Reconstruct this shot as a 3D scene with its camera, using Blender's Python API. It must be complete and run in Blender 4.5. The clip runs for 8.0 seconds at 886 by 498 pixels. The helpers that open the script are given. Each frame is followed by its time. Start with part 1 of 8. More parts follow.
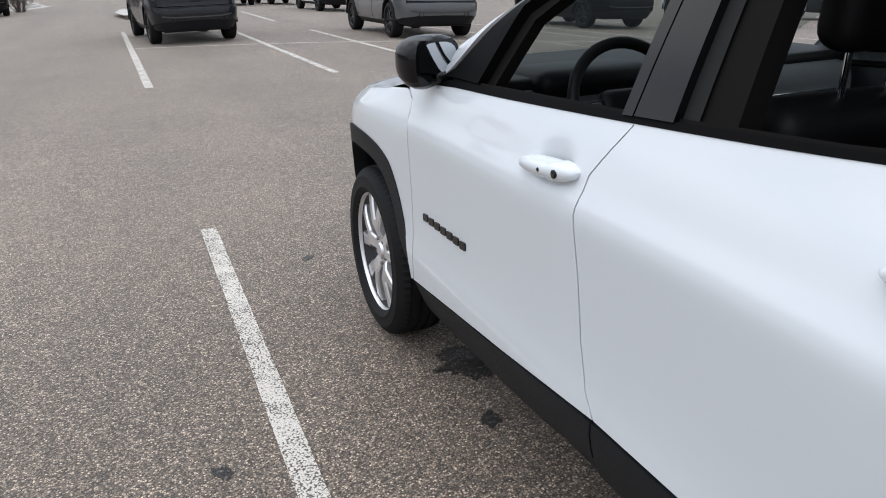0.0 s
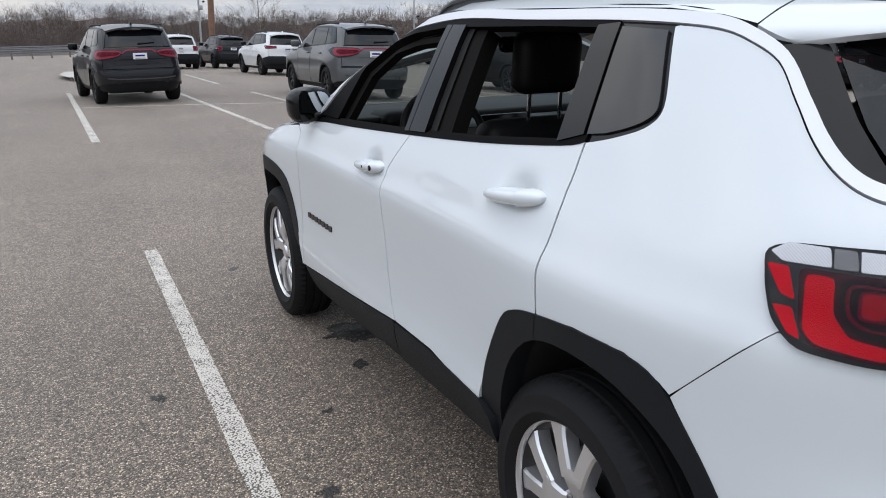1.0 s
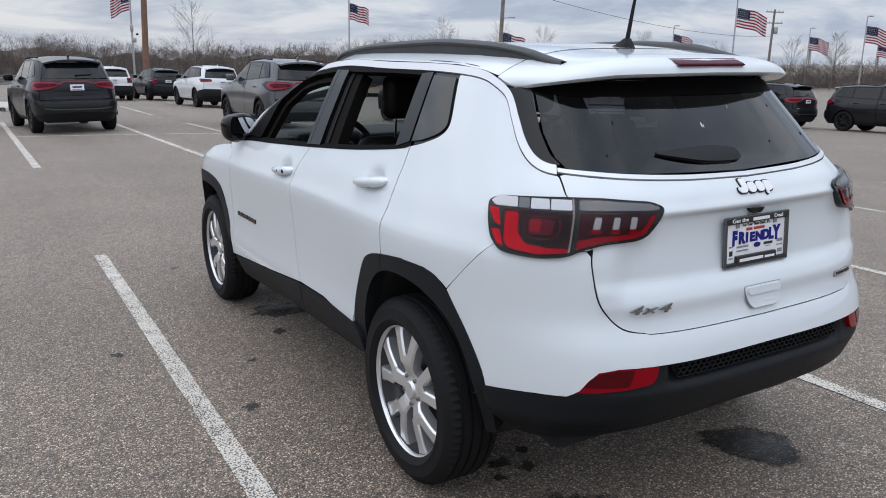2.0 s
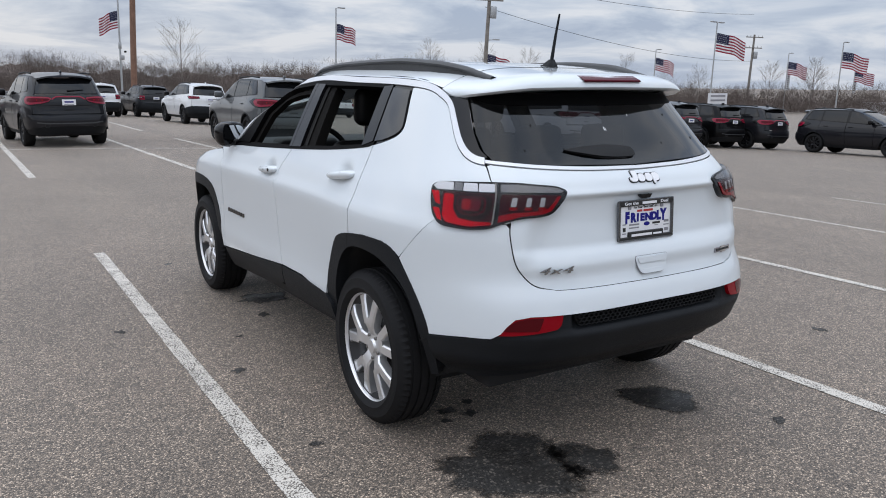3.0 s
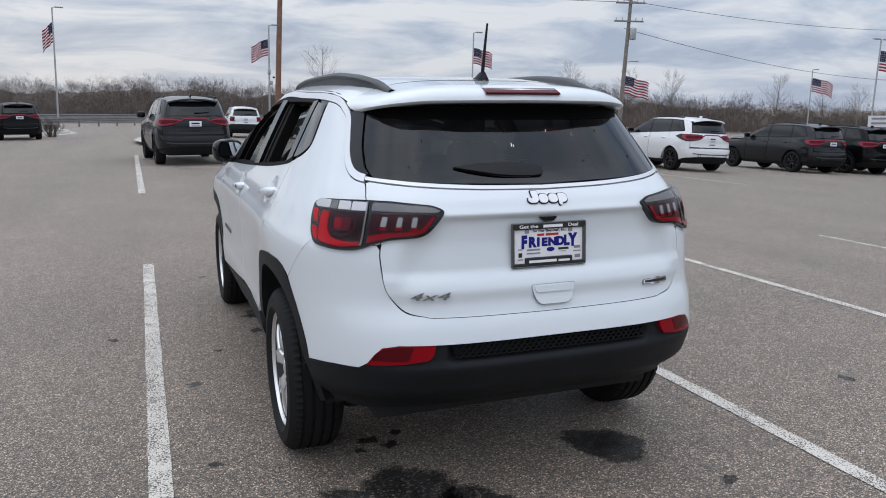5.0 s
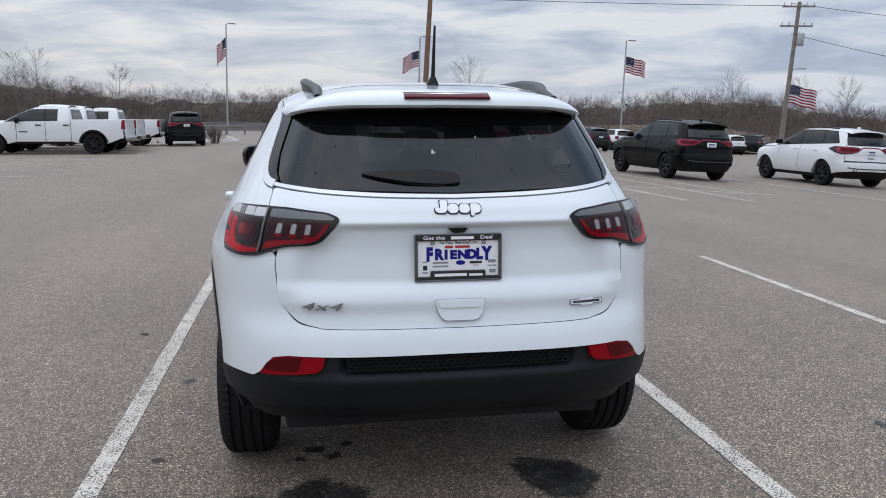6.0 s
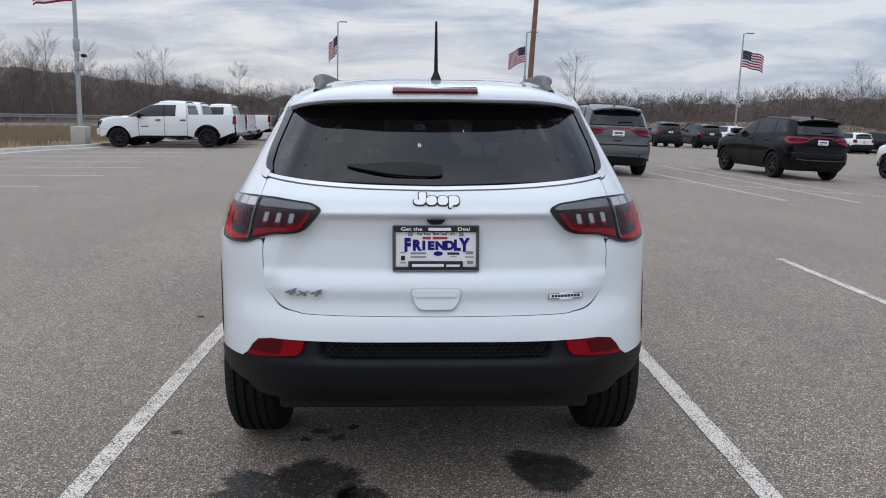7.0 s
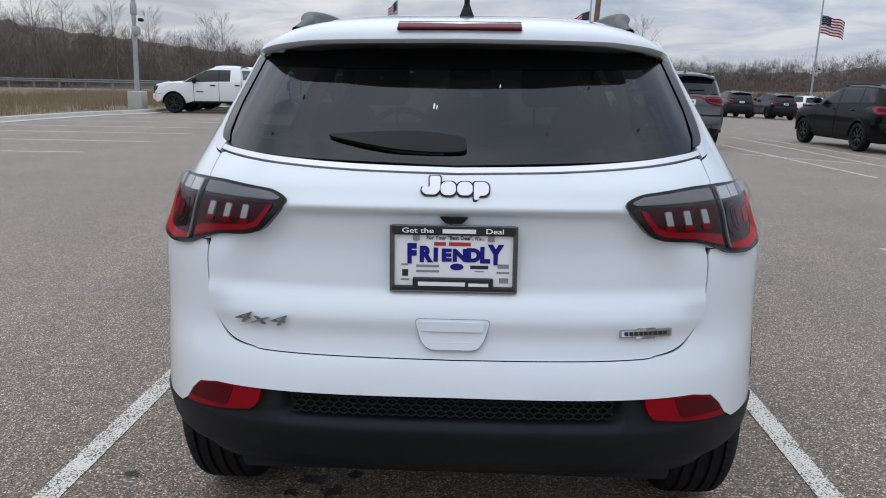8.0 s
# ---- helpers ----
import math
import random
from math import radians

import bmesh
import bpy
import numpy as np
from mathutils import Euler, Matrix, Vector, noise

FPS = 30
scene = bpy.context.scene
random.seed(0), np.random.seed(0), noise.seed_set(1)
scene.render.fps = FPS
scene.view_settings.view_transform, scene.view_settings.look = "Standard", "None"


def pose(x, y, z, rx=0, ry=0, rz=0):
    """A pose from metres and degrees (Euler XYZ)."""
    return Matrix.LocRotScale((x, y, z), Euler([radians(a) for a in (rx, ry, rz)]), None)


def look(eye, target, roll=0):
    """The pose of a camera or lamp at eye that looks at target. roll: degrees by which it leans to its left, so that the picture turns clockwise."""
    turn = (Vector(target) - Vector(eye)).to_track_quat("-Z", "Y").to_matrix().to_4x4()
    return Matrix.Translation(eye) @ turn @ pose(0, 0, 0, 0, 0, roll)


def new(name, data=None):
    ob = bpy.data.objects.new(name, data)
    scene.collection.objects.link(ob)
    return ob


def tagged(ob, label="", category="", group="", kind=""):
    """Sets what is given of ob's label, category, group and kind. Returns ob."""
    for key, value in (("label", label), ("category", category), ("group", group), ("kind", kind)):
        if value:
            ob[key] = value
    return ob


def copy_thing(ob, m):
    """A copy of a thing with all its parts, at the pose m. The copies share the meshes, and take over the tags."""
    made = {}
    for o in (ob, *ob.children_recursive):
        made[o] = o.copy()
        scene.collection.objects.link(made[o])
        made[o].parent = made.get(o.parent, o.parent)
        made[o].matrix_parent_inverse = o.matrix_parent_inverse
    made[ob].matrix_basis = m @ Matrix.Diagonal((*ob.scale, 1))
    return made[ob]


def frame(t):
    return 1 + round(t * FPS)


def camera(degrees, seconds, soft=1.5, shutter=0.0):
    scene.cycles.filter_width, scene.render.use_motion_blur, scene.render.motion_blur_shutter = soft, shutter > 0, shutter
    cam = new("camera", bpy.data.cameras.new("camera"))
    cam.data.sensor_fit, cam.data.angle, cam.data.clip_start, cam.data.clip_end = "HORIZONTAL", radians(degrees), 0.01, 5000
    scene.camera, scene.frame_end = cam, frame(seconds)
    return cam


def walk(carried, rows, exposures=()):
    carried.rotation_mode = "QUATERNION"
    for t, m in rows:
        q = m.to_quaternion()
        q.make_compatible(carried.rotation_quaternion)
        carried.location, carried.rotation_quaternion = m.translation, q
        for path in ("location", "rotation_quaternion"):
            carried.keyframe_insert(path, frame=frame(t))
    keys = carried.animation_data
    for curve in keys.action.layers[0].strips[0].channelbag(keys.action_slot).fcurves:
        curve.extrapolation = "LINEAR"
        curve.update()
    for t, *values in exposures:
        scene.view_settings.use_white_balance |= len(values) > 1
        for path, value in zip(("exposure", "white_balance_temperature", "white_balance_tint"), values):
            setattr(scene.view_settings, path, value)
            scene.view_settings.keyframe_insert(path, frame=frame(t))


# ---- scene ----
cam = camera(59.5, 8.0, soft=1.0)
PATH = [
    (0, (-1.675, -0.213, 1.446), (-0.992, 1.533, 0.748), -2.0),
    (0.5, (-1.709, -0.743, 1.479), (-0.982, 1.02, 0.877), -1.2),
    (1, (-1.792, -1.3, 1.477), (-0.961, 0.434, 0.926), -1.2),
    (1.5, (-1.931, -1.863, 1.495), (-1.002, -0.165, 0.99), -0.7),
    (2, (-2.065, -2.343, 1.515), (-1.082, -0.666, 1.046), -0.3),
    (3.3, (-2.323, -3.03, 1.488), (-1.298, -1.363, 1.073), 0.4),
    (3.5, (-2.342, -3.051, 1.499), (-1.321, -1.382, 1.086), 0.6),
    (4, (-2.222, -3.084, 1.49), (-1.252, -1.382, 1.089), 0.4),
    (4.5, (-1.824, -3.189, 1.474), (-0.961, -1.425, 1.093), 0.2),
    (5, (-1.342, -3.217, 1.457), (-0.639, -1.381, 1.093), 0.1),
    (5.2, (-1.143, -3.216, 1.452), (-0.517, -1.351, 1.095), 0.1),
    (6.5, (-0.21, -3.41, 1.441), (-0.035, -1.447, 1.099), 0.3),
    (7, (-0.052, -3.429, 1.437), (0.005, -1.461, 1.085), 0.3),
    (7.5, (0.006, -3.102, 1.406), (-0.018, -1.138, 1.025), 0.4),
    (8, (0.057, -2.556, 1.382), (-0.033, -0.605, 0.951), 0.6),
]
walk(cam, [(t, look(eye, target, roll)) for t, eye, target, roll in PATH], exposures=[(0, 0.25, 6800, 10), (1, 0.10, 6700, 10), (2, 0.05, 6600, 10), (3.5, 0.05, 6600, 10), (5, 0.0, 6550, 10), (8, 0.0, 6550, 10)])
import collections
from mathutils.geometry import delaunay_2d_cdt

# ---- sky and light: a bright, broken overcast ----
world = bpy.data.worlds.new("overcast_sky")
scene.world = world
world.use_nodes = True
wn, wl = world.node_tree.nodes, world.node_tree.links
wn.clear()
w_out = wn.new("ShaderNodeOutputWorld")
w_bg = wn.new("ShaderNodeBackground")
w_sky = wn.new("ShaderNodeTexSky")
w_sky.sky_type = "NISHITA"
w_sky.sun_disc = False
w_sky.sun_elevation, w_sky.sun_rotation = radians(62), radians(308)
w_sky.air_density, w_sky.dust_density = 1.0, 2.5
# cloud layer: flattened noise over the dome, in two sizes
w_geo = wn.new("ShaderNodeTexCoord")
w_sep = wn.new("ShaderNodeSeparateXYZ")
w_den = wn.new("ShaderNodeMath")
w_den.operation = "MAXIMUM"
w_den.inputs[1].default_value = 0.0
w_add = wn.new("ShaderNodeMath")
w_add.operation = "ADD"
w_add.inputs[1].default_value = 0.16
w_dx, w_dy = wn.new("ShaderNodeMath"), wn.new("ShaderNodeMath")
w_dx.operation = w_dy.operation = "DIVIDE"
w_com = wn.new("ShaderNodeCombineXYZ")
wl.new(w_geo.outputs["Generated"], w_sep.inputs[0])
wl.new(w_sep.outputs[2], w_den.inputs[0])
wl.new(w_den.outputs[0], w_add.inputs[0])
wl.new(w_sep.outputs[0], w_dx.inputs[0])
wl.new(w_add.outputs[0], w_dx.inputs[1])
wl.new(w_sep.outputs[1], w_dy.inputs[0])
wl.new(w_add.outputs[0], w_dy.inputs[1])
wl.new(w_dx.outputs[0], w_com.inputs[0])
wl.new(w_dy.outputs[0], w_com.inputs[1])
w_n1 = wn.new("ShaderNodeTexNoise")
w_n1.inputs["Scale"].default_value, w_n1.inputs["Detail"].default_value, w_n1.inputs["Roughness"].default_value = 1.15, 8, 0.58
w_n1.inputs["Distortion"].default_value = 0.5
w_map = wn.new("ShaderNodeMapping")
w_map.inputs["Scale"].default_value = (1.05, 1.2, 1)
w_map.inputs["Location"].default_value = (3.1, 0.7, 0)
wl.new(w_com.outputs[0], w_map.inputs[0])
wl.new(w_map.outputs[0], w_n1.inputs["Vector"])
w_ramp = wn.new("ShaderNodeValToRGB")
w_el = w_ramp.color_ramp.elements
w_el[0].position, w_el[0].color = 0.38, (0.33, 0.42, 0.59, 1)
w_el[1].position, w_el[1].color = 0.60, (0.88, 0.91, 0.97, 1)
w_mid = w_el.new(0.48)
w_mid.color = (0.55, 0.635, 0.775, 1)
wl.new(w_n1.outputs["Fac"], w_ramp.inputs[0])
# towards the horizon the cloud thins to a pale warm band
w_hz = wn.new("ShaderNodeMapRange")
w_hz.inputs["From Min"].default_value, w_hz.inputs["From Max"].default_value = 0.0, 0.20
w_hz.inputs["To Min"].default_value, w_hz.inputs["To Max"].default_value = 0.55, 0.0
wl.new(w_sep.outputs[2], w_hz.inputs[0])
w_warm = wn.new("ShaderNodeMixRGB")
# warmer in the west, cooler in the east
w_side = wn.new("ShaderNodeMapRange")
w_side.inputs["From Min"].default_value, w_side.inputs["From Max"].default_value = -0.45, 0.6
w_pale = wn.new("ShaderNodeMixRGB")
w_pale.inputs[1].default_value, w_pale.inputs[2].default_value = (0.88, 0.82, 0.77, 1), (0.62, 0.69, 0.82, 1)
wl.new(w_sep.outputs[0], w_side.inputs[0])
wl.new(w_side.outputs[0], w_pale.inputs[0])
wl.new(w_pale.outputs[0], w_warm.inputs[2])
wl.new(w_hz.outputs[0], w_warm.inputs[0])
wl.new(w_ramp.outputs[0], w_warm.inputs[1])
# overhead the thin cloud is brightest
w_zen = wn.new("ShaderNodeMapRange")
w_zen.inputs["From Min"].default_value, w_zen.inputs["From Max"].default_value = 0.25, 0.95
w_zen.inputs["To Min"].default_value, w_zen.inputs["To Max"].default_value = 1.0, 2.5
wl.new(w_sep.outputs[2], w_zen.inputs[0])
w_gain = wn.new("ShaderNodeVectorMath")
w_gain.operation = "SCALE"
wl.new(w_warm.outputs[0], w_gain.inputs[0])
wl.new(w_zen.outputs[0], w_gain.inputs["Scale"])
w_tint = wn.new("ShaderNodeVectorMath")
w_tint.operation = "SCALE"
w_tint.inputs["Scale"].default_value = 0.018
wl.new(w_sky.outputs[0], w_tint.inputs[0])
w_sum = wn.new("ShaderNodeVectorMath")
w_sum.operation = "ADD"
wl.new(w_gain.outputs[0], w_sum.inputs[0])
wl.new(w_tint.outputs[0], w_sum.inputs[1])
wl.new(w_sum.outputs[0], w_bg.inputs[0])
w_bg.inputs[1].default_value = 0.80
wl.new(w_bg.outputs[0], w_out.inputs[0])

sun = new("sun", bpy.data.lights.new("sun", "SUN"))
sun.data.energy, sun.data.angle, sun.data.color = 0.5, radians(110), (1.0, 0.97, 0.93)
sun.matrix_world = look((-9, 7, 22), (0, 0, 0))

# ---- materials ----
def material(name, color, rough=0.5, metal=0.0, coat=0.0, spec=0.5, coat_rough=0.03):
    m = bpy.data.materials.new(name)
    m.use_nodes = True
    b = m.node_tree.nodes["Principled BSDF"]
    b.inputs["Base Color"].default_value = (*color, 1)
    b.inputs["Roughness"].default_value, b.inputs["Metallic"].default_value = rough, metal
    b.inputs["Coat Weight"].default_value, b.inputs["Coat Roughness"].default_value = coat, coat_rough
    b.inputs["Specular IOR Level"].default_value = spec
    return m


def node(m, kind, **inputs):
    n = m.node_tree.nodes.new(kind)
    for k, v in inputs.items():
        n.inputs[k.replace("_", " ")].default_value = v
    return n


def link(m, a, b):
    m.node_tree.links.new(a, b)


def bsdf(m):
    return m.node_tree.nodes["Principled BSDF"]


def grain(m, scales=((6.0, 0.12), (140.0, 0.10)), bump=0.0, bump_scale=200.0, coords="Object", rough_var=0.0):
    """Varies a plain material's colour at two sizes and gives it fine relief."""
    b = bsdf(m)
    tc = node(m, "ShaderNodeTexCoord")
    base = b.inputs["Base Color"].default_value[:]
    prev = None
    for sc, amt in scales:
        nz = node(m, "ShaderNodeTexNoise", Scale=sc, Detail=4.0, Roughness=0.6)
        link(m, tc.outputs[coords], nz.inputs["Vector"])
        mr = node(m, "ShaderNodeMapRange")
        mr.inputs["From Min"].default_value, mr.inputs["From Max"].default_value = 0.3, 0.7
        mr.inputs["To Min"].default_value, mr.inputs["To Max"].default_value = 1 - amt, 1 + amt
        link(m, nz.outputs["Fac"], mr.inputs[0])
        sc_n = m.node_tree.nodes.new("ShaderNodeVectorMath")
        sc_n.operation = "SCALE"
        if prev is None:
            sc_n.inputs[0].default_value = base[:3]
        else:
            link(m, prev, sc_n.inputs[0])
        link(m, mr.outputs[0], sc_n.inputs["Scale"])
        prev = sc_n.outputs[0]
        if rough_var:
            rr = node(m, "ShaderNodeMapRange")
            r0 = b.inputs["Roughness"].default_value
            rr.inputs["From Min"].default_value, rr.inputs["From Max"].default_value = 0.3, 0.7
            rr.inputs["To Min"].default_value, rr.inputs["To Max"].default_value = max(0, r0 - rough_var), min(1, r0 + rough_var)
            link(m, nz.outputs["Fac"], rr.inputs[0])
            link(m, rr.outputs[0], b.inputs["Roughness"])
            rough_var = 0
    link(m, prev, b.inputs["Base Color"])
    if bump:
        nz = node(m, "ShaderNodeTexNoise", Scale=bump_scale, Detail=2.0)
        link(m, tc.outputs[coords], nz.inputs["Vector"])
        bp = node(m, "ShaderNodeBump", Strength=bump, Distance=0.002)
        link(m, nz.outputs["Fac"], bp.inputs["Height"])
        link(m, bp.outputs[0], b.inputs["Normal"])
    return m


def asphalt_material():
    m = material("worn_asphalt", (0.06, 0.06, 0.06), rough=0.70, spec=0.6)
    b = bsdf(m)
    tc = node(m, "ShaderNodeTexCoord")
    pos = tc.outputs["Object"]
    # stone chips: cells of about 6 mm with their own grey
    vor = node(m, "ShaderNodeTexVoronoi", Scale=155.0, Randomness=1.0)
    link(m, pos, vor.inputs["Vector"])
    sep = m.node_tree.nodes.new("ShaderNodeSeparateColor")
    link(m, vor.outputs["Color"], sep.inputs[0])
    chip = m.node_tree.nodes.new("ShaderNodeValToRGB")
    e = chip.color_ramp.elements
    e[0].position, e[0].color = 0.0, (0.056, 0.044, 0.034, 1)
    e[1].position, e[1].color = 1.0, (0.88, 0.70, 0.535, 1)
    for at, c in ((0.42, (0.184, 0.142, 0.107)), (0.78, (0.335, 0.259, 0.195)), (0.91, (0.605, 0.470, 0.357))):
        k = e.new(at)
        k.color = (*c, 1)
    link(m, sep.outputs[0], chip.inputs[0])
    # dark binder between the chips
    binder = node(m, "ShaderNodeMapRange")
    binder.inputs["From Min"].default_value, binder.inputs["From Max"].default_value = 0.25, 0.62
    binder.inputs["To Min"].default_value, binder.inputs["To Max"].default_value = 1.04, 0.42
    link(m, vor.outputs["Distance"], binder.inputs[0])
    # broad wear, tyre tracks and old damp
    big = node(m, "ShaderNodeTexNoise", Scale=0.55, Detail=5.0, Roughness=0.6)
    link(m, pos, big.inputs["Vector"])
    bigr = node(m, "ShaderNodeMapRange")
    bigr.inputs["From Min"].default_value, bigr.inputs["From Max"].default_value = 0.3, 0.7
    bigr.inputs["To Min"].default_value, bigr.inputs["To Max"].default_value = 0.86, 1.14
    link(m, big.outputs["Fac"], bigr.inputs[0])
    mid = node(m, "ShaderNodeTexNoise", Scale=9.0, Detail=4.0, Roughness=0.65)
    link(m, pos, mid.inputs["Vector"])
    midr = node(m, "ShaderNodeMapRange")
    midr.inputs["From Min"].default_value, midr.inputs["From Max"].default_value = 0.3, 0.7
    midr.inputs["To Min"].default_value, midr.inputs["To Max"].default_value = 0.84, 1.16
    link(m, mid.outputs["Fac"], midr.inputs[0])
    mp = node(m, "ShaderNodeMapping")
    mp.inputs["Scale"].default_value = (0.9, 0.05, 1)
    mp.inputs["Rotation"].default_value = (0, 0, 0.02)
    link(m, pos, mp.inputs[0])
    lane = node(m, "ShaderNodeTexNoise", Scale=1.0, Detail=3.0)
    link(m, mp.outputs[0], lane.inputs["Vector"])
    laner = node(m, "ShaderNodeMapRange")
    laner.inputs["From Min"].default_value, laner.inputs["From Max"].default_value = 0.35, 0.65
    laner.inputs["To Min"].default_value, laner.inputs["To Max"].default_value = 0.91, 1.09
    link(m, lane.outputs["Fac"], laner.inputs[0])
    prev = chip.outputs[0]
    for f in (binder, bigr, midr, laner):
        s = m.node_tree.nodes.new("ShaderNodeVectorMath")
        s.operation = "SCALE"
        link(m, prev, s.inputs[0])
        link(m, f.outputs[0], s.inputs["Scale"])
        prev = s.outputs[0]
    link(m, prev, b.inputs["Base Color"])
    bp = node(m, "ShaderNodeBump", Strength=0.7, Distance=0.004)
    bp.invert = True
    link(m, vor.outputs["Distance"], bp.inputs["Height"])
    link(m, bp.outputs[0], b.inputs["Normal"])
    # sheen added to brighten the asphalt at grazing angles
    b.inputs["Sheen Weight"].default_value, b.inputs["Sheen Roughness"].default_value = 0.22, 0.42
    b.inputs["Sheen Tint"].default_value = (1.0, 0.94, 0.87, 1)
    return m


def line_paint_material():
    """Thin road paint: it lies on the stones, and the gaps between them stay dark."""
    m = material("worn_road_paint", (0.62, 0.60, 0.56), rough=0.75)
    b = bsdf(m)
    tc = node(m, "ShaderNodeTexCoord")
    vor = node(m, "ShaderNodeTexVoronoi", Scale=125.0, Randomness=1.0)
    n2 = node(m, "ShaderNodeTexNoise", Scale=6.0, Detail=6.0, Roughness=0.7)
    n1 = node(m, "ShaderNodeTexNoise", Scale=60.0, Detail=3.0, Roughness=0.7)
    for t in (vor, n1, n2):
        link(m, tc.outputs["Object"], t.inputs["Vector"])
    # how far the paint reaches down between the stones varies along the line
    reach = node(m, "ShaderNodeMapRange")
    reach.inputs["From Min"].default_value, reach.inputs["From Max"].default_value = 0.35, 0.65
    reach.inputs["To Min"].default_value, reach.inputs["To Max"].default_value = -0.13, 0.16
    link(m, n2.outputs["Fac"], reach.inputs[0])
    a1 = node(m, "ShaderNodeMath")
    a1.operation = "ADD"
    link(m, vor.outputs["Distance"], a1.inputs[0])
    link(m, reach.outputs[0], a1.inputs[1])
    a2 = node(m, "ShaderNodeMath")
    a2.operation = "MULTIPLY_ADD"
    a2.inputs[1].default_value = 0.35
    link(m, n1.outputs["Fac"], a2.inputs[0])
    link(m, a1.outputs[0], a2.inputs[2])
    rp = m.node_tree.nodes.new("ShaderNodeValToRGB")
    e = rp.color_ramp.elements
    e[0].position, e[0].color = 0.71, (0.66, 0.615, 0.55, 1)
    e[1].position, e[1].color = 0.89, (0.12, 0.105, 0.09, 1)
    link(m, a2.outputs[0], rp.inputs[0])
    link(m, rp.outputs[0], b.inputs["Base Color"])
    bp = node(m, "ShaderNodeBump", Strength=0.6, Distance=0.004)
    bp.invert = True
    link(m, vor.outputs["Distance"], bp.inputs["Height"])
    link(m, bp.outputs[0], b.inputs["Normal"])
    return m


def glass_material(name, tint, gloss=0.03, face=0.040, rim=0.90):
    """A tinted pane: what lies behind shows darkened, the sky mirrors in it."""
    m = bpy.data.materials.new(name)
    m.use_nodes = True
    t = m.node_tree
    t.nodes.clear()
    out = t.nodes.new("ShaderNodeOutputMaterial")
    tr = t.nodes.new("ShaderNodeBsdfTransparent")
    tr.inputs[0].default_value = (*tint, 1)
    gl = t.nodes.new("ShaderNodeBsdfGlossy")
    gl.inputs["Roughness"].default_value = gloss
    gl.inputs["Color"].default_value = (0.9, 0.93, 0.97, 1)
    # gloss grows towards grazing, alike from both sides of the thin pane
    lw = t.nodes.new("ShaderNodeLayerWeight")
    lw.inputs["Blend"].default_value = 0.5
    pw, fr = t.nodes.new("ShaderNodeMath"), t.nodes.new("ShaderNodeMath")
    pw.operation, pw.inputs[1].default_value = "POWER", 4.0
    fr.operation, fr.inputs[1].default_value, fr.inputs[2].default_value = "MULTIPLY_ADD", rim, face
    t.links.new(lw.outputs["Facing"], pw.inputs[0])
    t.links.new(pw.outputs[0], fr.inputs[0])
    mix = t.nodes.new("ShaderNodeMixShader")
    t.links.new(fr.outputs[0], mix.inputs[0])
    t.links.new(tr.outputs[0], mix.inputs[1])
    t.links.new(gl.outputs[0], mix.inputs[2])
    t.links.new(mix.outputs[0], out.inputs[0])
    return m


M_ASPHALT = asphalt_material()
M_LINE = line_paint_material()
M_WHITE = material("white_paint", (0.715, 0.760, 0.790), rough=0.5, coat=1.0, coat_rough=0.02)
M_SATIN = material("satin_silver_trim", (0.70, 0.715, 0.74), rough=0.35, metal=0.35)
M_RAIL = grain(material("dark_grey_rail", (0.045, 0.047, 0.05), rough=0.5), bump=0.2, bump_scale=500.0)
M_GRILLE = material("dark_grille_plastic", (0.012, 0.0125, 0.014), rough=0.6, spec=0.2)
M_WIPER = material("wiper_plastic", (0.008, 0.008, 0.009), rough=0.5, spec=0.25)
M_BLACKPLASTIC = grain(material("black_moulded_plastic", (0.010, 0.0115, 0.014), rough=0.55, spec=0.22), bump=0.35, bump_scale=700.0)
M_GLOSSBLACK = material("gloss_black", (0.005, 0.005, 0.006), rough=0.16, spec=0.3)
M_SEAL = material("rubber_seal", (0.006, 0.0055, 0.005), rough=0.75, spec=0.1)
M_REFLECTOR = material("bright_red_reflector", (0.24, 0.002, 0.008), rough=0.15, spec=0.15)
M_REFLECTORSHADE = material("shaded_red_reflector", (0.075, 0.001, 0.004), rough=0.15, spec=0.2)
M_FRAME = material("satin_black_frame", (0.003, 0.003, 0.0035), rough=0.6, spec=0.06)
M_SEAM = material("dark_joint", (0.006, 0.006, 0.006), rough=0.9)
M_RUBBER = grain(material("tyre_rubber", (0.012, 0.012, 0.013), rough=0.7, spec=0.2), bump=0.2, bump_scale=300.0)
M_ALLOY = material("silver_alloy", (0.78, 0.78, 0.79), rough=0.33, metal=0.8)
# silver barrel darkened: the shade between the spokes is put into its colour
M_RIMINNER = material("shaded_rim_alloy", (0.085, 0.085, 0.088), rough=0.45, metal=0.7)
M_DARKALLOY = material("black_alloy", (0.018, 0.018, 0.02), rough=0.3, metal=0.4)
M_STEEL = material("dull_steel", (0.22, 0.21, 0.20), rough=0.5, metal=0.8)
# dark metal with the shade inside the wheels put into its colour
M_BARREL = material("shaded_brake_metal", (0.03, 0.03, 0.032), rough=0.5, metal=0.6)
M_BADGE = material("dark_chrome_badge", (0.34, 0.345, 0.355), rough=0.2, metal=1.0)
M_CHROME = material("chrome", (0.82, 0.83, 0.85), rough=0.06, metal=1.0)
M_CLOTH = grain(material("black_leather", (0.008, 0.008, 0.009), rough=0.55, spec=0.3), bump=0.25, bump_scale=180.0)
M_TRIMGREY = grain(material("grey_dashboard", (0.15, 0.165, 0.17), rough=0.6), bump=0.2, bump_scale=400.0)
M_INNER = material("dark_cabin", (0.012, 0.012, 0.013), rough=0.85)
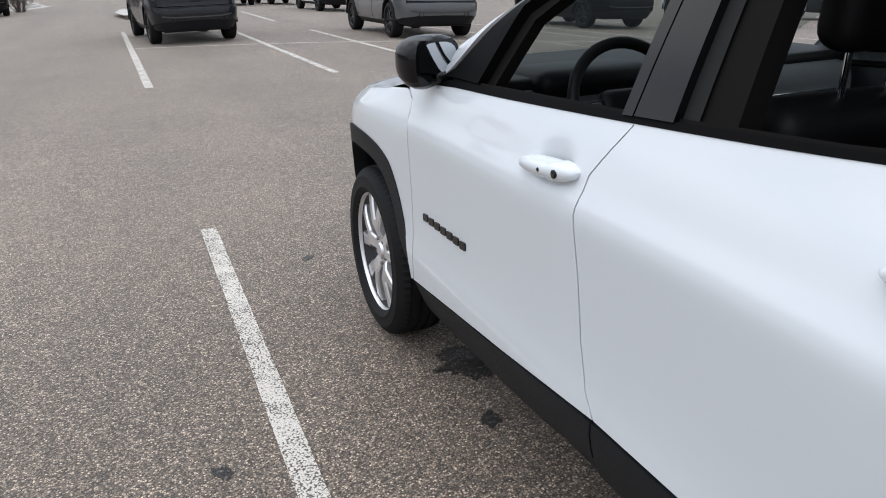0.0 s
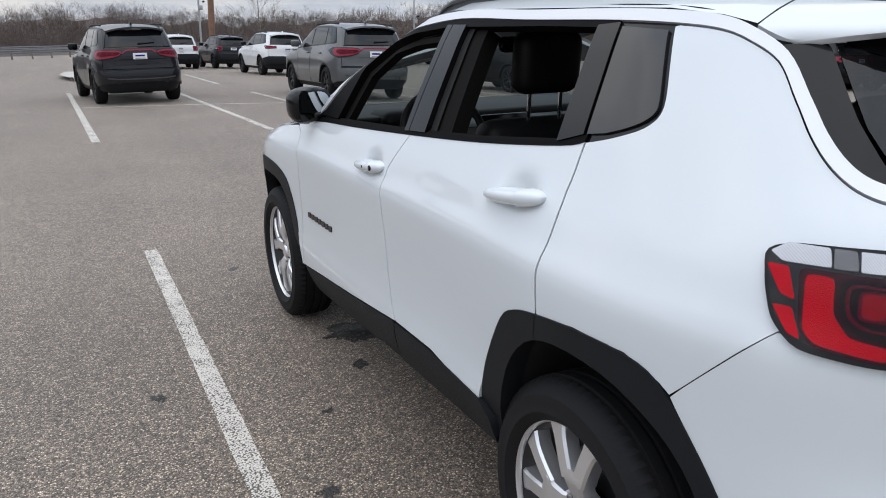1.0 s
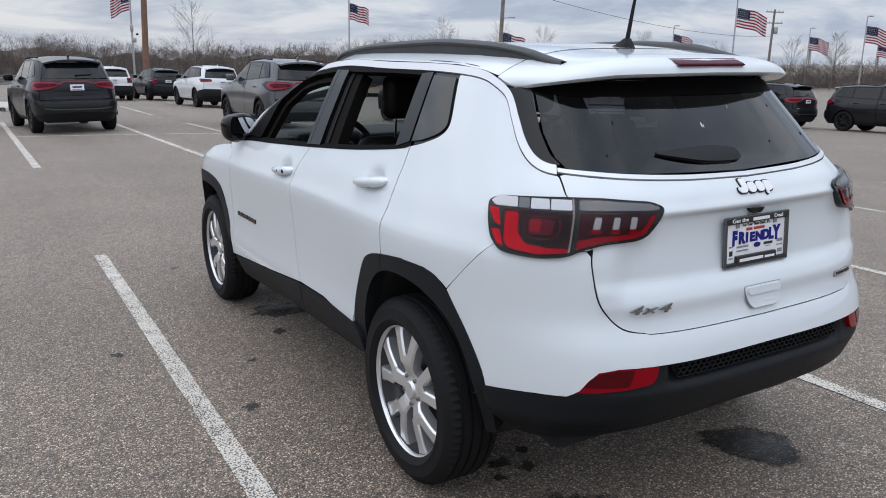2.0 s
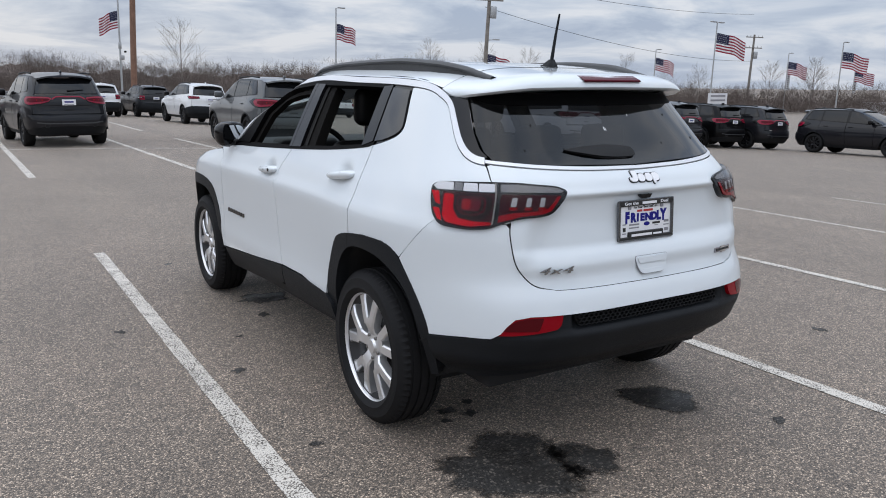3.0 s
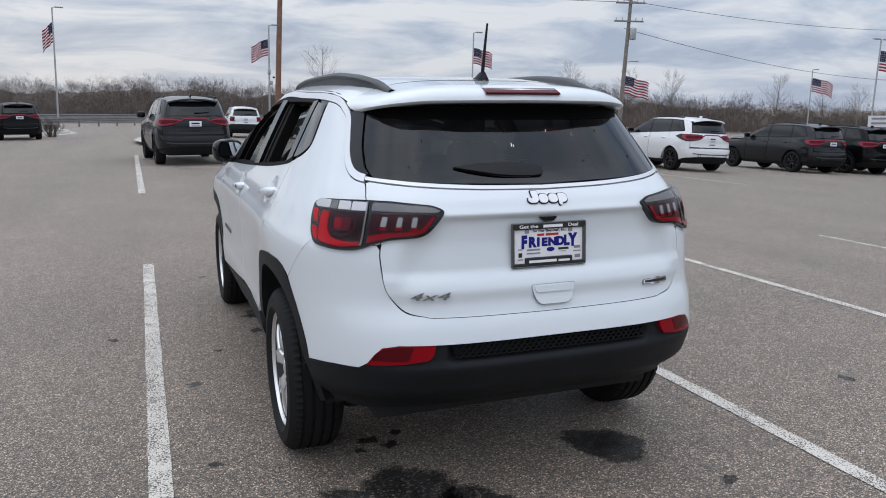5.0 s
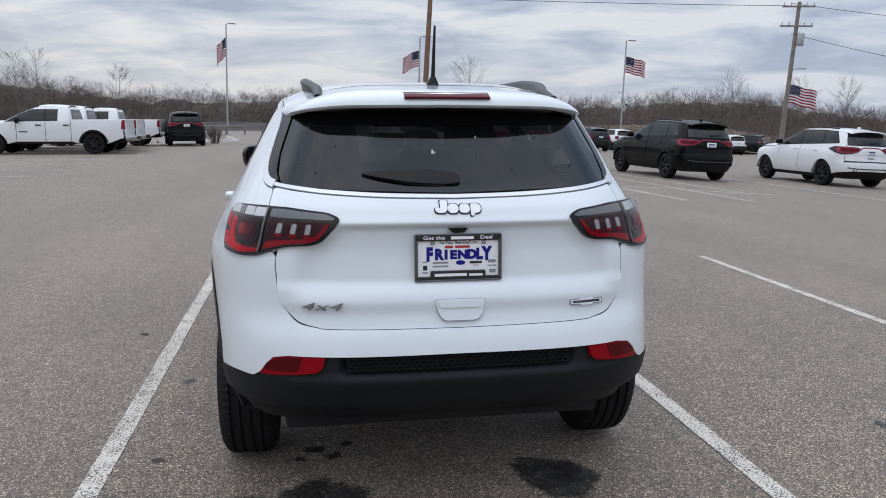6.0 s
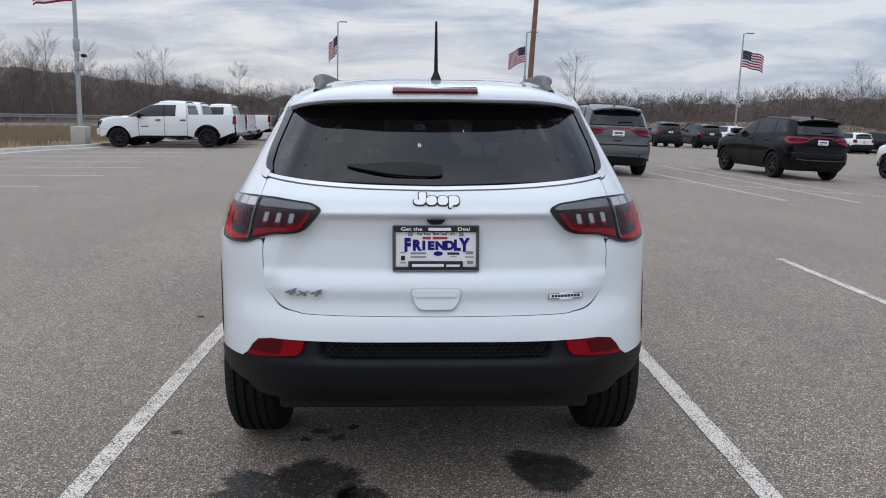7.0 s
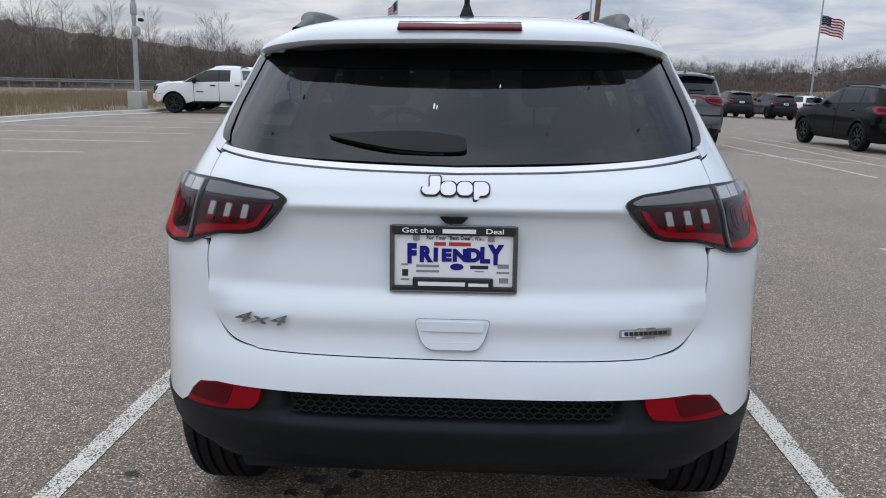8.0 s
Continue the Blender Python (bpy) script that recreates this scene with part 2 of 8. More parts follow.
M_DARKGLASS = glass_material("privacy_glass", (0.062, 0.067, 0.074), face=0.035)
M_TINTGLASS = glass_material("clear_glass", (0.62, 0.68, 0.66))
M_SIDEGLASS = material("quarter_glass", (0.014, 0.015, 0.017), rough=0.05, spec=0.6)
M_BGGLASS = material("vehicle_glass", (0.007, 0.008, 0.010), rough=0.05, spec=0.45)
M_REDLENS = material("red_lens", (0.30, 0.003, 0.008), rough=0.3, spec=0.05)
for r_m in (M_REDLENS,):
    # small prisms behind the red lens
    r_tc, r_vor, r_bp = node(r_m, "ShaderNodeTexCoord"), node(r_m, "ShaderNodeTexVoronoi", Scale=420.0), node(r_m, "ShaderNodeBump", Strength=0.18, Distance=0.002)
    r_ramp = node(r_m, "ShaderNodeValToRGB")
    r_ramp.color_ramp.elements[0].color, r_ramp.color_ramp.elements[1].color = (0.72, 0.004, 0.016, 1), (0.36, 0.001, 0.008, 1)
    link(r_m, r_tc.outputs["Object"], r_vor.inputs["Vector"])
    link(r_m, r_vor.outputs["Distance"], r_bp.inputs["Height"])
    link(r_m, r_vor.outputs["Distance"], r_ramp.inputs[0])
    # the lamp's blended shading is put into the colour, brightest at its outer side
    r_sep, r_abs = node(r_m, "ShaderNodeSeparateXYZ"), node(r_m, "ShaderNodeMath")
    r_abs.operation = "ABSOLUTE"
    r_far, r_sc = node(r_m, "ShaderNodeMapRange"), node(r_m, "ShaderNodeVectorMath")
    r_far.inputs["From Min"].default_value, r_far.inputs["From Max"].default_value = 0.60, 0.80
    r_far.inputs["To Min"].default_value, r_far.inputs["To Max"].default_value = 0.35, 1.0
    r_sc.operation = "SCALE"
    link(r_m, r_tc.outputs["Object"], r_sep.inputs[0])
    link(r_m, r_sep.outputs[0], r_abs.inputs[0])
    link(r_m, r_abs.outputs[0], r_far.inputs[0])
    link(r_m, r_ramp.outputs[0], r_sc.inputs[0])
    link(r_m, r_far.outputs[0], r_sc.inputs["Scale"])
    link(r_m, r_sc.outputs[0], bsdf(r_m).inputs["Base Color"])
    link(r_m, r_bp.outputs[0], bsdf(r_m).inputs["Normal"])
M_DARKREDLENS = material("smoked_red_lens", (0.085, 0.003, 0.011), rough=0.22, spec=0.12)
M_LAMPCOVER = glass_material("lamp_cover", (0.97, 0.96, 0.96), gloss=0.015, face=0.012, rim=0.32)
M_LEDCLEAR = material("led_clear_lens", (0.36, 0.36, 0.37), rough=0.25, metal=0.3)
M_LAMPBACK = material("dark_maroon_lamp_back", (0.030, 0.003, 0.006), rough=0.2, spec=0.15)
M_SMOKECLEAR = material("smoked_clear_lens", (0.13, 0.13, 0.135), rough=0.2, metal=0.3)
M_SMOKELENS = material("smoked_lens", (0.010, 0.004, 0.005), rough=0.12, spec=0.15)
M_CLEARLENS = material("clear_lens", (0.50, 0.51, 0.53), rough=0.2, metal=0.5)
c_tc, c_wave, c_bump = node(M_CLEARLENS, "ShaderNodeTexCoord"), node(M_CLEARLENS, "ShaderNodeTexWave", Scale=130.0, Distortion=0.6), node(M_CLEARLENS, "ShaderNodeBump", Strength=0.22, Distance=0.001)
link(M_CLEARLENS, c_tc.outputs["Object"], c_wave.inputs["Vector"])
link(M_CLEARLENS, c_wave.outputs["Fac"], c_bump.inputs["Height"])
link(M_CLEARLENS, c_bump.outputs[0], bsdf(M_CLEARLENS).inputs["Normal"])
M_MIRROR = material("dimmed_mirror", (0.42, 0.44, 0.46), rough=0.02, metal=1.0)
M_TAILRED = material("deep_red_lens", (0.24, 0.003, 0.026), rough=0.2, spec=0.35)
M_PLATEWHITE = material("printed_white", (0.86, 0.86, 0.88), rough=0.4)
M_PRINTBLUE = material("printed_blue", (0.012, 0.012, 0.20), rough=0.4, spec=0.2)
M_PRINTRED = material("printed_red", (0.45, 0.03, 0.03), rough=0.4)
M_PRINTBLACK = material("printed_black", (0.015, 0.015, 0.015), rough=0.4)
M_PRINTGREY = material("printed_grey", (0.25, 0.25, 0.27), rough=0.4)
M_CONCRETE = grain(material("pale_concrete", (0.46, 0.44, 0.40), rough=0.85), scales=((1.3, 0.14), (40.0, 0.12)), bump=0.4, bump_scale=60.0)
M_GALV = grain(material("galvanised_steel", (0.42, 0.43, 0.44), rough=0.45, metal=0.5), scales=((3.0, 0.12), (60.0, 0.08)))
M_RAILSTEEL = grain(material("weathered_rail_steel", (0.20, 0.20, 0.205), rough=0.5, metal=0.4), scales=((1.0, 0.2), (20.0, 0.1)))
M_WOOD = grain(material("weathered_pole_wood", (0.21, 0.118, 0.082), rough=0.85), scales=((2.0, 0.2), (30.0, 0.25)), bump=0.5, bump_scale=40.0)
M_GREYWOOD = grain(material("grey_pole_wood", (0.22, 0.20, 0.18), rough=0.9), scales=((2.0, 0.2), (30.0, 0.2)))

# ---- shared builders ----
def ground_z(x, y):
    """The lot is level under the white vehicle, then falls gently to the east and a little to the north."""
    if x < 0:
        gx = 0.0
    elif x < 5.5:
        gx = -0.0042 * x * x
    else:
        gx = -0.127 - 0.0462 * (min(x, 34) - 5.5) - 0.012 * max(0.0, min(x, 90) - 34)
    return gx - 0.006 * max(0.0, min(y, 80) - 4)


def finish(ob, bm, mat, smooth=True):
    """Hands a bmesh to an object's mesh."""
    bm.normal_update()
    bm.to_mesh(ob.data)
    bm.free()
    if mat is not None:
        ob.data.materials.append(mat)
    if smooth:
        ob.data.polygons.foreach_set("use_smooth", [True] * len(ob.data.polygons))
    return ob


def part(name, bm, mat, parent=None, label="", smooth=True):
    ob = new(name, bpy.data.meshes.new(name))
    finish(ob, bm, mat, smooth)
    if parent is not None:
        ob.parent = parent
    return tagged(ob, label=label)


def sharpen(bm, degrees=35):
    bm.normal_update()
    lim = radians(degrees)
    for e in bm.edges:
        if len(e.link_faces) == 2:
            e.smooth = e.calc_face_angle(0) < lim
        else:
            e.smooth = False


def add_box(bm, cx, cy, cz, sx, sy, sz, bevel=0.0, rot=None, seg=2):
    r = bmesh.ops.create_cube(bm, size=1.0)
    vs = r["verts"]
    bmesh.ops.scale(bm, vec=(sx, sy, sz), verts=vs)
    if bevel:
        es = list({e for v in vs for e in v.link_edges})
        out = bmesh.ops.bevel(bm, geom=es, offset=bevel, segments=seg, affect="EDGES", profile=0.5)
        vs = list({v for f in out["faces"] for v in f.verts} | {v for v in vs if v.is_valid})
    if rot is not None:
        bmesh.ops.transform(bm, matrix=rot, verts=vs)
    bmesh.ops.translate(bm, vec=(cx, cy, cz), verts=vs)
    return vs


def box(*args, **kw):
    bm = bmesh.new()
    add_box(bm, *args, **kw)
    sharpen(bm)
    return bm


def add_tube(bm, path, radius, sides=10, closed=False, caps=True):
    """A round bar along a path; radius may be a list."""
    path = [Vector(p) for p in path]
    n = len(path)
    rings = []
    up = Vector((0, 0, 1))
    for i, p in enumerate(path):
        a = path[(i - 1) % n] if (closed or i > 0) else p
        b = path[(i + 1) % n] if (closed or i < n - 1) else p
        d = (b - a).normalized()
        ref = up if abs(d.dot(up)) < 0.95 else Vector((1, 0, 0))
        u = d.cross(ref).normalized()
        v = u.cross(d).normalized()
        r = radius[i] if isinstance(radius, (list, tuple)) else radius
        rings.append([bm.verts.new(p + u * r * math.cos(2 * math.pi * k / sides) + v * r * math.sin(2 * math.pi * k / sides)) for k in range(sides)])
    for i in range(n if closed else n - 1):
        a, b = rings[i], rings[(i + 1) % n]
        for k in range(sides):
            bm.faces.new((a[k], b[k], b[(k + 1) % sides], a[(k + 1) % sides]))
    if caps and not closed:
        bm.faces.new(rings[0])
        bm.faces.new(list(reversed(rings[-1])))
    return rings


def tube(path, radius, sides=10, closed=False):
    bm = bmesh.new()
    add_tube(bm, path, radius, sides, closed)
    bmesh.ops.recalc_face_normals(bm, faces=bm.faces)
    sharpen(bm, 50)
    return bm


def add_lathe(bm, profile, center, segs=48, axis="x", closed=True):
    """Turns (radius, along) points round an axis through center."""
    cx, cy, cz = center
    rings = []
    for k in range(segs):
        a = 2 * math.pi * k / segs
        ring = []
        for r, h in profile:
            if axis == "x":
                ring.append(bm.verts.new((cx + h, cy + r * math.cos(a), cz + r * math.sin(a))))
            else:
                ring.append(bm.verts.new((cx + r * math.cos(a), cy + r * math.sin(a), cz + h)))
        rings.append(ring)
    n = len(profile)
    for k in range(segs):
        a, b = rings[k], rings[(k + 1) % segs]
        for i in range(n if closed else n - 1):
            j = (i + 1) % n
            bm.faces.new((a[i], b[i], b[j], a[j]))


def loft(rows, close_u=False):
    """A skin over rows of points."""
    bm = bmesh.new()
    vs = [[bm.verts.new(p) for p in r] for r in rows]
    for a, b in zip(vs, vs[1:]):
        m = len(a)
        for i in range(m if close_u else m - 1):
            j = (i + 1) % m
            bm.faces.new((a[i], a[j], b[j], b[i]))
    return bm


# ---- ground ----
def build_ground():
    xs = sorted(set([-600, -300, -150, -80, -50, -30] + [round(-20 + 0.8 * i, 2) for i in range(76)] + [45, 60, 90, 150, 300, 600]))
    ys = sorted(set([-300, -100, -40, -20] + [round(-10 + 2 * i, 2) for i in range(56)] + [120, 160, 250, 500, 900]))
    bm = loft([[(x, y, ground_z(x, y)) for x in xs] for y in ys])
    ob = new("ground", bpy.data.meshes.new("ground"))
    finish(ob, bm, M_ASPHALT)
    return tagged(ob, "worn grey-brown asphalt of a wide parking lot", "asphalt", kind="structure")


build_ground()


def paint_line(x0, y0, x1, y1, width=0.09, label="worn white painted parking bay line on asphalt"):
    """A painted stripe with ragged ends and edges, laid on the ground."""
    d = Vector((x1 - x0, y1 - y0))
    length = d.length
    d.normalize()
    nrm = Vector((-d.y, d.x))
    n = max(2, int(length / 0.12))
    rows = []
    for i in range(n + 1):
        t = length * i / n
        row = []
        for k, side in enumerate((-1, 1)):
            j = 0.004 * noise.noise(Vector((t * 9, k * 7.3 + x0, y0)))
            p = Vector((x0, y0)) + d * t + nrm * side * (width / 2 + j)
            row.append((p.x, p.y, ground_z(p.x, p.y) + 0.003))
        rows.append(row)
    bm = loft(rows)
    for f in bm.faces:
        f.normal_update()
    bmesh.ops.recalc_face_normals(bm, faces=bm.faces)
    if bm.faces[:] and bm.faces[:][0].normal.z < 0:
        bmesh.ops.reverse_faces(bm, faces=bm.faces)
    ob = new("bay_line", bpy.data.meshes.new("bay_line"))
    finish(ob, bm, M_LINE, smooth=False)
    return tagged(ob, label, "road marking", group="painted bay lines", kind="structure")


# bay lines beside and ahead of the white vehicle
for x0, y0, x1, y1 in (
        (-1.355, -4.6, -1.375, 4.36), (1.28, -4.6, 1.28, 4.36), (3.66, -4.6, 3.66, 4.36), (6.6, -4.6, 6.75, 4.3), (9.6, -4.6, 9.8, 4.5), (12.6, -4.6, 12.8, 4.5),
        (-1.43, 11.1, -1.60, 23.5), (1.17, 11.1, 1.07, 23.2), (2.97, 12.2, 2.92, 20.5), (2.85, 25.0, 2.95, 33.0), (6.95, 11.2, 6.0, 22.0), (8.6, 11.5, 8.0, 22.5), (9.8, 13.9, 8.9, 22.5),
        (13.0, 12.5, 12.8, 22.5), (-1.48, 17.75, 4.2, 15.7), (4.2, 15.7, 10.5, 13.5),
        (-7.37, 11.7, -15.0, 11.65), (-7.22, 14.39, -14.9, 14.75), (-7.27, 17.07, -14.8, 17.45), (-7.14, 19.54, -14.6, 19.9), (-7.26, 22.5, -14.4, 22.4), (-7.3, 25.2, -14.2, 25.2)):
    paint_line(x0, y0, x1, y1, width=0.125 if x0 < -7 else 0.115 if y0 > 10 else 0.09)
# ---- vehicle shells: a plan outline that changes with height ----
def smooth_table(rows):
    """A smooth curve through (at, value) rows."""
    xs = [r[0] for r in rows]
    ys = [r[1] for r in rows]
    n = len(xs)
    sl = [(ys[i + 1] - ys[i]) / (xs[i + 1] - xs[i]) for i in range(n - 1)]
    tg = [sl[0]] + [0.0 if sl[i - 1] * sl[i] <= 0 else 2 * sl[i - 1] * sl[i] / (sl[i - 1] + sl[i]) for i in range(1, n - 1)] + [sl[-1]]

    def value(v):
        if v <= xs[0]:
            return ys[0]
        if v >= xs[-1]:
            return ys[-1]
        i = 0
        while v > xs[i + 1]:
            i += 1
        h = xs[i + 1] - xs[i]
        t = (v - xs[i]) / h
        return (ys[i] * (1 + 2 * t) * (1 - t) ** 2 + tg[i] * h * t * (1 - t) ** 2
                + ys[i + 1] * t * t * (3 - 2 * t) + tg[i + 1] * h * t * t * (t - 1))
    return value


class Shell:
    """Half outline from the middle of the tail (s = 0) round the left rear corner, along the left side and round the nose."""

    def __init__(self, width, rear, nose, yc, nose_len, n=3.5, nf=2.8, arches=(), flare=0.012, taper=0.0):
        self.width, self.rear, self.nose, self.nose_len = smooth_table(width), smooth_table(rear), smooth_table(nose), smooth_table(nose_len)
        self.yc, self.n, self.nf, self.arches, self.flare, self.taper = yc, n, nf, arches, flare, taper
        self.m, self.mf = 2 ** (-1 / n), 2 ** (-1 / nf)

    def half(self, y, z):
        w = self.width(z) - self.taper * max(0.0, y - 1.9) ** 2
        for ya in self.arches:
            w += self.flare * math.exp(-((y - ya) / 0.45) ** 2 - ((z - 0.82) / 0.28) ** 2)
        return w

    def at(self, s, z, off=0.0):
        """The place of (s, z), moved out by off."""
        a = self._raw(s, z)
        if not off:
            return a
        e = 0.004
        d1 = self._raw(s + e, z) - self._raw(s - e, z)
        d2 = self._raw(s, z + e) - self._raw(s, z - e)
        nrm = d2.cross(d1)
        if nrm.length < 1e-12:
            return a
        return a + nrm.normalized() * off

    def _raw(self, s, z):
        n, m, yc = self.n, self.m, self.yc
        if s < 0:
            p = self._raw(-s, z)
            return Vector((-p.x, p.y, p.z))
        d = yc - self.rear(z)
        yf = self.nose(z) - self.nose_len(z)
        if s <= 2 * m:
            if s <= m:
                X, Y = s, (1 - s ** n) ** (1 / n)
            else:
                Y = 2 * m - s
                X = (1 - Y ** n) ** (1 / n)
            y = yc - d * Y
            return Vector((-X * self.half(y, z), y, z))
        y = yc + s - 2 * m
        if y <= yf:
            return Vector((-self.half(y, z), y, z))
        d, n, m = self.nose_len(z), self.nf, self.mf
        t = (y - yf) / d
        if t <= m:
            X, Y = (1 - t ** n) ** (1 / n), t
        else:
            X = max(0.0, 2 * m - t)
            Y = (1 - X ** n) ** (1 / n)
        y = yf + d * Y
        return Vector((-X * self.half(y, z), y, z))

    def side(self, y, z):
        """(s, z) of the left side at y."""
        n, m = self.n, self.m
        yf = self.nose(z) - self.nose_len(z)
        if y > yf:
            t = min(1.0, (y - yf) / self.nose_len(z))
            if t > self.mf:
                t = 2 * self.mf - (1 - t ** self.nf) ** (1 / self.nf)
            return (2 * m + yf - self.yc + t * self.nose_len(z), z)
        if y >= self.yc:
            return (2 * m + y - self.yc, z)
        Y = min(1.0, (self.yc - y) / (self.yc - self.rear(z)))
        return ((2 * m - Y) if Y <= m else (1 - Y ** n) ** (1 / n), z)

    def across(self, x, z):
        """(s, z) of the tail at x, with its sign."""
        s, z = self.tail(abs(x), z)
        return (math.copysign(s, -x), z)

    def tail(self, x, z):
        """(s, z) of the tail at |x|."""
        X = min(1.0, abs(x) / self.width(z))
        s = X if X <= self.m else 2 * self.m - (1 - X ** self.n) ** (1 / self.n)
        return (math.copysign(s, x), z)


CREAM = Shell(
    width=[(0.15, 0.76), (0.24, 0.815), (0.33, 0.862), (0.42, 0.878), (0.52, 0.882), (0.60, 0.876), (0.70, 0.874), (0.84, 0.877), (0.94, 0.880), (0.965, 0.876), (1.00, 0.858), (1.07, 0.830), (1.13, 0.80), (1.25, 0.742), (1.36, 0.685), (1.46, 0.63), (1.52, 0.585), (1.6, 0.48)],
    rear=[(0.15, -0.60), (0.28, -0.72), (0.40, -0.79), (0.50, -0.835), (0.58, -0.865), (0.66, -0.855), (0.76, -0.825), (0.80, -0.815), (0.90, -0.80), (1.00, -0.785), (1.07, -0.782), (1.12, -0.76), (1.17, -0.715), (1.20, -0.68), (1.33, -0.565), (1.46, -0.45), (1.52, -0.38), (1.6, -0.30)],
    nose=[(0.15, 3.2), (0.4, 3.38), (0.6, 3.42), (0.8, 3.41), (0.9, 3.35), (0.98, 3.18), (1.04, 2.90), (1.07, 2.56), (1.1, 2.42), (1.25, 2.08), (1.46, 1.58), (1.6, 1.2)],
    yc=0.35, nose_len=[(0.15, 0.8), (0.98, 0.85), (1.04, 0.7), (1.07, 0.42), (1.1, 0.34), (1.46, 0.30)], n=3.8, nf=2.8, arches=(0.0, 2.636), flare=0.022, taper=0.02)

# ---- panels cut from a shell ----
def _area(p):
    return 0.5 * sum(p[i][0] * p[(i + 1) % len(p)][1] - p[(i + 1) % len(p)][0] * p[i][1] for i in range(len(p)))


def soft(poly, r=0.03, n=4):
    """Rounds the corners of a closed outline."""
    out = []
    k = len(poly)
    for i in range(k):
        a, b, c = (Vector(poly[(i + d) % k]) for d in (-1, 0, 1))
        ra, rc = min(r, (a - b).length * 0.45), min(r, (c - b).length * 0.45)
        p, q = b + (a - b).normalized() * ra, b + (c - b).normalized() * rc
        for j in range(n + 1):
            t = j / n
            v = p * (1 - t) ** 2 + b * 2 * t * (1 - t) + q * t * t
            out.append((v.x, v.y))
    return out


def flow(pts, n=6, closed=False):
    """A smooth curve through points."""
    k = len(pts)
    out = []
    for i in range(k if closed else k - 1):
        def at(j):
            return Vector(pts[j % k] if closed else pts[max(0, min(k - 1, j))])
        p0, p1, p2, p3 = at(i - 1), at(i), at(i + 1), at(i + 2)
        for j in range(n):
            t = j / n
            v = 0.5 * (2 * p1 + (p2 - p0) * t + (2 * p0 - 5 * p1 + 4 * p2 - p3) * t * t + (3 * p1 - p0 - 3 * p2 + p3) * t ** 3)
            out.append(tuple(v))
    if not closed:
        out.append(tuple(pts[-1]))
    return out


def ribbon(path, width):
    """The outline of a strip of that width along a path in (s, z)."""
    left, right = [], []
    for i, p in enumerate(path):
        a, b = Vector(path[max(0, i - 1)]), Vector(path[min(len(path) - 1, i + 1)])
        d = (b - a).normalized()
        n = Vector((-d.y, d.x)) * width / 2
        left.append((p[0] + n.x, p[1] + n.y))
        right.append((p[0] - n.x, p[1] - n.y))
    return left + right[::-1]


def _inside(p, poly):
    hit = False
    for (ax, ay), (bx, by) in zip(poly, poly[1:] + poly[:1]):
        if (ay > p[1]) != (by > p[1]) and p[0] < ax + (p[1] - ay) * (bx - ax) / (by - ay):
            hit = not hit
    return hit


def add_panel(bm, shell, poly, cell=0.03, off=0.0, depth=0.014, relief=None, mirror=False):
    """Lays an outline in (s, z) onto a shell, netted at about the cell's size, with a rim that turns inwards."""
    edge = []
    for a, b in zip(poly, poly[1:] + poly[:1]):
        d = math.dist(a, b)
        if d < 1e-4:
            continue
        n = max(1, math.ceil(d / cell))
        edge += [(a[0] + (b[0] - a[0]) * k / n, a[1] + (b[1] - a[1]) * k / n) for k in range(n)]
    inner = []
    e_np = np.array(edge)
    smin, zmin = e_np.min(axis=0)
    smax, zmax = e_np.max(axis=0)
    j0, j1 = math.floor(zmin / cell), math.ceil(zmax / cell)
    for j in range(j0, j1 + 1):
        for i in range(math.floor(smin / cell), math.ceil(smax / cell) + 1):
            p = (i * cell, j * cell)
            if _inside(p, edge) and ((e_np - p) ** 2).sum(axis=1).min() > (0.45 * cell) ** 2:
                inner.append(p)
    ne = len(edge)
    got = delaunay_2d_cdt([Vector(p) for p in edge + inner], [(k, (k + 1) % ne) for k in range(ne)], [], 1, 1e-6)
    pts, tris = [tuple(p) for p in got[0]], [list(t) for t in got[2]]

    def place(p, o):
        v = shell.at(p[0], p[1], o + (relief(p[0], p[1]) if relief else 0.0) or 1e-6)
        if mirror:
            v.x = -v.x
        return bm.verts.new(v)
    vs = {}
    made = []
    count = collections.Counter()
    for t in tris:
        if _area([pts[k] for k in t]) > 0:
            t.reverse()
        for k in range(len(t)):
            count[frozenset((t[k], t[k - 1]))] += 1
    for t in tris:
        for k in t:
            if k not in vs:
                vs[k] = place(pts[k], off)
        made.append(bm.faces.new([vs[k] for k in (t[::-1] if mirror else t)]))
    if depth:
        low = {}
        for f, t in zip(made, tris):
            for k in range(len(t)):
                a, b = t[k], t[(k + 1) % len(t)]
                if count[frozenset((a, b))] != 1:
                    continue
                for q in (a, b):
                    if q not in low:
                        low[q] = place(pts[q], off - depth)
                q = (vs[b], vs[a], low[a], low[b])
                bm.faces.new(q[::-1] if mirror else q)
                bm.edges.get((vs[a], vs[b])).smooth = False
    return made


def panel(name, shell, polys, mat, parent, label="", **kw):
    """One or more outlines on a shell as one mesh part."""
    bm = bmesh.new()
    if isinstance(polys[0][0], (int, float)):
        polys = [polys]
    for p in polys:
        add_panel(bm, shell, p, **kw)
    return part(name, bm, mat, parent, label)


def both(name, shell, polys, mat, parent, label="", **kw):
    """The same panel on the left and on the right side, as two parts."""
    return [panel(name, shell, polys, mat, parent, label, mirror=mir, **kw) for mir in (False, True)]


def step(a, b, v):
    t = max(0.0, min(1.0, (v - a) / (b - a)))
    return t * t * (3 - 2 * t)


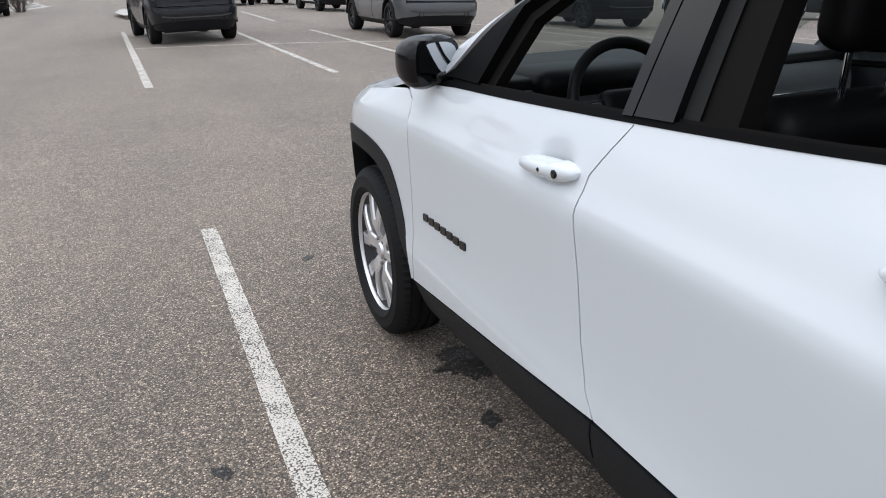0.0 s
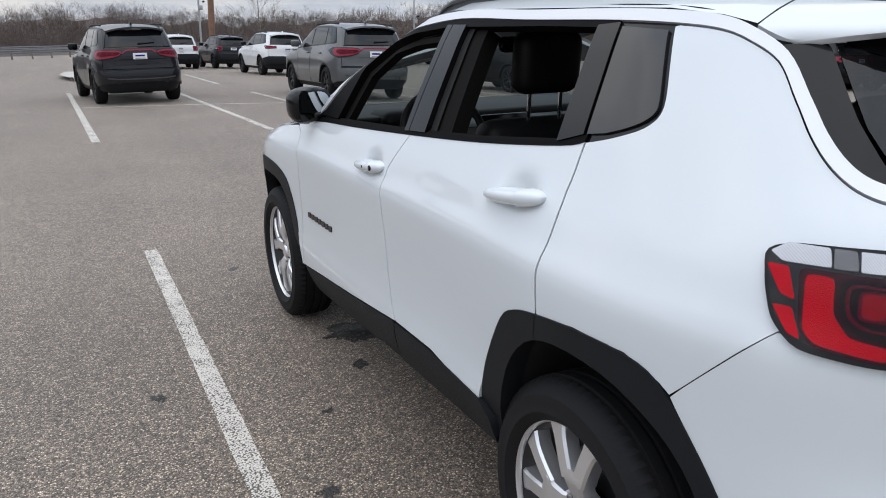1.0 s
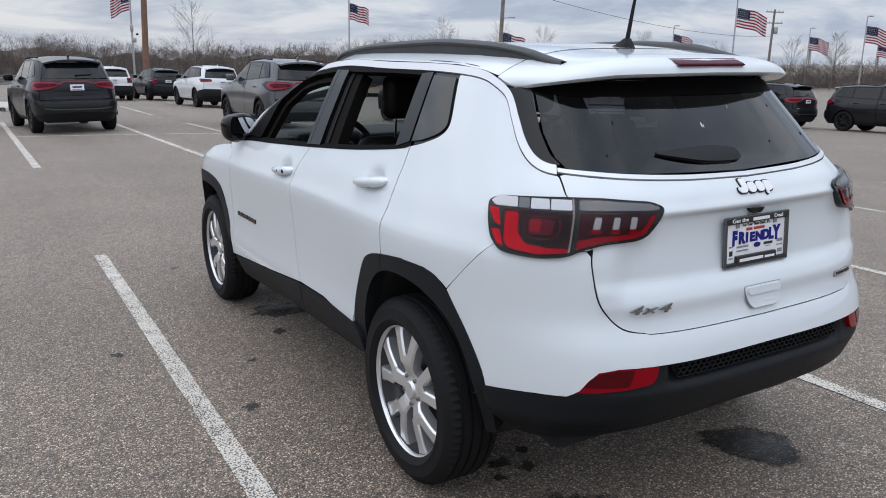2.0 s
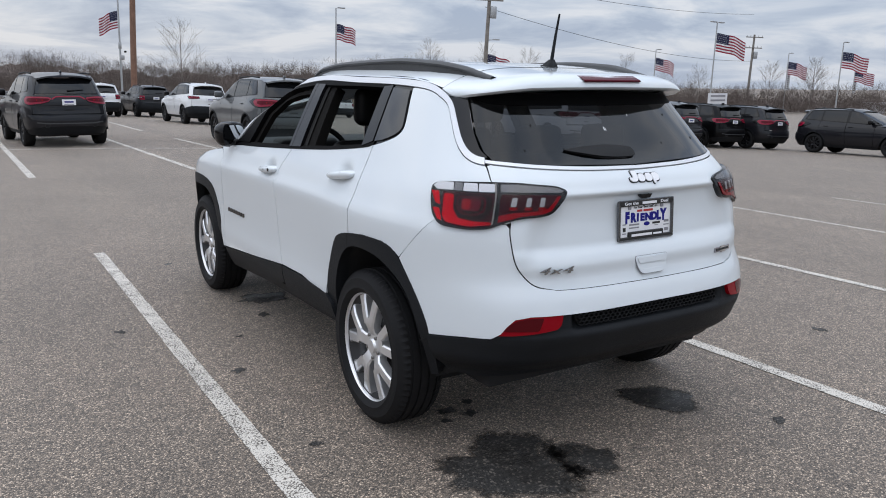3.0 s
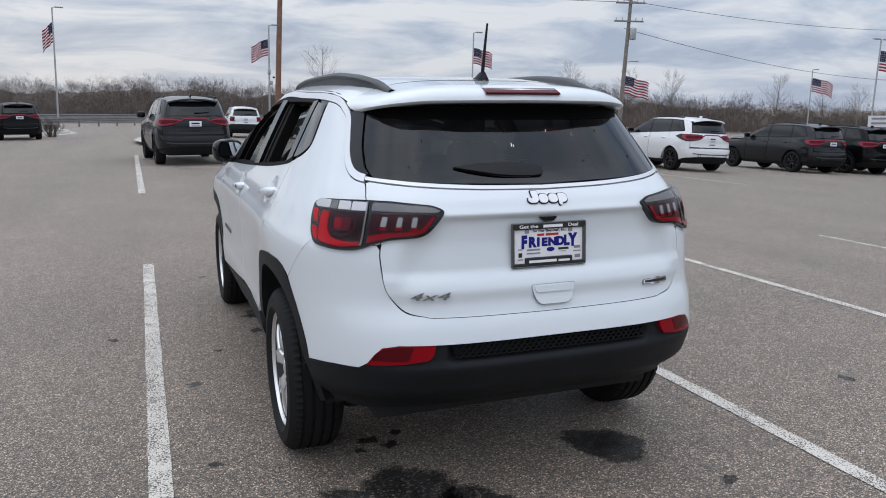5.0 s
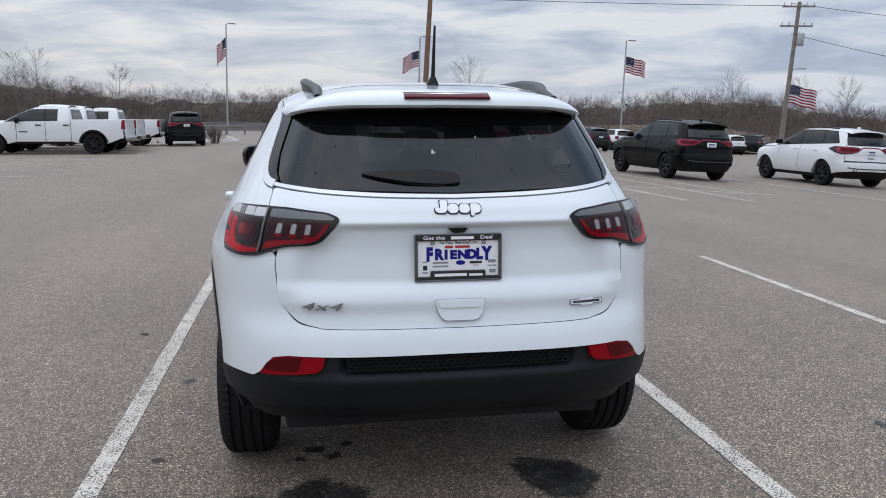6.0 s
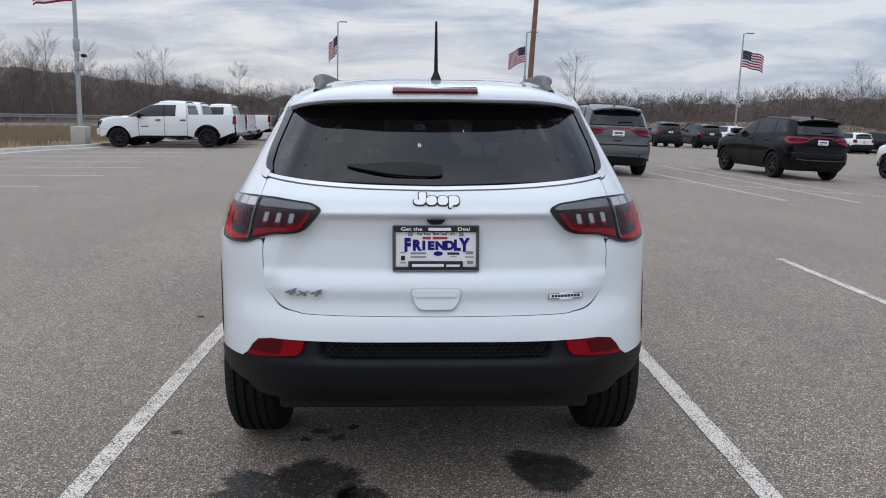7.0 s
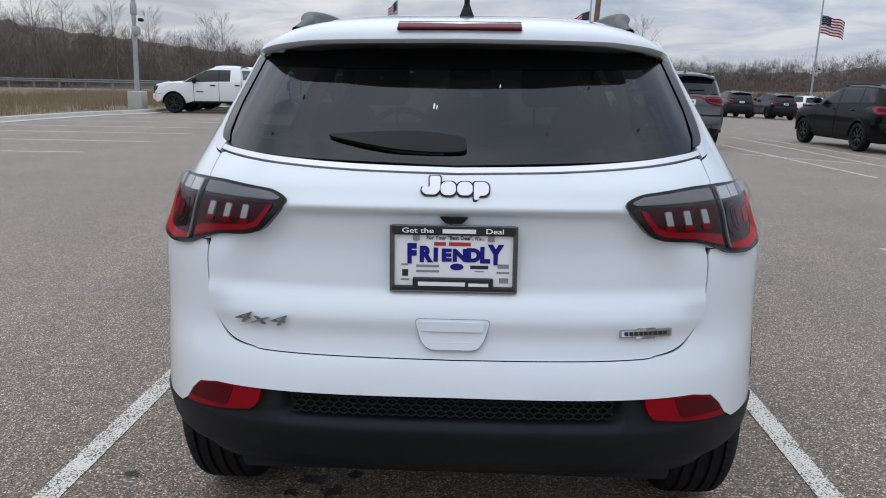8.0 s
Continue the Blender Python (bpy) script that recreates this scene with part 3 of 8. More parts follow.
# ---- wheel ----
def build_wheel(parent, x, y, z, radius, width, rim_r, side, mats, fine=True, spokes=5, twin=True):
    """Tyre with tread, rim with spokes, hub and disc. side: -1 on the left, 1 on the right."""
    hub = new("wheel", None)
    hub.parent = parent
    hub.location = (x, y, z)
    sd = side
    w = width / 2
    segs = 144 if fine else 28
    bm = bmesh.new()
    prof = [(rim_r, -w * 0.80), (rim_r + 0.012, -w * 0.92), (rim_r + 0.022, -w * 0.97), (rim_r + 0.026, -w * 1.0), (rim_r + 0.031, -w * 1.0), (rim_r + 0.034, -w * 0.985), (rim_r + 0.05, -w * 1.0), (radius - 0.045, -w * 0.98), (radius - 0.038, -w * 0.975), (radius - 0.036, -w * 0.955), (radius - 0.016, -w * 0.86), (radius - 0.004, -w * 0.72)]
    if fine:
        grooves = (-0.52, -0.18, 0.18, 0.52)
        for gr in grooves:
            prof += [(radius, (gr - 0.055) * w), (radius - 0.009, (gr - 0.045) * w), (radius - 0.009, (gr + 0.045) * w), (radius, (gr + 0.055) * w)]
    prof += [(radius - 0.004, w * 0.72), (radius - 0.016, w * 0.86), (radius - 0.036, w * 0.955), (radius - 0.038, w * 0.975), (radius - 0.045, w * 0.98), (rim_r + 0.05, w), (rim_r + 0.034, w * 0.985), (rim_r + 0.031, w), (rim_r + 0.026, w), (rim_r + 0.022, w * 0.97), (rim_r + 0.012, w * 0.92), (rim_r, w * 0.80)]
    add_lathe(bm, prof, (0, 0, 0), segs)
    if fine:
        # cuts between the shoulder blocks
        bm.verts.ensure_lookup_table()
        n = len(prof)
        for i, v in enumerate(bm.verts):
            if (i // n) % 2 and 0.55 * w < abs(v.co.x) < 0.93 * w and prof[i % n][0] > radius - 0.03:
                f = (prof[i % n][0] - 0.007) / prof[i % n][0]
                v.co.y *= f
                v.co.z *= f
    bmesh.ops.recalc_face_normals(bm, faces=bm.faces)
    sharpen(bm, 40)
    part("tyre", bm, mats[0], hub)
    # rim barrel
    face = sd * w * 0.80
    bm = bmesh.new()
    lip = rim_r + 0.004
    add_lathe(bm, [(lip, face), (lip - 0.002, face + sd * 0.003), (lip - 0.005, face), (lip - 0.008, face - sd * 0.012), (lip - 0.006, face - sd * 0.02), (lip, face - sd * 0.02)], (0, 0, 0), segs)
    bmesh.ops.recalc_face_normals(bm, faces=bm.faces)
    sharpen(bm, 40)
    rim = part("rim", bm, mats[1], hub)
    bm = bmesh.new()
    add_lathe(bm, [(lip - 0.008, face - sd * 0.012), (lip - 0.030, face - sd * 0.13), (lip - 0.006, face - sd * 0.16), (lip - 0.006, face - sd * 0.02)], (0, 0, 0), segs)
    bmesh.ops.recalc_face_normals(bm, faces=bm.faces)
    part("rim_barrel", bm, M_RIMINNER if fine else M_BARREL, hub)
    # each spoke is a stout stem from the hub that forks to the lip
    n = spokes
    k_ = radius / 0.345
    for k in range(n):
        base = 2 * math.pi * k / n + math.pi / 2 - 0.08
        sbm = bmesh.new()
        r_in, r_fork, r_out = 0.046 * k_, 0.50 * lip, lip - 0.002

        def bar(path):
            """path: rows of (radius, angle, half width, depth below the face)"""
            rows = []
            for i, (r, ang, hw, dp) in enumerate(path):
                c = Vector((face - sd * dp, r * math.cos(ang), r * math.sin(ang)))
                a, b = path[max(0, i - 1)], path[min(len(path) - 1, i + 1)]
                d = Vector((0, b[0] * math.cos(b[1]) - a[0] * math.cos(a[1]), b[0] * math.sin(b[1]) - a[0] * math.sin(a[1]))).normalized()
                tan = Vector((0, -d.z, d.y))
                rows.append([c + tan * -hw + Vector((-sd * 0.042, 0, 0)), c + tan * -hw + Vector((-sd * 0.007, 0, 0)), c + tan * (-hw * 0.76),
                             c + tan * (hw * 0.76), c + tan * hw + Vector((-sd * 0.007, 0, 0)), c + tan * hw + Vector((-sd * 0.042, 0, 0))])
            vs = [[sbm.verts.new(p) for p in r] for r in rows]
            for a, b in zip(vs, vs[1:]):
                for i in range(6):
                    sbm.faces.new((a[i], a[(i + 1) % 6], b[(i + 1) % 6], b[i]))
            sbm.faces.new(vs[-1])
        if twin:
            bar([(r_in, base, 0.035 * k_, 0.026), (0.27 * lip, base, 0.029 * k_, 0.016), (0.38 * lip, base, 0.033 * k_, 0.007), (r_fork - 0.006, base, 0.047 * k_, 0.0030), (r_fork + 0.010, base, 0.050 * k_, 0.0065)])
            for e in (-1, 1):
                path = []
                for i in range(8):
                    t = i / 7
                    r = r_fork - 0.015 + (r_out - r_fork + 0.015) * t
                    path.append((r, base + e * (0.20 + 0.115 * t ** 0.8), (0.0215 + 0.002 * t + 0.011 * max(0.0, t - 0.70) / 0.30) * k_, 0.0045 + 0.013 * t * t))
                bar(path)
        else:
            bar([(r_in, base, 0.03 * k_, 0.026), (0.5 * lip, base, 0.028 * k_, 0.012), (r_out, base, 0.034 * k_, 0.018)])
        bmesh.ops.recalc_face_normals(sbm, faces=sbm.faces)
        sharpen(sbm, 25)
        part("spoke", sbm, mats[1], hub)
    bm = bmesh.new()
    add_lathe(bm, [(0.0005, face - sd * 0.012), (0.030, face - sd * 0.012), (0.033, face - sd * 0.016), (0.036, face - sd * 0.022), (0.072, face - sd * 0.026), (0.076, face - sd * 0.06), (0.0005, face - sd * 0.06)], (0, 0, 0), 28)
    bmesh.ops.recalc_face_normals(bm, faces=bm.faces)
    sharpen(bm, 40)
    part("hub_cap", bm, mats[1], hub)
    if fine:
        for k in range(5):
            a = 2 * math.pi * (k + 0.5) / 5 + math.pi / 2
            bm = bmesh.new()
            add_lathe(bm, [(0.0005, face - sd * 0.016), (0.008, face - sd * 0.016), (0.009, face - sd * 0.03), (0.0005, face - sd * 0.03)], (0, 0.054 * math.cos(a), 0.054 * math.sin(a)), 8)
            part("wheel_nut", bm, M_STEEL, hub)
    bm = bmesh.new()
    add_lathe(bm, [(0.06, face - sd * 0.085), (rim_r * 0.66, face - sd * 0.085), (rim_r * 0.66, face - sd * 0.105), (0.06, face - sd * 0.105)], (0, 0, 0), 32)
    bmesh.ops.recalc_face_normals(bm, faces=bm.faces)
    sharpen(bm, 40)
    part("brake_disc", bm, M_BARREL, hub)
    bm = bmesh.new()
    add_lathe(bm, [(0.0005, face - sd * 0.13), (rim_r, face - sd * 0.13), (rim_r, face - sd * 0.15), (0.0005, face - sd * 0.15)], (0, 0, 0), 24)
    bmesh.ops.recalc_face_normals(bm, faces=bm.faces)
    part("backing_plate", bm, M_INNER, hub, smooth=False)
    return hub


# ---- the white compact vehicle ----
car = new("compact_suv", None)
tagged(car, "white compact sport utility vehicle with black lower cladding, front windows lowered", "car")
C = CREAM


def sd_(pts):
    return [C.side(y, z) for y, z in pts]


# outlines on the side, as (y, z)
REAR_ARCH = [(0.395, 0.49), (0.335, 0.655), (0.255, 0.785), (0.19, 0.828), (0.09, 0.850), (-0.05, 0.864), (-0.20, 0.862), (-0.285, 0.832), (-0.36, 0.745), (-0.42, 0.66), (-0.462, 0.587), (-0.48, 0.54)]
REAR_ARCH_IN = [(0.315, 0.40), (0.295, 0.47), (0.235, 0.655), (0.14, 0.762), (0.02, 0.803), (-0.14, 0.797), (-0.26, 0.752), (-0.345, 0.685), (-0.405, 0.585), (-0.425, 0.47), (-0.42, 0.33)]
FRONT_ARCH = [(2.135, 0.42), (2.175, 0.62), (2.265, 0.775), (2.36, 0.828), (2.50, 0.852), (2.66, 0.857), (2.82, 0.845), (2.92, 0.80), (3.01, 0.70), (3.07, 0.56), (3.09, 0.45)]
FRONT_ARCH_IN = [(2.225, 0.40), (2.255, 0.60), (2.335, 0.715), (2.45, 0.772), (2.64, 0.785), (2.80, 0.772), (2.91, 0.70), (2.97, 0.58), (2.99, 0.42)]
GAP_B = [(0.985, 0.526), (1.025, 0.575), (1.055, 0.68), (1.07, 0.82), (1.09, 0.95), (1.088, 1.03), (1.018, 1.138)]
GAP_C = [(0.09, 0.850), (0.095, 0.93), (0.095, 1.03), (0.105, 1.12), (0.115, 1.222)]
GAP_A = [(2.105, 0.43), (2.09, 0.55), (2.085, 0.75), (2.085, 0.95), (2.13, 1.04), (2.20, 1.075)]
SILL = [(2.12, 0.425), (1.80, 0.453), (1.43, 0.483), (0.985, 0.524), (0.70, 0.528), (0.40, 0.512)]
BELT = [(2.00, 1.094), (1.85, 1.104), (1.53, 1.116), (1.015, 1.142), (0.56, 1.171), (0.20, 1.206), (0.115, 1.224)]

def cups(*centres):
    """Relief with a hollow behind each door handle and a soft crease along the door foot."""
    qs = [C.side(y, z) for y, z in centres]

    def relief(s, z):
        d = 0.0
        for q in qs:
            r = ((s - q[0]) / 0.085) ** 2 + ((z - q[1]) / 0.045) ** 2
            if r < 1:
                d -= 0.020 * (1 - r) ** 1.2
        return d
    return relief


both("front_door", C, sd_(GAP_A[::1] + [(2.03, 1.088)] + BELT[:4] + GAP_B[::-1][1:] + [(0.99, 0.525)] + SILL[:3][::-1]), M_WHITE, car, "white front door with black side badge", relief=cups((1.228, 1.028)), cell=0.02)
both("rear_door", C, sd_([(a - 0.005, b) for a, b in GAP_B] + BELT[3:] + [(a + 0.003, b) for a, b in GAP_C[::-1]] + REAR_ARCH[:4][::-1] + [(0.70, 0.530), (0.98, 0.526)]), M_WHITE, car, "white rear door", relief=cups((0.285, 1.092)), cell=0.02)
both("front_fender", C, sd_([(a + 0.005, b) for a, b in GAP_A[:4]] + [(2.13, 1.035), (2.20, 1.060), (2.35, 1.045), (2.6, 1.010), (2.9, 0.985), (3.1, 0.955), (3.30, 0.87), (3.38, 0.72), (3.34, 0.48), (3.09, 0.47)] + FRONT_ARCH[::-1][1:]), M_WHITE, car, cell=0.04)

# straight joint from the lamp's foot to the wheel arch
CORNER_FOOT = C.at(0.941, 0.987)
CORNER = [C.side(CORNER_FOOT.y + (-0.310 - CORNER_FOOT.y) * k / 6, 0.987 + (0.8155 - 0.987) * k / 6) for k in range(1, 6)]

# rear quarter: from the rear door back to the tailgate and up the rear pillar
STRIP = [C.side(y, z) for y, z in ((2.02, 1.105), (1.93, 1.155), (1.80, 1.285), (1.655, 1.398), (1.49, 1.454), (1.31, 1.487), (1.0, 1.512), (0.58, 1.502), (0.19, 1.495), (0.0, 1.486), (-0.11, 1.474), (-0.185, 1.452), (-0.265, 1.412), (-0.335, 1.342), (-0.390, 1.285))]
STRIP_LOW = [(0.868, 1.241), (0.840, 1.213), (0.7995, 1.2005), (0.70, 1.191), (0.55, 1.181), (0.3, 1.171), (0.0, 1.166)]
STRIP_ALL = flow(STRIP + STRIP_LOW, 5)
STRIP_PATH = [p for p in STRIP_ALL if p[0] > 0.8035] + [(0.8012, 1.201)]


def beside(path, o):
    """A path shifted sideways by o in (s, z)."""
    k = ribbon(path, 2 * abs(o))
    n = len(path)
    return k[:n] if o > 0 else k[n:][::-1]


under = [p for p in beside(STRIP_PATH, 0.016) if p[0] < C.side(0.0, 1.47)[0]]
QUARTER = ([C.side(a - 0.003, b) for a, b in GAP_C] + flow([C.side(y, z) for y, z in ((0.108, 1.2235), (0.06, 1.234), (0.0, 1.251), (-0.045, 1.269), (-0.070, 1.294), (-0.066, 1.328), (-0.036, 1.39), (-0.006, 1.45), (0.003, 1.468))], 4) + under
           + [(0.800, 1.181), (0.794, 1.14), (0.703, 0.99), (0.715, 0.986), (0.90, 0.9865), (0.941, 0.9885)] + [(a, b + 0.0016) for a, b in CORNER] + [C.side(-0.309, 0.8175)] + [C.side(-0.285, 0.834), C.side(-0.20, 0.864), C.side(-0.05, 0.866)])
both("quarter_panel", C, QUARTER, M_WHITE, car)

# bumper skin, one piece round the tail
BUMP_TOP_ROUGH = [C.side(-0.311, 0.8135)] + [(a, b - 0.0012) for a, b in CORNER[::-1]] + [(0.941, 0.9859), (0.90, 0.9839), (0.715, 0.9834), (0.700, 0.97), (0.690, 0.855), (0.665, 0.80), (0.62, 0.757), (0.55, 0.7425), (0.47, 0.7365), (0.0, 0.7325)]
BUMP_TOP = BUMP_TOP_ROUGH[:9] + flow(BUMP_TOP_ROUGH[9:], 4)
BUMP_LOW = [C.side(-0.478, 0.540), C.tail(0.75, 0.560), C.tail(0.69, 0.566), C.tail(0.665, 0.585), C.tail(0.645, 0.615), C.tail(0.62, 0.640), C.tail(0.57, 0.650), C.tail(0.45, 0.651), (0.0, 0.652)]
BUMP_ARCH = [C.side(y, z) for y, z in REAR_ARCH[8:11]]


def mirrored(path):
    """A half outline that ends on the middle line, carried on to the other side."""
    return path + [(-s, z) for s, z in path[::-1][1:]]


panel("rear_bumper", C, mirrored(BUMP_TOP) + [(-s, z) for s, z in BUMP_ARCH] + [(-s, z) for s, z in BUMP_LOW] + BUMP_LOW[::-1][1:] + BUMP_ARCH[::-1], M_WHITE, car,
      relief=lambda s, z: 0.012 * step(0.78, 0.70, z) * step(0.95, 0.7, abs(s)))
LOW_EDGE = [C.side(-0.47, 0.535), C.side(-0.485, 0.43), C.side(-0.50, 0.362), C.tail(0.70, 0.346), C.tail(0.5, 0.358), (0.0, 0.374)]
panel("lower_bumper", C, [(s, z - 0.004) for s, z in mirrored(BUMP_LOW)] + [(-s, z) for s, z in LOW_EDGE] + LOW_EDGE[::-1][1:], M_BLACKPLASTIC, car, "black textured lower bumper",
      cell=0.014, relief=lambda s, z: -0.034 * step(0.582, 0.600, z) * step(0.475, 0.445, abs(s)) - 0.012 * step(0.570, 0.586, z) * step(0.70, 0.64, abs(s)) + 0.005 - 0.055 * step(0.48, 0.36, z))
both("sill_cladding", C, [sd_([(2.13, 0.408)] + [(a, b - 0.006) for a, b in SILL[1:3]] + [(0.99, 0.518), (0.995, 0.42), (1.25, 0.352), (1.6, 0.318), (2.14, 0.268)]),
                          sd_([(0.983, 0.518), (0.70, 0.522), (0.39, 0.506), (0.33, 0.47), (0.32, 0.395), (0.55, 0.388), (0.988, 0.37)])], M_BLACKPLASTIC, car, off=0.004, depth=0.05, relief=lambda s, z: -0.030 * step(0.50, 0.30, z))
both("rocker", C, sd_([(2.16, 0.30), (1.2, 0.365), (0.30, 0.40), (0.30, 0.34), (1.2, 0.31), (2.16, 0.255)]), M_BLACKPLASTIC, car, off=-0.045, depth=0.06)


def ring(outer, inner):
    return sd_(outer) + sd_(inner)[::-1]


both("rear_arch_cladding", C, ring([(0.40, 0.40)] + flow(REAR_ARCH, 3) + [(-0.475, 0.44), (-0.46, 0.34)], flow(REAR_ARCH_IN, 3)), M_BLACKPLASTIC, car, off=0.004, depth=0.06, cell=0.04, relief=lambda s, z: -0.035 * step(0.62, 0.36, z))
both("front_arch_cladding", C, ring(flow(FRONT_ARCH, 3), flow(FRONT_ARCH_IN, 3)), M_BLACKPLASTIC, car, off=0.004, depth=0.06, cell=0.04, relief=lambda s, z: -0.035 * step(0.62, 0.36, z))

both("cladding_joint", C, ribbon(sd_([(0.092, 0.848), (0.098, 0.79)]), 0.004), M_SEAM, car, off=0.0052, depth=0.0)
both("cladding_joint", C, ribbon(sd_([(-0.478, 0.538), (-0.43, 0.50)]), 0.004), M_SEAM, car, off=0.0052, depth=0.0)

# wheel wells
for sx in (-1, 1):
    for arch, hub_y in ((REAR_ARCH_IN, 0.0), (FRONT_ARCH_IN, 2.636)):
        pts = flow(arch, 3)
        rows = [[(sx * (abs(C.at(*C.side(y, z)).x) - 0.045), y, z) for y, z in pts], [(sx * 0.50, y, z) for y, z in pts]]
        rows.append([(sx * 0.50, hub_y + 0.02 * (y - hub_y), 0.3) for y, z in pts])
        bm = loft(rows)
        bmesh.ops.recalc_face_normals(bm, faces=bm.faces)
        part("wheel_liner", bm, M_INNER, car)

# joints between the panels: dark recessed strips
JOINTS = [sd_(flow(GAP_A, 4)), sd_(flow(GAP_B, 4)), sd_(flow(GAP_C, 4)), [C.side(-0.310, 0.8155)] + CORNER[::-1] + [(0.941, 0.987), (0.90, 0.985), (0.70, 0.9845)]]
for j in JOINTS:
    both("panel_joint", C, ribbon(j, 0.014), M_SEAM, car, off=-0.012 if j is JOINTS[3] else -0.0035, depth=0.0)
GATE_GAP = [(0.795, 1.18), (0.792, 1.14), (0.700, 0.985), (0.695, 0.97), (0.685, 0.855), (0.66, 0.80), (0.615, 0.760), (0.55, 0.745), (0.47, 0.739), (0.0, 0.735)]
panel("gate_joint", C, ribbon(mirrored(GATE_GAP[:3] + flow(GATE_GAP[3:], 4)), 0.018), M_SEAM, car, off=-0.005, depth=0.0)

# tailgate: lip above the plate recess, framed by the joint
GATE = [(0.7955, 1.186), (0.790, 1.14), (0.6965, 0.985), (0.6950, 0.97), (0.6855, 0.856), (0.6610, 0.802), (0.617, 0.7615), (0.549, 0.7450), (0.47, 0.7390), (0.0, 0.7350)]


GATE_TOP = [(0.783, 1.1895), (0.74, 1.1855), (0.70, 1.1820), (0.62, 1.1765), (0.55, 1.1725), (0.45, 1.1680), (0.30, 1.1625), (0.0, 1.1575)]


def gate_relief(s, z):
    a = abs(s)
    edge = 0.49 + 1.3 * max(0.0, 1.07 - z)
    recess = step(1.0765, 1.0695, z) * step(edge + 0.03 + 0.5 * (1.08 - z), edge - 0.05 - 0.7 * (1.08 - z), a) * step(0.82, 0.90, z) * step(0.66, 0.58, a)
    return -0.022 * recess + 0.004 * step(1.11, 1.08, z) * step(1.0695, 1.0765, z) + 0.009 * step(0.90, 0.855, z) * step(0.775, 0.825, z)


tailgate = panel("tailgate", C, mirrored(GATE[:3] + flow(GATE[3:], 4)) + [(-s, z) for s, z in GATE_TOP] + GATE_TOP[::-1][1:], M_WHITE, car, "white tailgate with plate recess", relief=gate_relief, cell=0.009)

# satin strip over the side windows, down the rear pillars and under the rear window
STRIP_TAIL = [(0.7988, 1.2003)] + [p for p in STRIP_ALL if p[0] < 0.79]
both("strip_shadow", C, ribbon(STRIP_PATH, 0.042), M_SEAM, car, off=-0.010, depth=0.0)
both("side_strip", C, ribbon(STRIP_PATH, 0.025), M_SATIN, car, "satin silver trim strip", off=0.004, depth=0.02)
panel("lower_strip", C, ribbon(mirrored(STRIP_TAIL), 0.011), M_SATIN, car, "satin silver trim strip", off=0.004, depth=0.02)
ROOF_GAP = [C.side(y, z) for y, z in ((1.90, 1.20), (1.78, 1.318), (1.635, 1.42), (1.47, 1.475), (1.31, 1.506), (1.0, 1.531), (0.58, 1.521), (0.19, 1.514), (0.0, 1.503), (-0.10, 1.488), (-0.19, 1.468), (-0.27, 1.434))]
both("roof_joint", C, ribbon(flow(ROOF_GAP, 4), 0.020), M_SEAM, car, off=-0.006, depth=0.0)
panel("strip_joint", C, ribbon(flow(mirrored([(0.80, 1.190), (0.62, 1.180), (0.3, 1.166), (0.0, 1.161)]), 3), 0.014), M_SEAM, car, off=-0.004, depth=0.0)

# side glass frames
both("window_frame", C, [
    sd_(flow(BELT, 4) + [(0.115, 1.241), (0.20, 1.217), (0.56, 1.184), (1.03, 1.156), (1.70, 1.126), (1.90, 1.119)]),
    sd_([(1.97, 1.118), (1.90, 1.128), (1.72, 1.130), (1.645, 1.330), (1.485, 1.424), (1.30, 1.457), (1.05, 1.476), (1.02, 1.500), (1.31, 1.474), (1.475, 1.442), (1.63, 1.385), (1.765, 1.275), (1.90, 1.150)]),
    sd_([(1.05, 1.476), (0.80, 1.474), (0.50, 1.473), (0.26, 1.468), (0.18, 1.474), (0.19, 1.483), (0.58, 1.490), (1.02, 1.500)])], M_FRAME, car, off=0.002, depth=0.03)
both("centre_pillar", C, sd_([(1.018, 1.154), (1.029, 1.480), (0.938, 1.479), (0.905, 1.160)]), M_GLOSSBLACK, car, "gloss black pillar cover", off=0.006, depth=0.03)
both("front_door_frame", C, sd_([(1.055, 1.151), (1.071, 1.480), (1.034, 1.480), (1.023, 1.153)]), M_GLOSSBLACK, car, off=0.006, depth=0.05)
panel("pillar_seal", C, sd_([(0.93, 1.150), (0.95, 1.482), (0.828, 1.480), (0.775, 1.160)]), M_SEAL, car, "brown-black rubber door seal", off=-0.018, depth=0.05)
both("pillar_back", C, sd_([(1.06, 1.15), (1.07, 1.48), (0.90, 1.48), (0.86, 1.15)]), M_SEAM, car, off=-0.012, depth=0.0)
panel("front_seal", C, sd_([(1.93, 1.13), (1.72, 1.14), (1.64, 1.322), (1.48, 1.415), (1.30, 1.448), (1.06, 1.466), (1.06, 1.446), (1.29, 1.428), (1.46, 1.396), (1.60, 1.308), (1.675, 1.125)]), M_SEAL, car, off=-0.024, depth=0.03)
both("window_sill_seal", C, ribbon(sd_([(1.90, 1.125), (1.70, 1.131), (1.03, 1.159), (0.56, 1.187), (0.22, 1.218)]), 0.009), M_SEAL, car, off=-0.006, depth=0.03)
both("rear_pillar_cover", C, sd_([(0.215, 1.214), (0.256, 1.472), (0.177, 1.477), (0.128, 1.238)]), M_GLOSSBLACK, car, off=0.005, depth=0.03)
both("quarter_glass_rim", C, sd_([(0.13, 1.215), (0.18, 1.485), (-0.02, 1.476), (-0.06, 1.39), (-0.09, 1.30), (-0.06, 1.255), (0.0, 1.235)]), M_GLOSSBLACK, car, off=-0.004, depth=0.0)
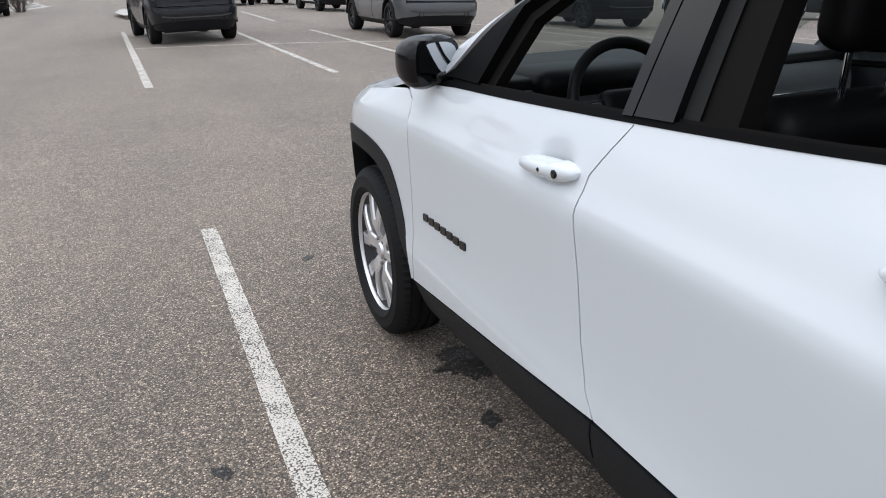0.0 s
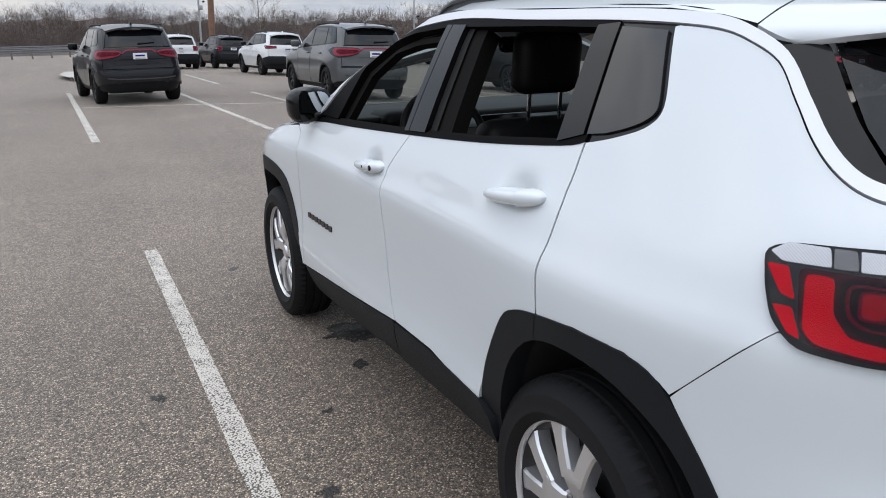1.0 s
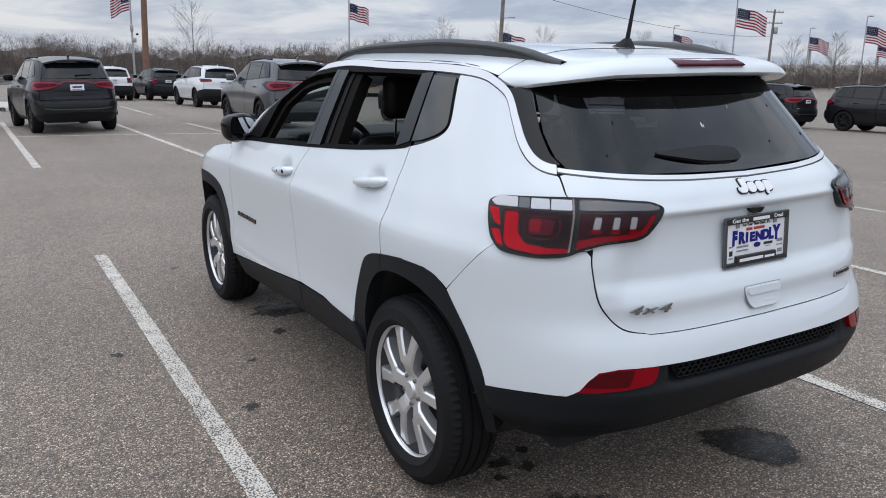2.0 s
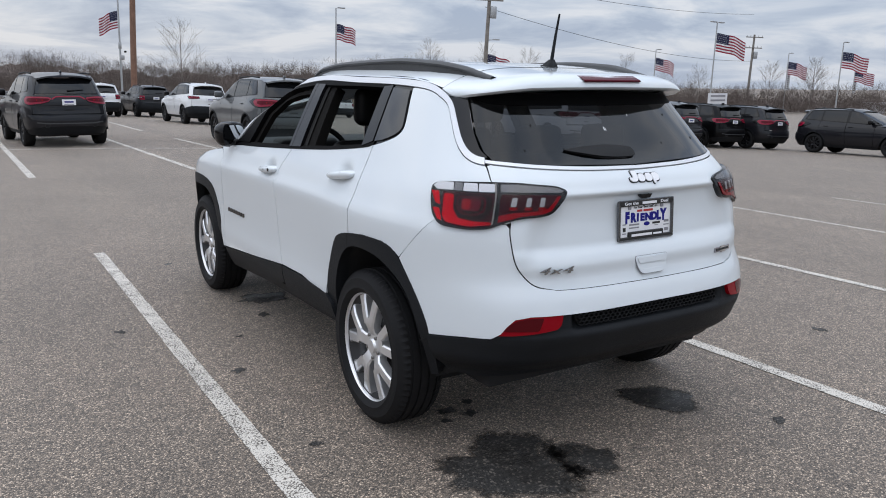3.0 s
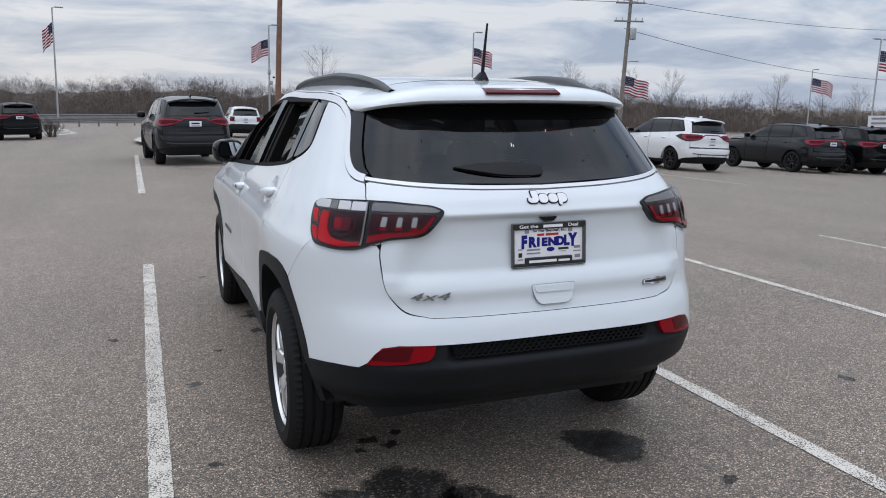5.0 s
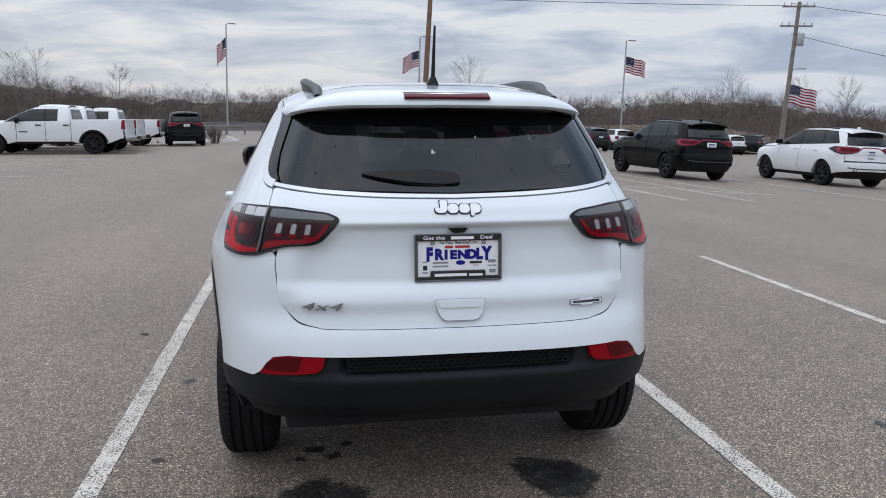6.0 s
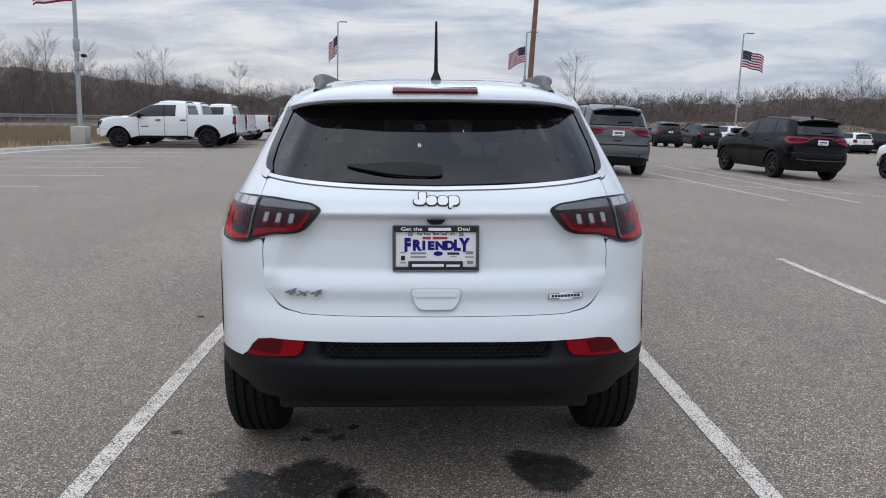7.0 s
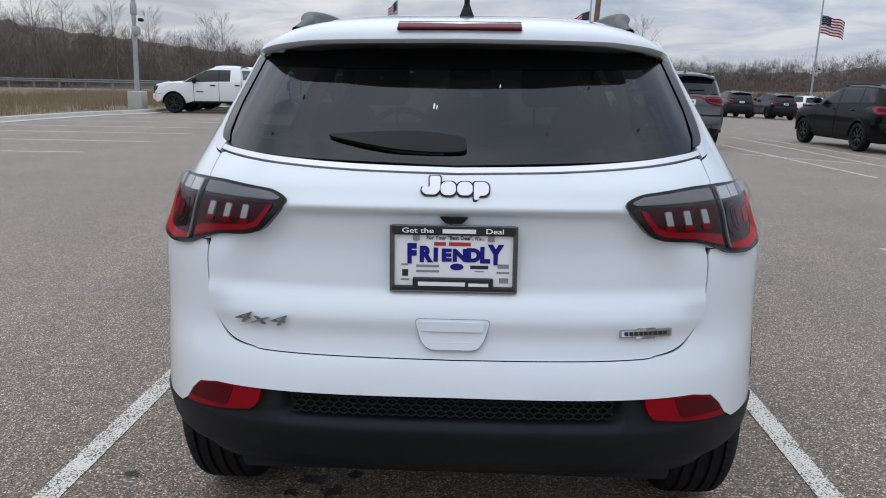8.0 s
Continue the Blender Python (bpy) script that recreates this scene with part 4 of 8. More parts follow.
both("quarter_glass", C, sd_([(0.120, 1.240), (0.168, 1.470)]) + flow(sd_([(0.014, 1.460), (0.008, 1.445), (-0.022, 1.385), (-0.052, 1.325), (-0.056, 1.300), (-0.036, 1.281), (0.004, 1.264), (0.06, 1.248)]), 4), M_SIDEGLASS, car, off=0.002, depth=0.01)
both("front_pillar", C, sd_([(2.06, 1.09), (1.93, 1.185), (1.80, 1.315), (1.655, 1.425), (1.49, 1.482), (1.52, 1.485), (1.72, 1.42), (1.88, 1.30), (2.02, 1.17), (2.14, 1.08)]), M_WHITE, car, off=-0.002)

# rear window, the black band along its head and its black flanks
panel("rear_window", C, mirrored([(0.775, 1.208), (0.80, 1.235), (0.825, 1.30), (0.835, 1.37), (0.845, 1.435), (0.5, 1.452), (0.0, 1.458)]) + [(-0.74, 1.199), (-0.5, 1.189), (0.0, 1.178), (0.5, 1.189), (0.74, 1.199)], M_DARKGLASS, car, "dark tinted rear window", depth=0.006)
panel("window_head_band", C, mirrored([(0.835, 1.440), (0.815, 1.425), (0.77, 1.412), (0.70, 1.407), (0.4, 1.404), (0.0, 1.403)])+ [(-0.835, 1.4415), (-0.5, 1.452), (0.0, 1.457), (0.5, 1.452), (0.835, 1.4415)], M_FRAME, car, "black band along the glass head", off=0.0015, depth=0.0)
both("rear_window_flank", C, soft([(0.785, 1.212), (0.812, 1.24), (0.835, 1.31), (0.855, 1.435), (0.945, 1.432), (0.925, 1.39), (0.895, 1.31), (0.872, 1.255), (0.84, 1.222)], 0.012), M_GLOSSBLACK, car, off=0.002)

# roof skin, roof edge follows the side strips
ROOF_ROWS = ((-0.181, 1.472, 1.560), (-0.10, 1.490, 1.568), (0.05, 1.507, 1.580), (0.3, 1.515, 1.592), (0.6, 1.521, 1.600), (0.9, 1.528, 1.602), (1.1, 1.528, 1.594), (1.3, 1.508, 1.570), (1.45, 1.480, 1.530), (1.56, 1.448, 1.478))
rows = []
for y, ze, zc in ROOF_ROWS:
    e = C.at(*C.side(y, ze))
    rows.append([(e.x * a, e.y + (1 - a * a) * (0.03 if y > 1.4 else 0.0), ze + (zc - ze) * (1 - abs(a) ** 4.0)) for a in [k / 12 for k in range(-12, 13)]])
bm = loft(rows)
bmesh.ops.reverse_faces(bm, faces=bm.faces)
part("roof", bm, M_WHITE, car)

# roof spoiler with the high brake light: its ends run down to the strips
LIP_X = smooth_table([(0, 0), (0.4, 0.245), (0.8, 0.468), (0.92, 0.530), (0.97, 0.560), (1.0, 0.580)])
LIP_Y = smooth_table([(0, -0.565), (0.3, -0.560), (0.6, -0.530), (0.8, -0.488), (0.92, -0.425), (0.97, -0.355), (1.0, -0.272)])
LIP_Z = smooth_table([(0, 1.478), (0.6, 1.474), (0.8, 1.465), (0.92, 1.455), (0.97, 1.447), (1.0, 1.437)])
sp_rows = []
for k in range(-30, 31):
    a = math.copysign(1 - (1 - abs(k / 30)) ** 1.5, k)
    b = abs(a)
    sg = 1 if a > 0 else -1
    F = Vector((a * 0.589, -0.189, 1.469 + 0.089 * (1 - b ** 4.0)))
    L = Vector((sg * LIP_X(b), LIP_Y(b), LIP_Z(b)))
    row = [F + Vector((0, 0.004, -0.02)), F]
    for u, g in ((0.06, 0.015), (0.34, 0.18), (0.60, 0.25), (0.78, 0.34), (0.90, 0.49), (0.965, 0.68), (0.99, 0.85)):
        g = g + (u - g) * b ** 7
        row.append(Vector((F.x + (L.x - F.x) * u + sg * 0.006 * b ** 5 * math.sin(math.pi * u), F.y + (L.y - F.y) * u, F.z + (L.z - F.z) * g)))
    row += [L, L + Vector((-a * 0.008, 0.012, -0.010)), Vector((L.x * 0.94, L.y + 0.11, L.z - 0.004)), Vector((L.x * 0.93, max(L.y + 0.13, -0.36), 1.452))]
    sp_rows.append([tuple(v) for v in row])
bm = loft(sp_rows)
bmesh.ops.recalc_face_normals(bm, faces=bm.faces)
bm.verts.ensure_lookup_table()
k = len(sp_rows[0])
bm.faces.new([bm.verts[i] for i in range(k)])
bm.faces.new([bm.verts[len(bm.verts) - k + i] for i in range(k)][::-1])
bmesh.ops.recalc_face_normals(bm, faces=bm.faces)
sharpen(bm, 50)
spoiler = part("roof_spoiler", bm, M_WHITE, car)
rows = []
for i in range(13):
    x = -0.155 + 0.31 * i / 12
    e = 0.15 * abs(x / 0.567) ** 3
    rows.append([(x, -0.515 + e, 1.5225), (x, -0.5535 + e, 1.5075), (x, -0.566 + e, 1.500), (x, -0.55 + e, 1.497)])
bm = loft(rows)
bmesh.ops.recalc_face_normals(bm, faces=bm.faces)
part("high_brake_light", bm, M_DARKREDLENS, car, "dark red high brake light")
bm = loft([[(x, -0.40 + 0.06 * (x / 0.55) ** 2, 1.452), (x, -0.20, 1.44)] for x in (-0.55, -0.3, 0, 0.3, 0.55)])
part("gate_header", bm, M_INNER, car)

# roof rails
RAIL_TOP = smooth_table([(-0.36, 1.518), (-0.30, 1.530), (-0.22, 1.549), (-0.12, 1.569), (-0.02, 1.583), (0.38, 1.603), (0.9, 1.597), (1.22, 1.575), (1.33, 1.552), (1.38, 1.528)])
for sx in (-1, 1):
    rows = []
    for i in range(37):
        y = -0.36 + 1.74 * i / 36
        e = abs(C.at(*C.side(min(max(y, -0.18), 1.25), 1.50)).x) - 0.100
        end = min(1.0, (y + 0.38) / 0.22, (1.40 - y) / 0.16)
        w, zt, low = 0.012 + 0.010 * end, RAIL_TOP(y), 1.515
        rows.append([(sx * (e + dx * w), y, z) for dx, z in ((-1.0, low), (-1.0, zt - 0.014), (-0.6, zt - 0.004), (0.0, zt), (0.6, zt - 0.004), (1.0, zt - 0.013), (0.98, zt - 0.020), (0.55, zt - 0.023 * end - 0.001), (0.70, low))])
    bm = loft(rows)
    bm.verts.ensure_lookup_table()
    for ends in (range(9), range(len(bm.verts) - 9, len(bm.verts))):
        bm.faces.new([bm.verts[k] for k in ends])
    bmesh.ops.recalc_face_normals(bm, faces=bm.faces)
    sharpen(bm, 45)
    part("roof_rail", bm, M_RAIL, car, "dark grey roof rail")

# aerial
bm = bmesh.new()
vs = [[bm.verts.new((0.01 + dx * w, y, z)) for dx, y, z in ((-1, -0.055, 1.560), (-1, -0.170, 1.550), (1, -0.170, 1.550), (1, -0.055, 1.560))] for w in (0.026,)]
top = [bm.verts.new(p) for p in ((0.002, -0.138, 1.596), (0.002, -0.158, 1.596), (0.018, -0.158, 1.596), (0.018, -0.138, 1.596))]
mid = [bm.verts.new(p) for p in ((-0.007, -0.105, 1.574), (-0.007, -0.166, 1.572), (0.027, -0.166, 1.572), (0.027, -0.105, 1.574))]
for a, b in ((vs[0], mid), (mid, top)):
    for i in range(4):
        bm.faces.new((a[i], a[(i + 1) % 4], b[(i + 1) % 4], b[i]))
bm.faces.new(top)
bmesh.ops.recalc_face_normals(bm, faces=bm.faces)
aerial = part("aerial_base", bm, M_BLACKPLASTIC, car)
part("aerial_whip", tube([(0.01, -0.147, 1.588), (0.01, -0.170, 1.70), (0.01, -0.192, 1.790)], [0.0085, 0.0062, 0.0045], 8), M_BLACKPLASTIC, car)

# rear wiper: a long tapered cover close to the glass
WIPER = [C.across(x, 1.218 + (z - 1.220) * 0.80) for x, z in ((-0.315, 1.244), (-0.295, 1.2475), (-0.23, 1.2545), (-0.15, 1.2585), (-0.08, 1.257), (-0.01, 1.247), (0.018, 1.238), (0.024, 1.222), (0.020, 1.205), (-0.03, 1.200), (-0.14, 1.205), (-0.23, 1.220), (-0.30, 1.237))]
wiper = panel("rear_wiper", C, flow(WIPER, 3, closed=True), M_WIPER, car, "black rear wiper", off=0.006, depth=0.012, cell=0.012,
              relief=lambda s, z: 0.006 * max(0.0, 1 - ((z - 1.228 + 0.05 * max(0, s - 0.1)) / 0.032) ** 2))
panel("wiper_blade", C, ribbon([C.across(x, z) for x, z in ((-0.31, 1.240), (-0.23, 1.222), (-0.14, 1.207), (-0.03, 1.202))], 0.008), M_RUBBER, wiper, off=0.003, depth=0.006)

# bird lime and specks of dirt on the rear glass
for k, (x, z, w, h) in enumerate(((-0.060, 1.312, 0.003, 0.008), (-0.053, 1.309, 0.002, 0.006), (0.105, 1.362, 0.002, 0.005), (-0.40, 1.33, 0.003, 0.006), (0.33, 1.36, 0.004, 0.004), (0.45, 1.26, 0.005, 0.005), (-0.20, 1.38, 0.003, 0.003), (0.22, 1.25, 0.003, 0.004), (-0.47, 1.24, 0.004, 0.004))):
    panel("glass_speck", C, soft([C.across(x - w, z - h), C.across(x + w * 0.6, z - h * 0.7), C.across(x + w, z + h), C.across(x - w * 0.4, z + h * 0.8)], 0.004, 2), M_PLATEWHITE if k < 3 else M_SEAM, car, off=0.0016, depth=0.001)

# windscreen
rows = []
for i in range(9):
    z = 1.06 + 0.40 * i / 8
    d, yf = C.nose_len(z), C.nose(z) - C.nose_len(z)
    rows.append([(-X * C.half(2, z), yf + d * (1 - abs(X) ** C.nf) ** (1 / C.nf), z) for X in [0.93 * k / 10 for k in range(-10, 11)]])
part("windscreen", loft(rows), M_TINTGLASS, car)

# bonnet
rows = []
for i in range(13):
    y = 2.36 + 0.94 * i / 12
    ze = np.interp(y, (2.36, 2.6, 2.9, 3.1, 3.3), (1.043, 1.008, 0.983, 0.953, 0.868))
    xe = abs(C.at(*C.side(y, ze)).x) + 0.002
    zc = 1.085 - 0.13 * ((y - 2.36) / 0.94) ** 2
    rows.append([(xe * a, y, ze + (zc - ze) * (1 - abs(a) ** 3)) for a in [k / 10 for k in range(-10, 11)]])
bm = loft(rows)
part("bonnet", bm, M_WHITE, car)
part("cowl", box(0, 2.40, 1.035, 1.46, 0.34, 0.05, bevel=0.02), M_BLACKPLASTIC, car)
part("nose_panel", box(0, 3.22, 0.72, 1.2, 0.30, 0.42, bevel=0.06), M_WHITE, car)
part("front_valance", box(0, 3.1, 0.38, 1.45, 0.45, 0.2, bevel=0.06), M_BLACKPLASTIC, car)
part("underbody", box(0, 1.45, 0.270, 1.26, 3.3, 0.14, bevel=0.03), M_INNER, car)
part("rear_axle", tube([(-0.7, 0, 0.33), (0, -0.02, 0.30), (0.7, 0, 0.33)], 0.035, 10), M_INNER, car)
part("spare_well", box(0, -0.36, 0.45, 1.1, 0.50, 0.12, bevel=0.05), M_INNER, car)
part("rear_floor", box(0, -0.27, 0.340, 1.20, 0.60, 0.09, bevel=0.02), M_INNER, car)

# wheels
for sx in (-1, 1):
    for hy in (0.0, 2.636):
        build_wheel(car, sx * 0.762, hy, 0.347, 0.347, 0.225, 0.240, sx, (M_RUBBER, M_ALLOY))

# ---- tail lamps ----
LAMP = soft([(0.992, 1.108), (0.955, 1.124), (0.80, 1.131), (0.70, 1.130), (0.53, 1.117), (0.478, 1.100), (0.487, 1.080), (0.535, 1.022), (0.57, 1.010), (0.67, 1.002), (0.725, 0.985), (0.765, 0.964), (0.83, 0.957), (0.918, 0.966), (0.955, 1.0), (0.980, 1.06)], 0.02, 3)


def spread(poly, cs, cz, ks, kz):
    return [(cs + (a - cs) * ks, cz + (b - cz) * kz) for a, b in poly]


def outer(poly):
    return spread(poly, 0.862, 1.045, 1.055, 1.075)


def inner(poly):
    return spread(poly, 0.64, 1.055, 1.035, 1.10)


for mir in (False, True):
    lamp = panel("tail_lamp", C, spread(LAMP, 0.735, 1.045, 0.990, 0.965), M_GLOSSBLACK, car, "smoked tail lamp with red and clear lenses", off=0.012, depth=0.03, mirror=mir, cell=0.02)
    kw = dict(mirror=mir, cell=0.02, depth=0.004)
    for z0, z1 in ((1.040, 1.084), (0.986, 1.030)):
        lean = 0.22 * (z0 - 1.035)
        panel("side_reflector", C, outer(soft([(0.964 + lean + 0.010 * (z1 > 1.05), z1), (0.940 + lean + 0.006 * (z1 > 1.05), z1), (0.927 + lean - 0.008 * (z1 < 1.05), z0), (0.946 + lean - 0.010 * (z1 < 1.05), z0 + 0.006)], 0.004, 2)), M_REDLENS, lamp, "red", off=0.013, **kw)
    panel("lens", C, outer(soft([(0.935, 1.085), (0.775, 1.085), (0.764, 0.980), (0.83, 0.972), (0.897, 0.980), (0.915, 1.0)], 0.012, 3)), M_LAMPBACK, lamp, off=0.013, **kw)
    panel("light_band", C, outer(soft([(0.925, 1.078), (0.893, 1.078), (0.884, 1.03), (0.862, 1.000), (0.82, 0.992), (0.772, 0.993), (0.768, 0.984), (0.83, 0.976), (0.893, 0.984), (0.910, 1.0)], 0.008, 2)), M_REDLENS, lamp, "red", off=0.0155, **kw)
    panel("bulb_bowl", C, outer(soft([(0.889, 1.080), (0.785, 1.080), (0.778, 1.03), (0.80, 1.000), (0.85, 1.001), (0.876, 1.024)], 0.018, 3)), M_SMOKELENS, lamp, "smoked", off=0.017, **kw)
    panel("bowl_ring", C, outer(soft([(0.880, 1.074), (0.800, 1.073), (0.796, 1.030), (0.815, 1.012), (0.852, 1.013), (0.872, 1.030)], 0.014, 3)), M_DARKREDLENS, lamp, off=0.0185, **kw)
    panel("bowl_inner", C, outer(soft([(0.876, 1.071), (0.804, 1.070), (0.800, 1.032), (0.818, 1.016), (0.850, 1.017), (0.868, 1.033)], 0.012, 3)), M_SMOKELENS, lamp, off=0.0195, **kw)
    panel("bulb_lens", C, outer(soft([(0.866, 1.068), (0.812, 1.067), (0.812, 1.027), (0.860, 1.027)], 0.010, 3)), M_DARKREDLENS, lamp, "dark red", off=0.0205, **kw)
    panel("bulb_core", C, outer(soft([(0.862, 1.065), (0.838, 1.064), (0.836, 1.031), (0.857, 1.031)], 0.008, 3)), M_REFLECTOR, lamp, "red", off=0.0215, **kw)
    for s0, s1, mt in ((0.972, 0.900, M_CLEARLENS), (0.896, 0.872, M_SMOKECLEAR), (0.868, 0.830, M_CLEARLENS), (0.826, 0.781, M_CLEARLENS)):
        top0, top1 = (1.100 if s0 > 0.95 else 1.114), 1.115
        panel("clear_strip", C, outer(soft([(s0, top0), (min(s0, 0.95), top1), (s1, top1), (s1 - 0.002, 1.090), (min(s0, 0.955), 1.089)], 0.003, 2)), mt, lamp, "clear", off=0.014, **kw)
    panel("chrome_edge", C, [(0.7755, 1.122), (0.7715, 1.122), (0.7590, 0.980), (0.7635, 0.978)], M_STEEL, lamp, off=0.019, mirror=mir, cell=0.02, depth=0.003)
    panel("inner_lens", C, inner(soft([(0.752, 1.085), (0.515, 1.082), (0.552, 1.034), (0.585, 1.023), (0.67, 1.015), (0.72, 1.0), (0.742, 0.993)], 0.01, 3)), M_LAMPBACK, lamp, off=0.013, **kw)
    panel("inner_clear_strip", C, inner(soft([(0.754, 1.114), (0.70, 1.114), (0.54, 1.103), (0.505, 1.093), (0.515, 1.088), (0.753, 1.091)], 0.005, 2)), M_SMOKECLEAR, lamp, "smoked clear", off=0.014, **kw)
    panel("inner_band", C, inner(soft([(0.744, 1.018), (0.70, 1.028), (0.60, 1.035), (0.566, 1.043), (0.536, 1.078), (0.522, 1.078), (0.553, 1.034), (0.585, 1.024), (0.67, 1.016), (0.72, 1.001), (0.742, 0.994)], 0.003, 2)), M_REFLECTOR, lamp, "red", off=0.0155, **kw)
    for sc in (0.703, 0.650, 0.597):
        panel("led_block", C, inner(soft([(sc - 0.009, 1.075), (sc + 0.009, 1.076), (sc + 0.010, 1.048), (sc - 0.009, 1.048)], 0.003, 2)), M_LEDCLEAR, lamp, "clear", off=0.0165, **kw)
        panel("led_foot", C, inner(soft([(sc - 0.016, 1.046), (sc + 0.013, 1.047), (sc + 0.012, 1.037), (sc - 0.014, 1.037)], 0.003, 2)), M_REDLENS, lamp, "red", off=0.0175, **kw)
    cover = panel("lamp_cover", C, spread(LAMP, 0.735, 1.045, 0.955, 0.87), M_LAMPCOVER, lamp, "clear glossy cover", off=0.024, depth=0.0, mirror=mir, cell=0.015)
    cover.visible_shadow = False
    # bumper reflector
    refl = panel("bumper_reflector", C, soft([C.tail(0.688, 0.578), C.tail(0.668, 0.598), C.tail(0.648, 0.624), C.tail(0.622, 0.642), C.tail(0.58, 0.6505), C.tail(0.452, 0.6505), C.tail(0.462, 0.615), C.tail(0.478, 0.599), C.tail(0.55, 0.588), C.tail(0.63, 0.580)], 0.008, 3), M_REFLECTOR, car, "red bumper reflector", off=0.0085, depth=0.02, mirror=mir, cell=0.02)
    # dark reflection over the outer part of the lens, put into its colour
    panel("reflector_shade", C, soft([C.tail(0.658, 0.595), C.tail(0.638, 0.620), C.tail(0.615, 0.635), C.tail(0.58, 0.643), C.tail(0.525, 0.644), C.tail(0.545, 0.597)], 0.008, 3), M_REFLECTORSHADE, refl, off=0.0098, depth=0.003, mirror=mir, cell=0.02)

# honeycomb grille slot in the lower bumper
panel("grille_back", C, soft([(0.452, 0.643), (-0.452, 0.643), (-0.43, 0.600), (0.43, 0.600)], 0.008, 2), M_SEAM, car, off=-0.022, depth=0.0, cell=0.04)
bm = bmesh.new()
hx, pitch, rise, thick = 0.0132, 0.0125, 0.0030, 0.0016
for r in range(4):
    z = 0.6035 + pitch * r
    for k in range(-33, 33):
        up = rise if (k + r) % 2 else -rise
        a, b = (k * hx, z + up), ((k + 1) * hx, z - up)
        add_panel(bm, C, [(a[0], a[1] + thick), (a[0], a[1] - thick), (b[0], b[1] - thick), (b[0], b[1] + thick)], cell=0.1, off=-0.008, depth=0.012)
        if up > 0 and r < 3:
            top = z + pitch - rise
            add_panel(bm, C, [(a[0] - thick, a[1]), (a[0] + thick, a[1]), (a[0] + thick, top), (a[0] - thick, top)], cell=0.1, off=-0.008, depth=0.012)
part("grille_mesh", bm, M_GRILLE, car, "black honeycomb grille")

# tailgate handle cup, badges and plate
def cup_outline(g):
    return soft([C.across(x + g * sx, z + g * sz) for x, z, sx, sz in ((-0.088, 0.828, -1, 1), (0.090, 0.828, 1, 1), (0.074, 0.775, 1, 0), (0.056, 0.757, 1, -1), (-0.054, 0.757, -1, -1), (-0.072, 0.775, -1, 0))], 0.014, 3)


cup = panel("gate_handle_surround", C, cup_outline(0.0014), M_PRINTGREY, car, off=0.0102, depth=0.006, cell=0.02)
panel("gate_handle_cup", C, cup_outline(0.0), M_WHITE, cup, off=0.0118, depth=0.006, cell=0.02)
panel("gate_handle_slot", C, soft([C.across(-0.064, 0.8025), C.across(0.066, 0.8025), C.across(0.058, 0.774), C.across(-0.056, 0.774)], 0.008, 3), M_WHITE, cup, off=0.0124, depth=0.003, cell=0.008, relief=lambda s, z: -0.016 * step(0.775, 0.799, z) * step(0.806, 0.8015, z))
panel("gate_handle_grip", C, soft([C.across(-0.078, 0.823), C.across(0.080, 0.823), C.across(0.072, 0.800), C.across(-0.070, 0.800)], 0.008, 3), M_WHITE, cup, off=0.017, depth=0.012, cell=0.02)
panel("reversing_camera", C, soft([C.across(-0.035, 1.066), C.across(0.035, 1.066), C.across(0.02, 1.050), C.across(-0.02, 1.050)], 0.006, 2), M_GLOSSBLACK, car, off=-0.006, depth=0.02, cell=0.02)


def emblem(x0, x1, z0, z1, mat, parent, off, name, r=0.006):
    return panel(name, C, soft([C.across(x0, z0), C.across(x1, z0), C.across(x1, z1), C.across(x0, z1)], r, 3), mat, parent, off=off, depth=0.006, cell=0.03)


brand = None
EMBLEM = ([(-0.060, 1.152), (-0.034, 1.152), (-0.034, 1.124), (-0.044, 1.114), (-0.068, 1.114), (-0.078, 1.122), (-0.076, 1.130), (-0.058, 1.128)],
          [(-0.033, 1.134), (-0.024, 1.141), (-0.006, 1.141), (0.003, 1.134), (0.003, 1.120), (-0.006, 1.113), (-0.024, 1.113), (-0.033, 1.120)],
          [(0.006, 1.134), (0.015, 1.141), (0.033, 1.141), (0.042, 1.134), (0.042, 1.120), (0.033, 1.113), (0.015, 1.113), (0.006, 1.120)],
          [(0.045, 1.141), (0.071, 1.141), (0.080, 1.134), (0.080, 1.120), (0.071, 1.113), (0.058, 1.113), (0.056, 1.104), (0.045, 1.104)])
for shape in EMBLEM:
    cx, cz = sum(p[0] for p in shape) / 8, sum(p[1] for p in shape) / 8
    for grow, mt, of in ((0.0030, M_GLOSSBLACK, 0.0035), (0.0, M_PLATEWHITE, 0.0065)):
        pl = soft([C.across(x + math.copysign(grow, x - cx), z + math.copysign(grow, z - cz)) for x, z in shape], 0.006, 3)
        ob = panel("maker_emblem" if brand is None else "emblem_rim" if grow else "emblem_shape", C, pl, mt, brand or car, off=of, depth=0.005, cell=0.03)
        brand = brand or ob
emblem(0.391, 0.516, 0.789, 0.809, M_PRINTGREY, car, 0.009, "badge_rim", 0.004)
trimbadge = emblem(0.395, 0.512, 0.792, 0.806, M_CHROME, car, 0.010, "trim_badge", 0.003)
emblem(0.430, 0.478, 0.786, 0.812, M_CHROME, trimbadge, 0.009, "badge_wing", 0.006)
for k in range(9):
    emblem(0.402 + 0.0115 * k, 0.4105 + 0.0115 * k, 0.7945, 0.8035, M_PRINTBLACK, trimbadge, 0.012, "badge_bar", 0.001)

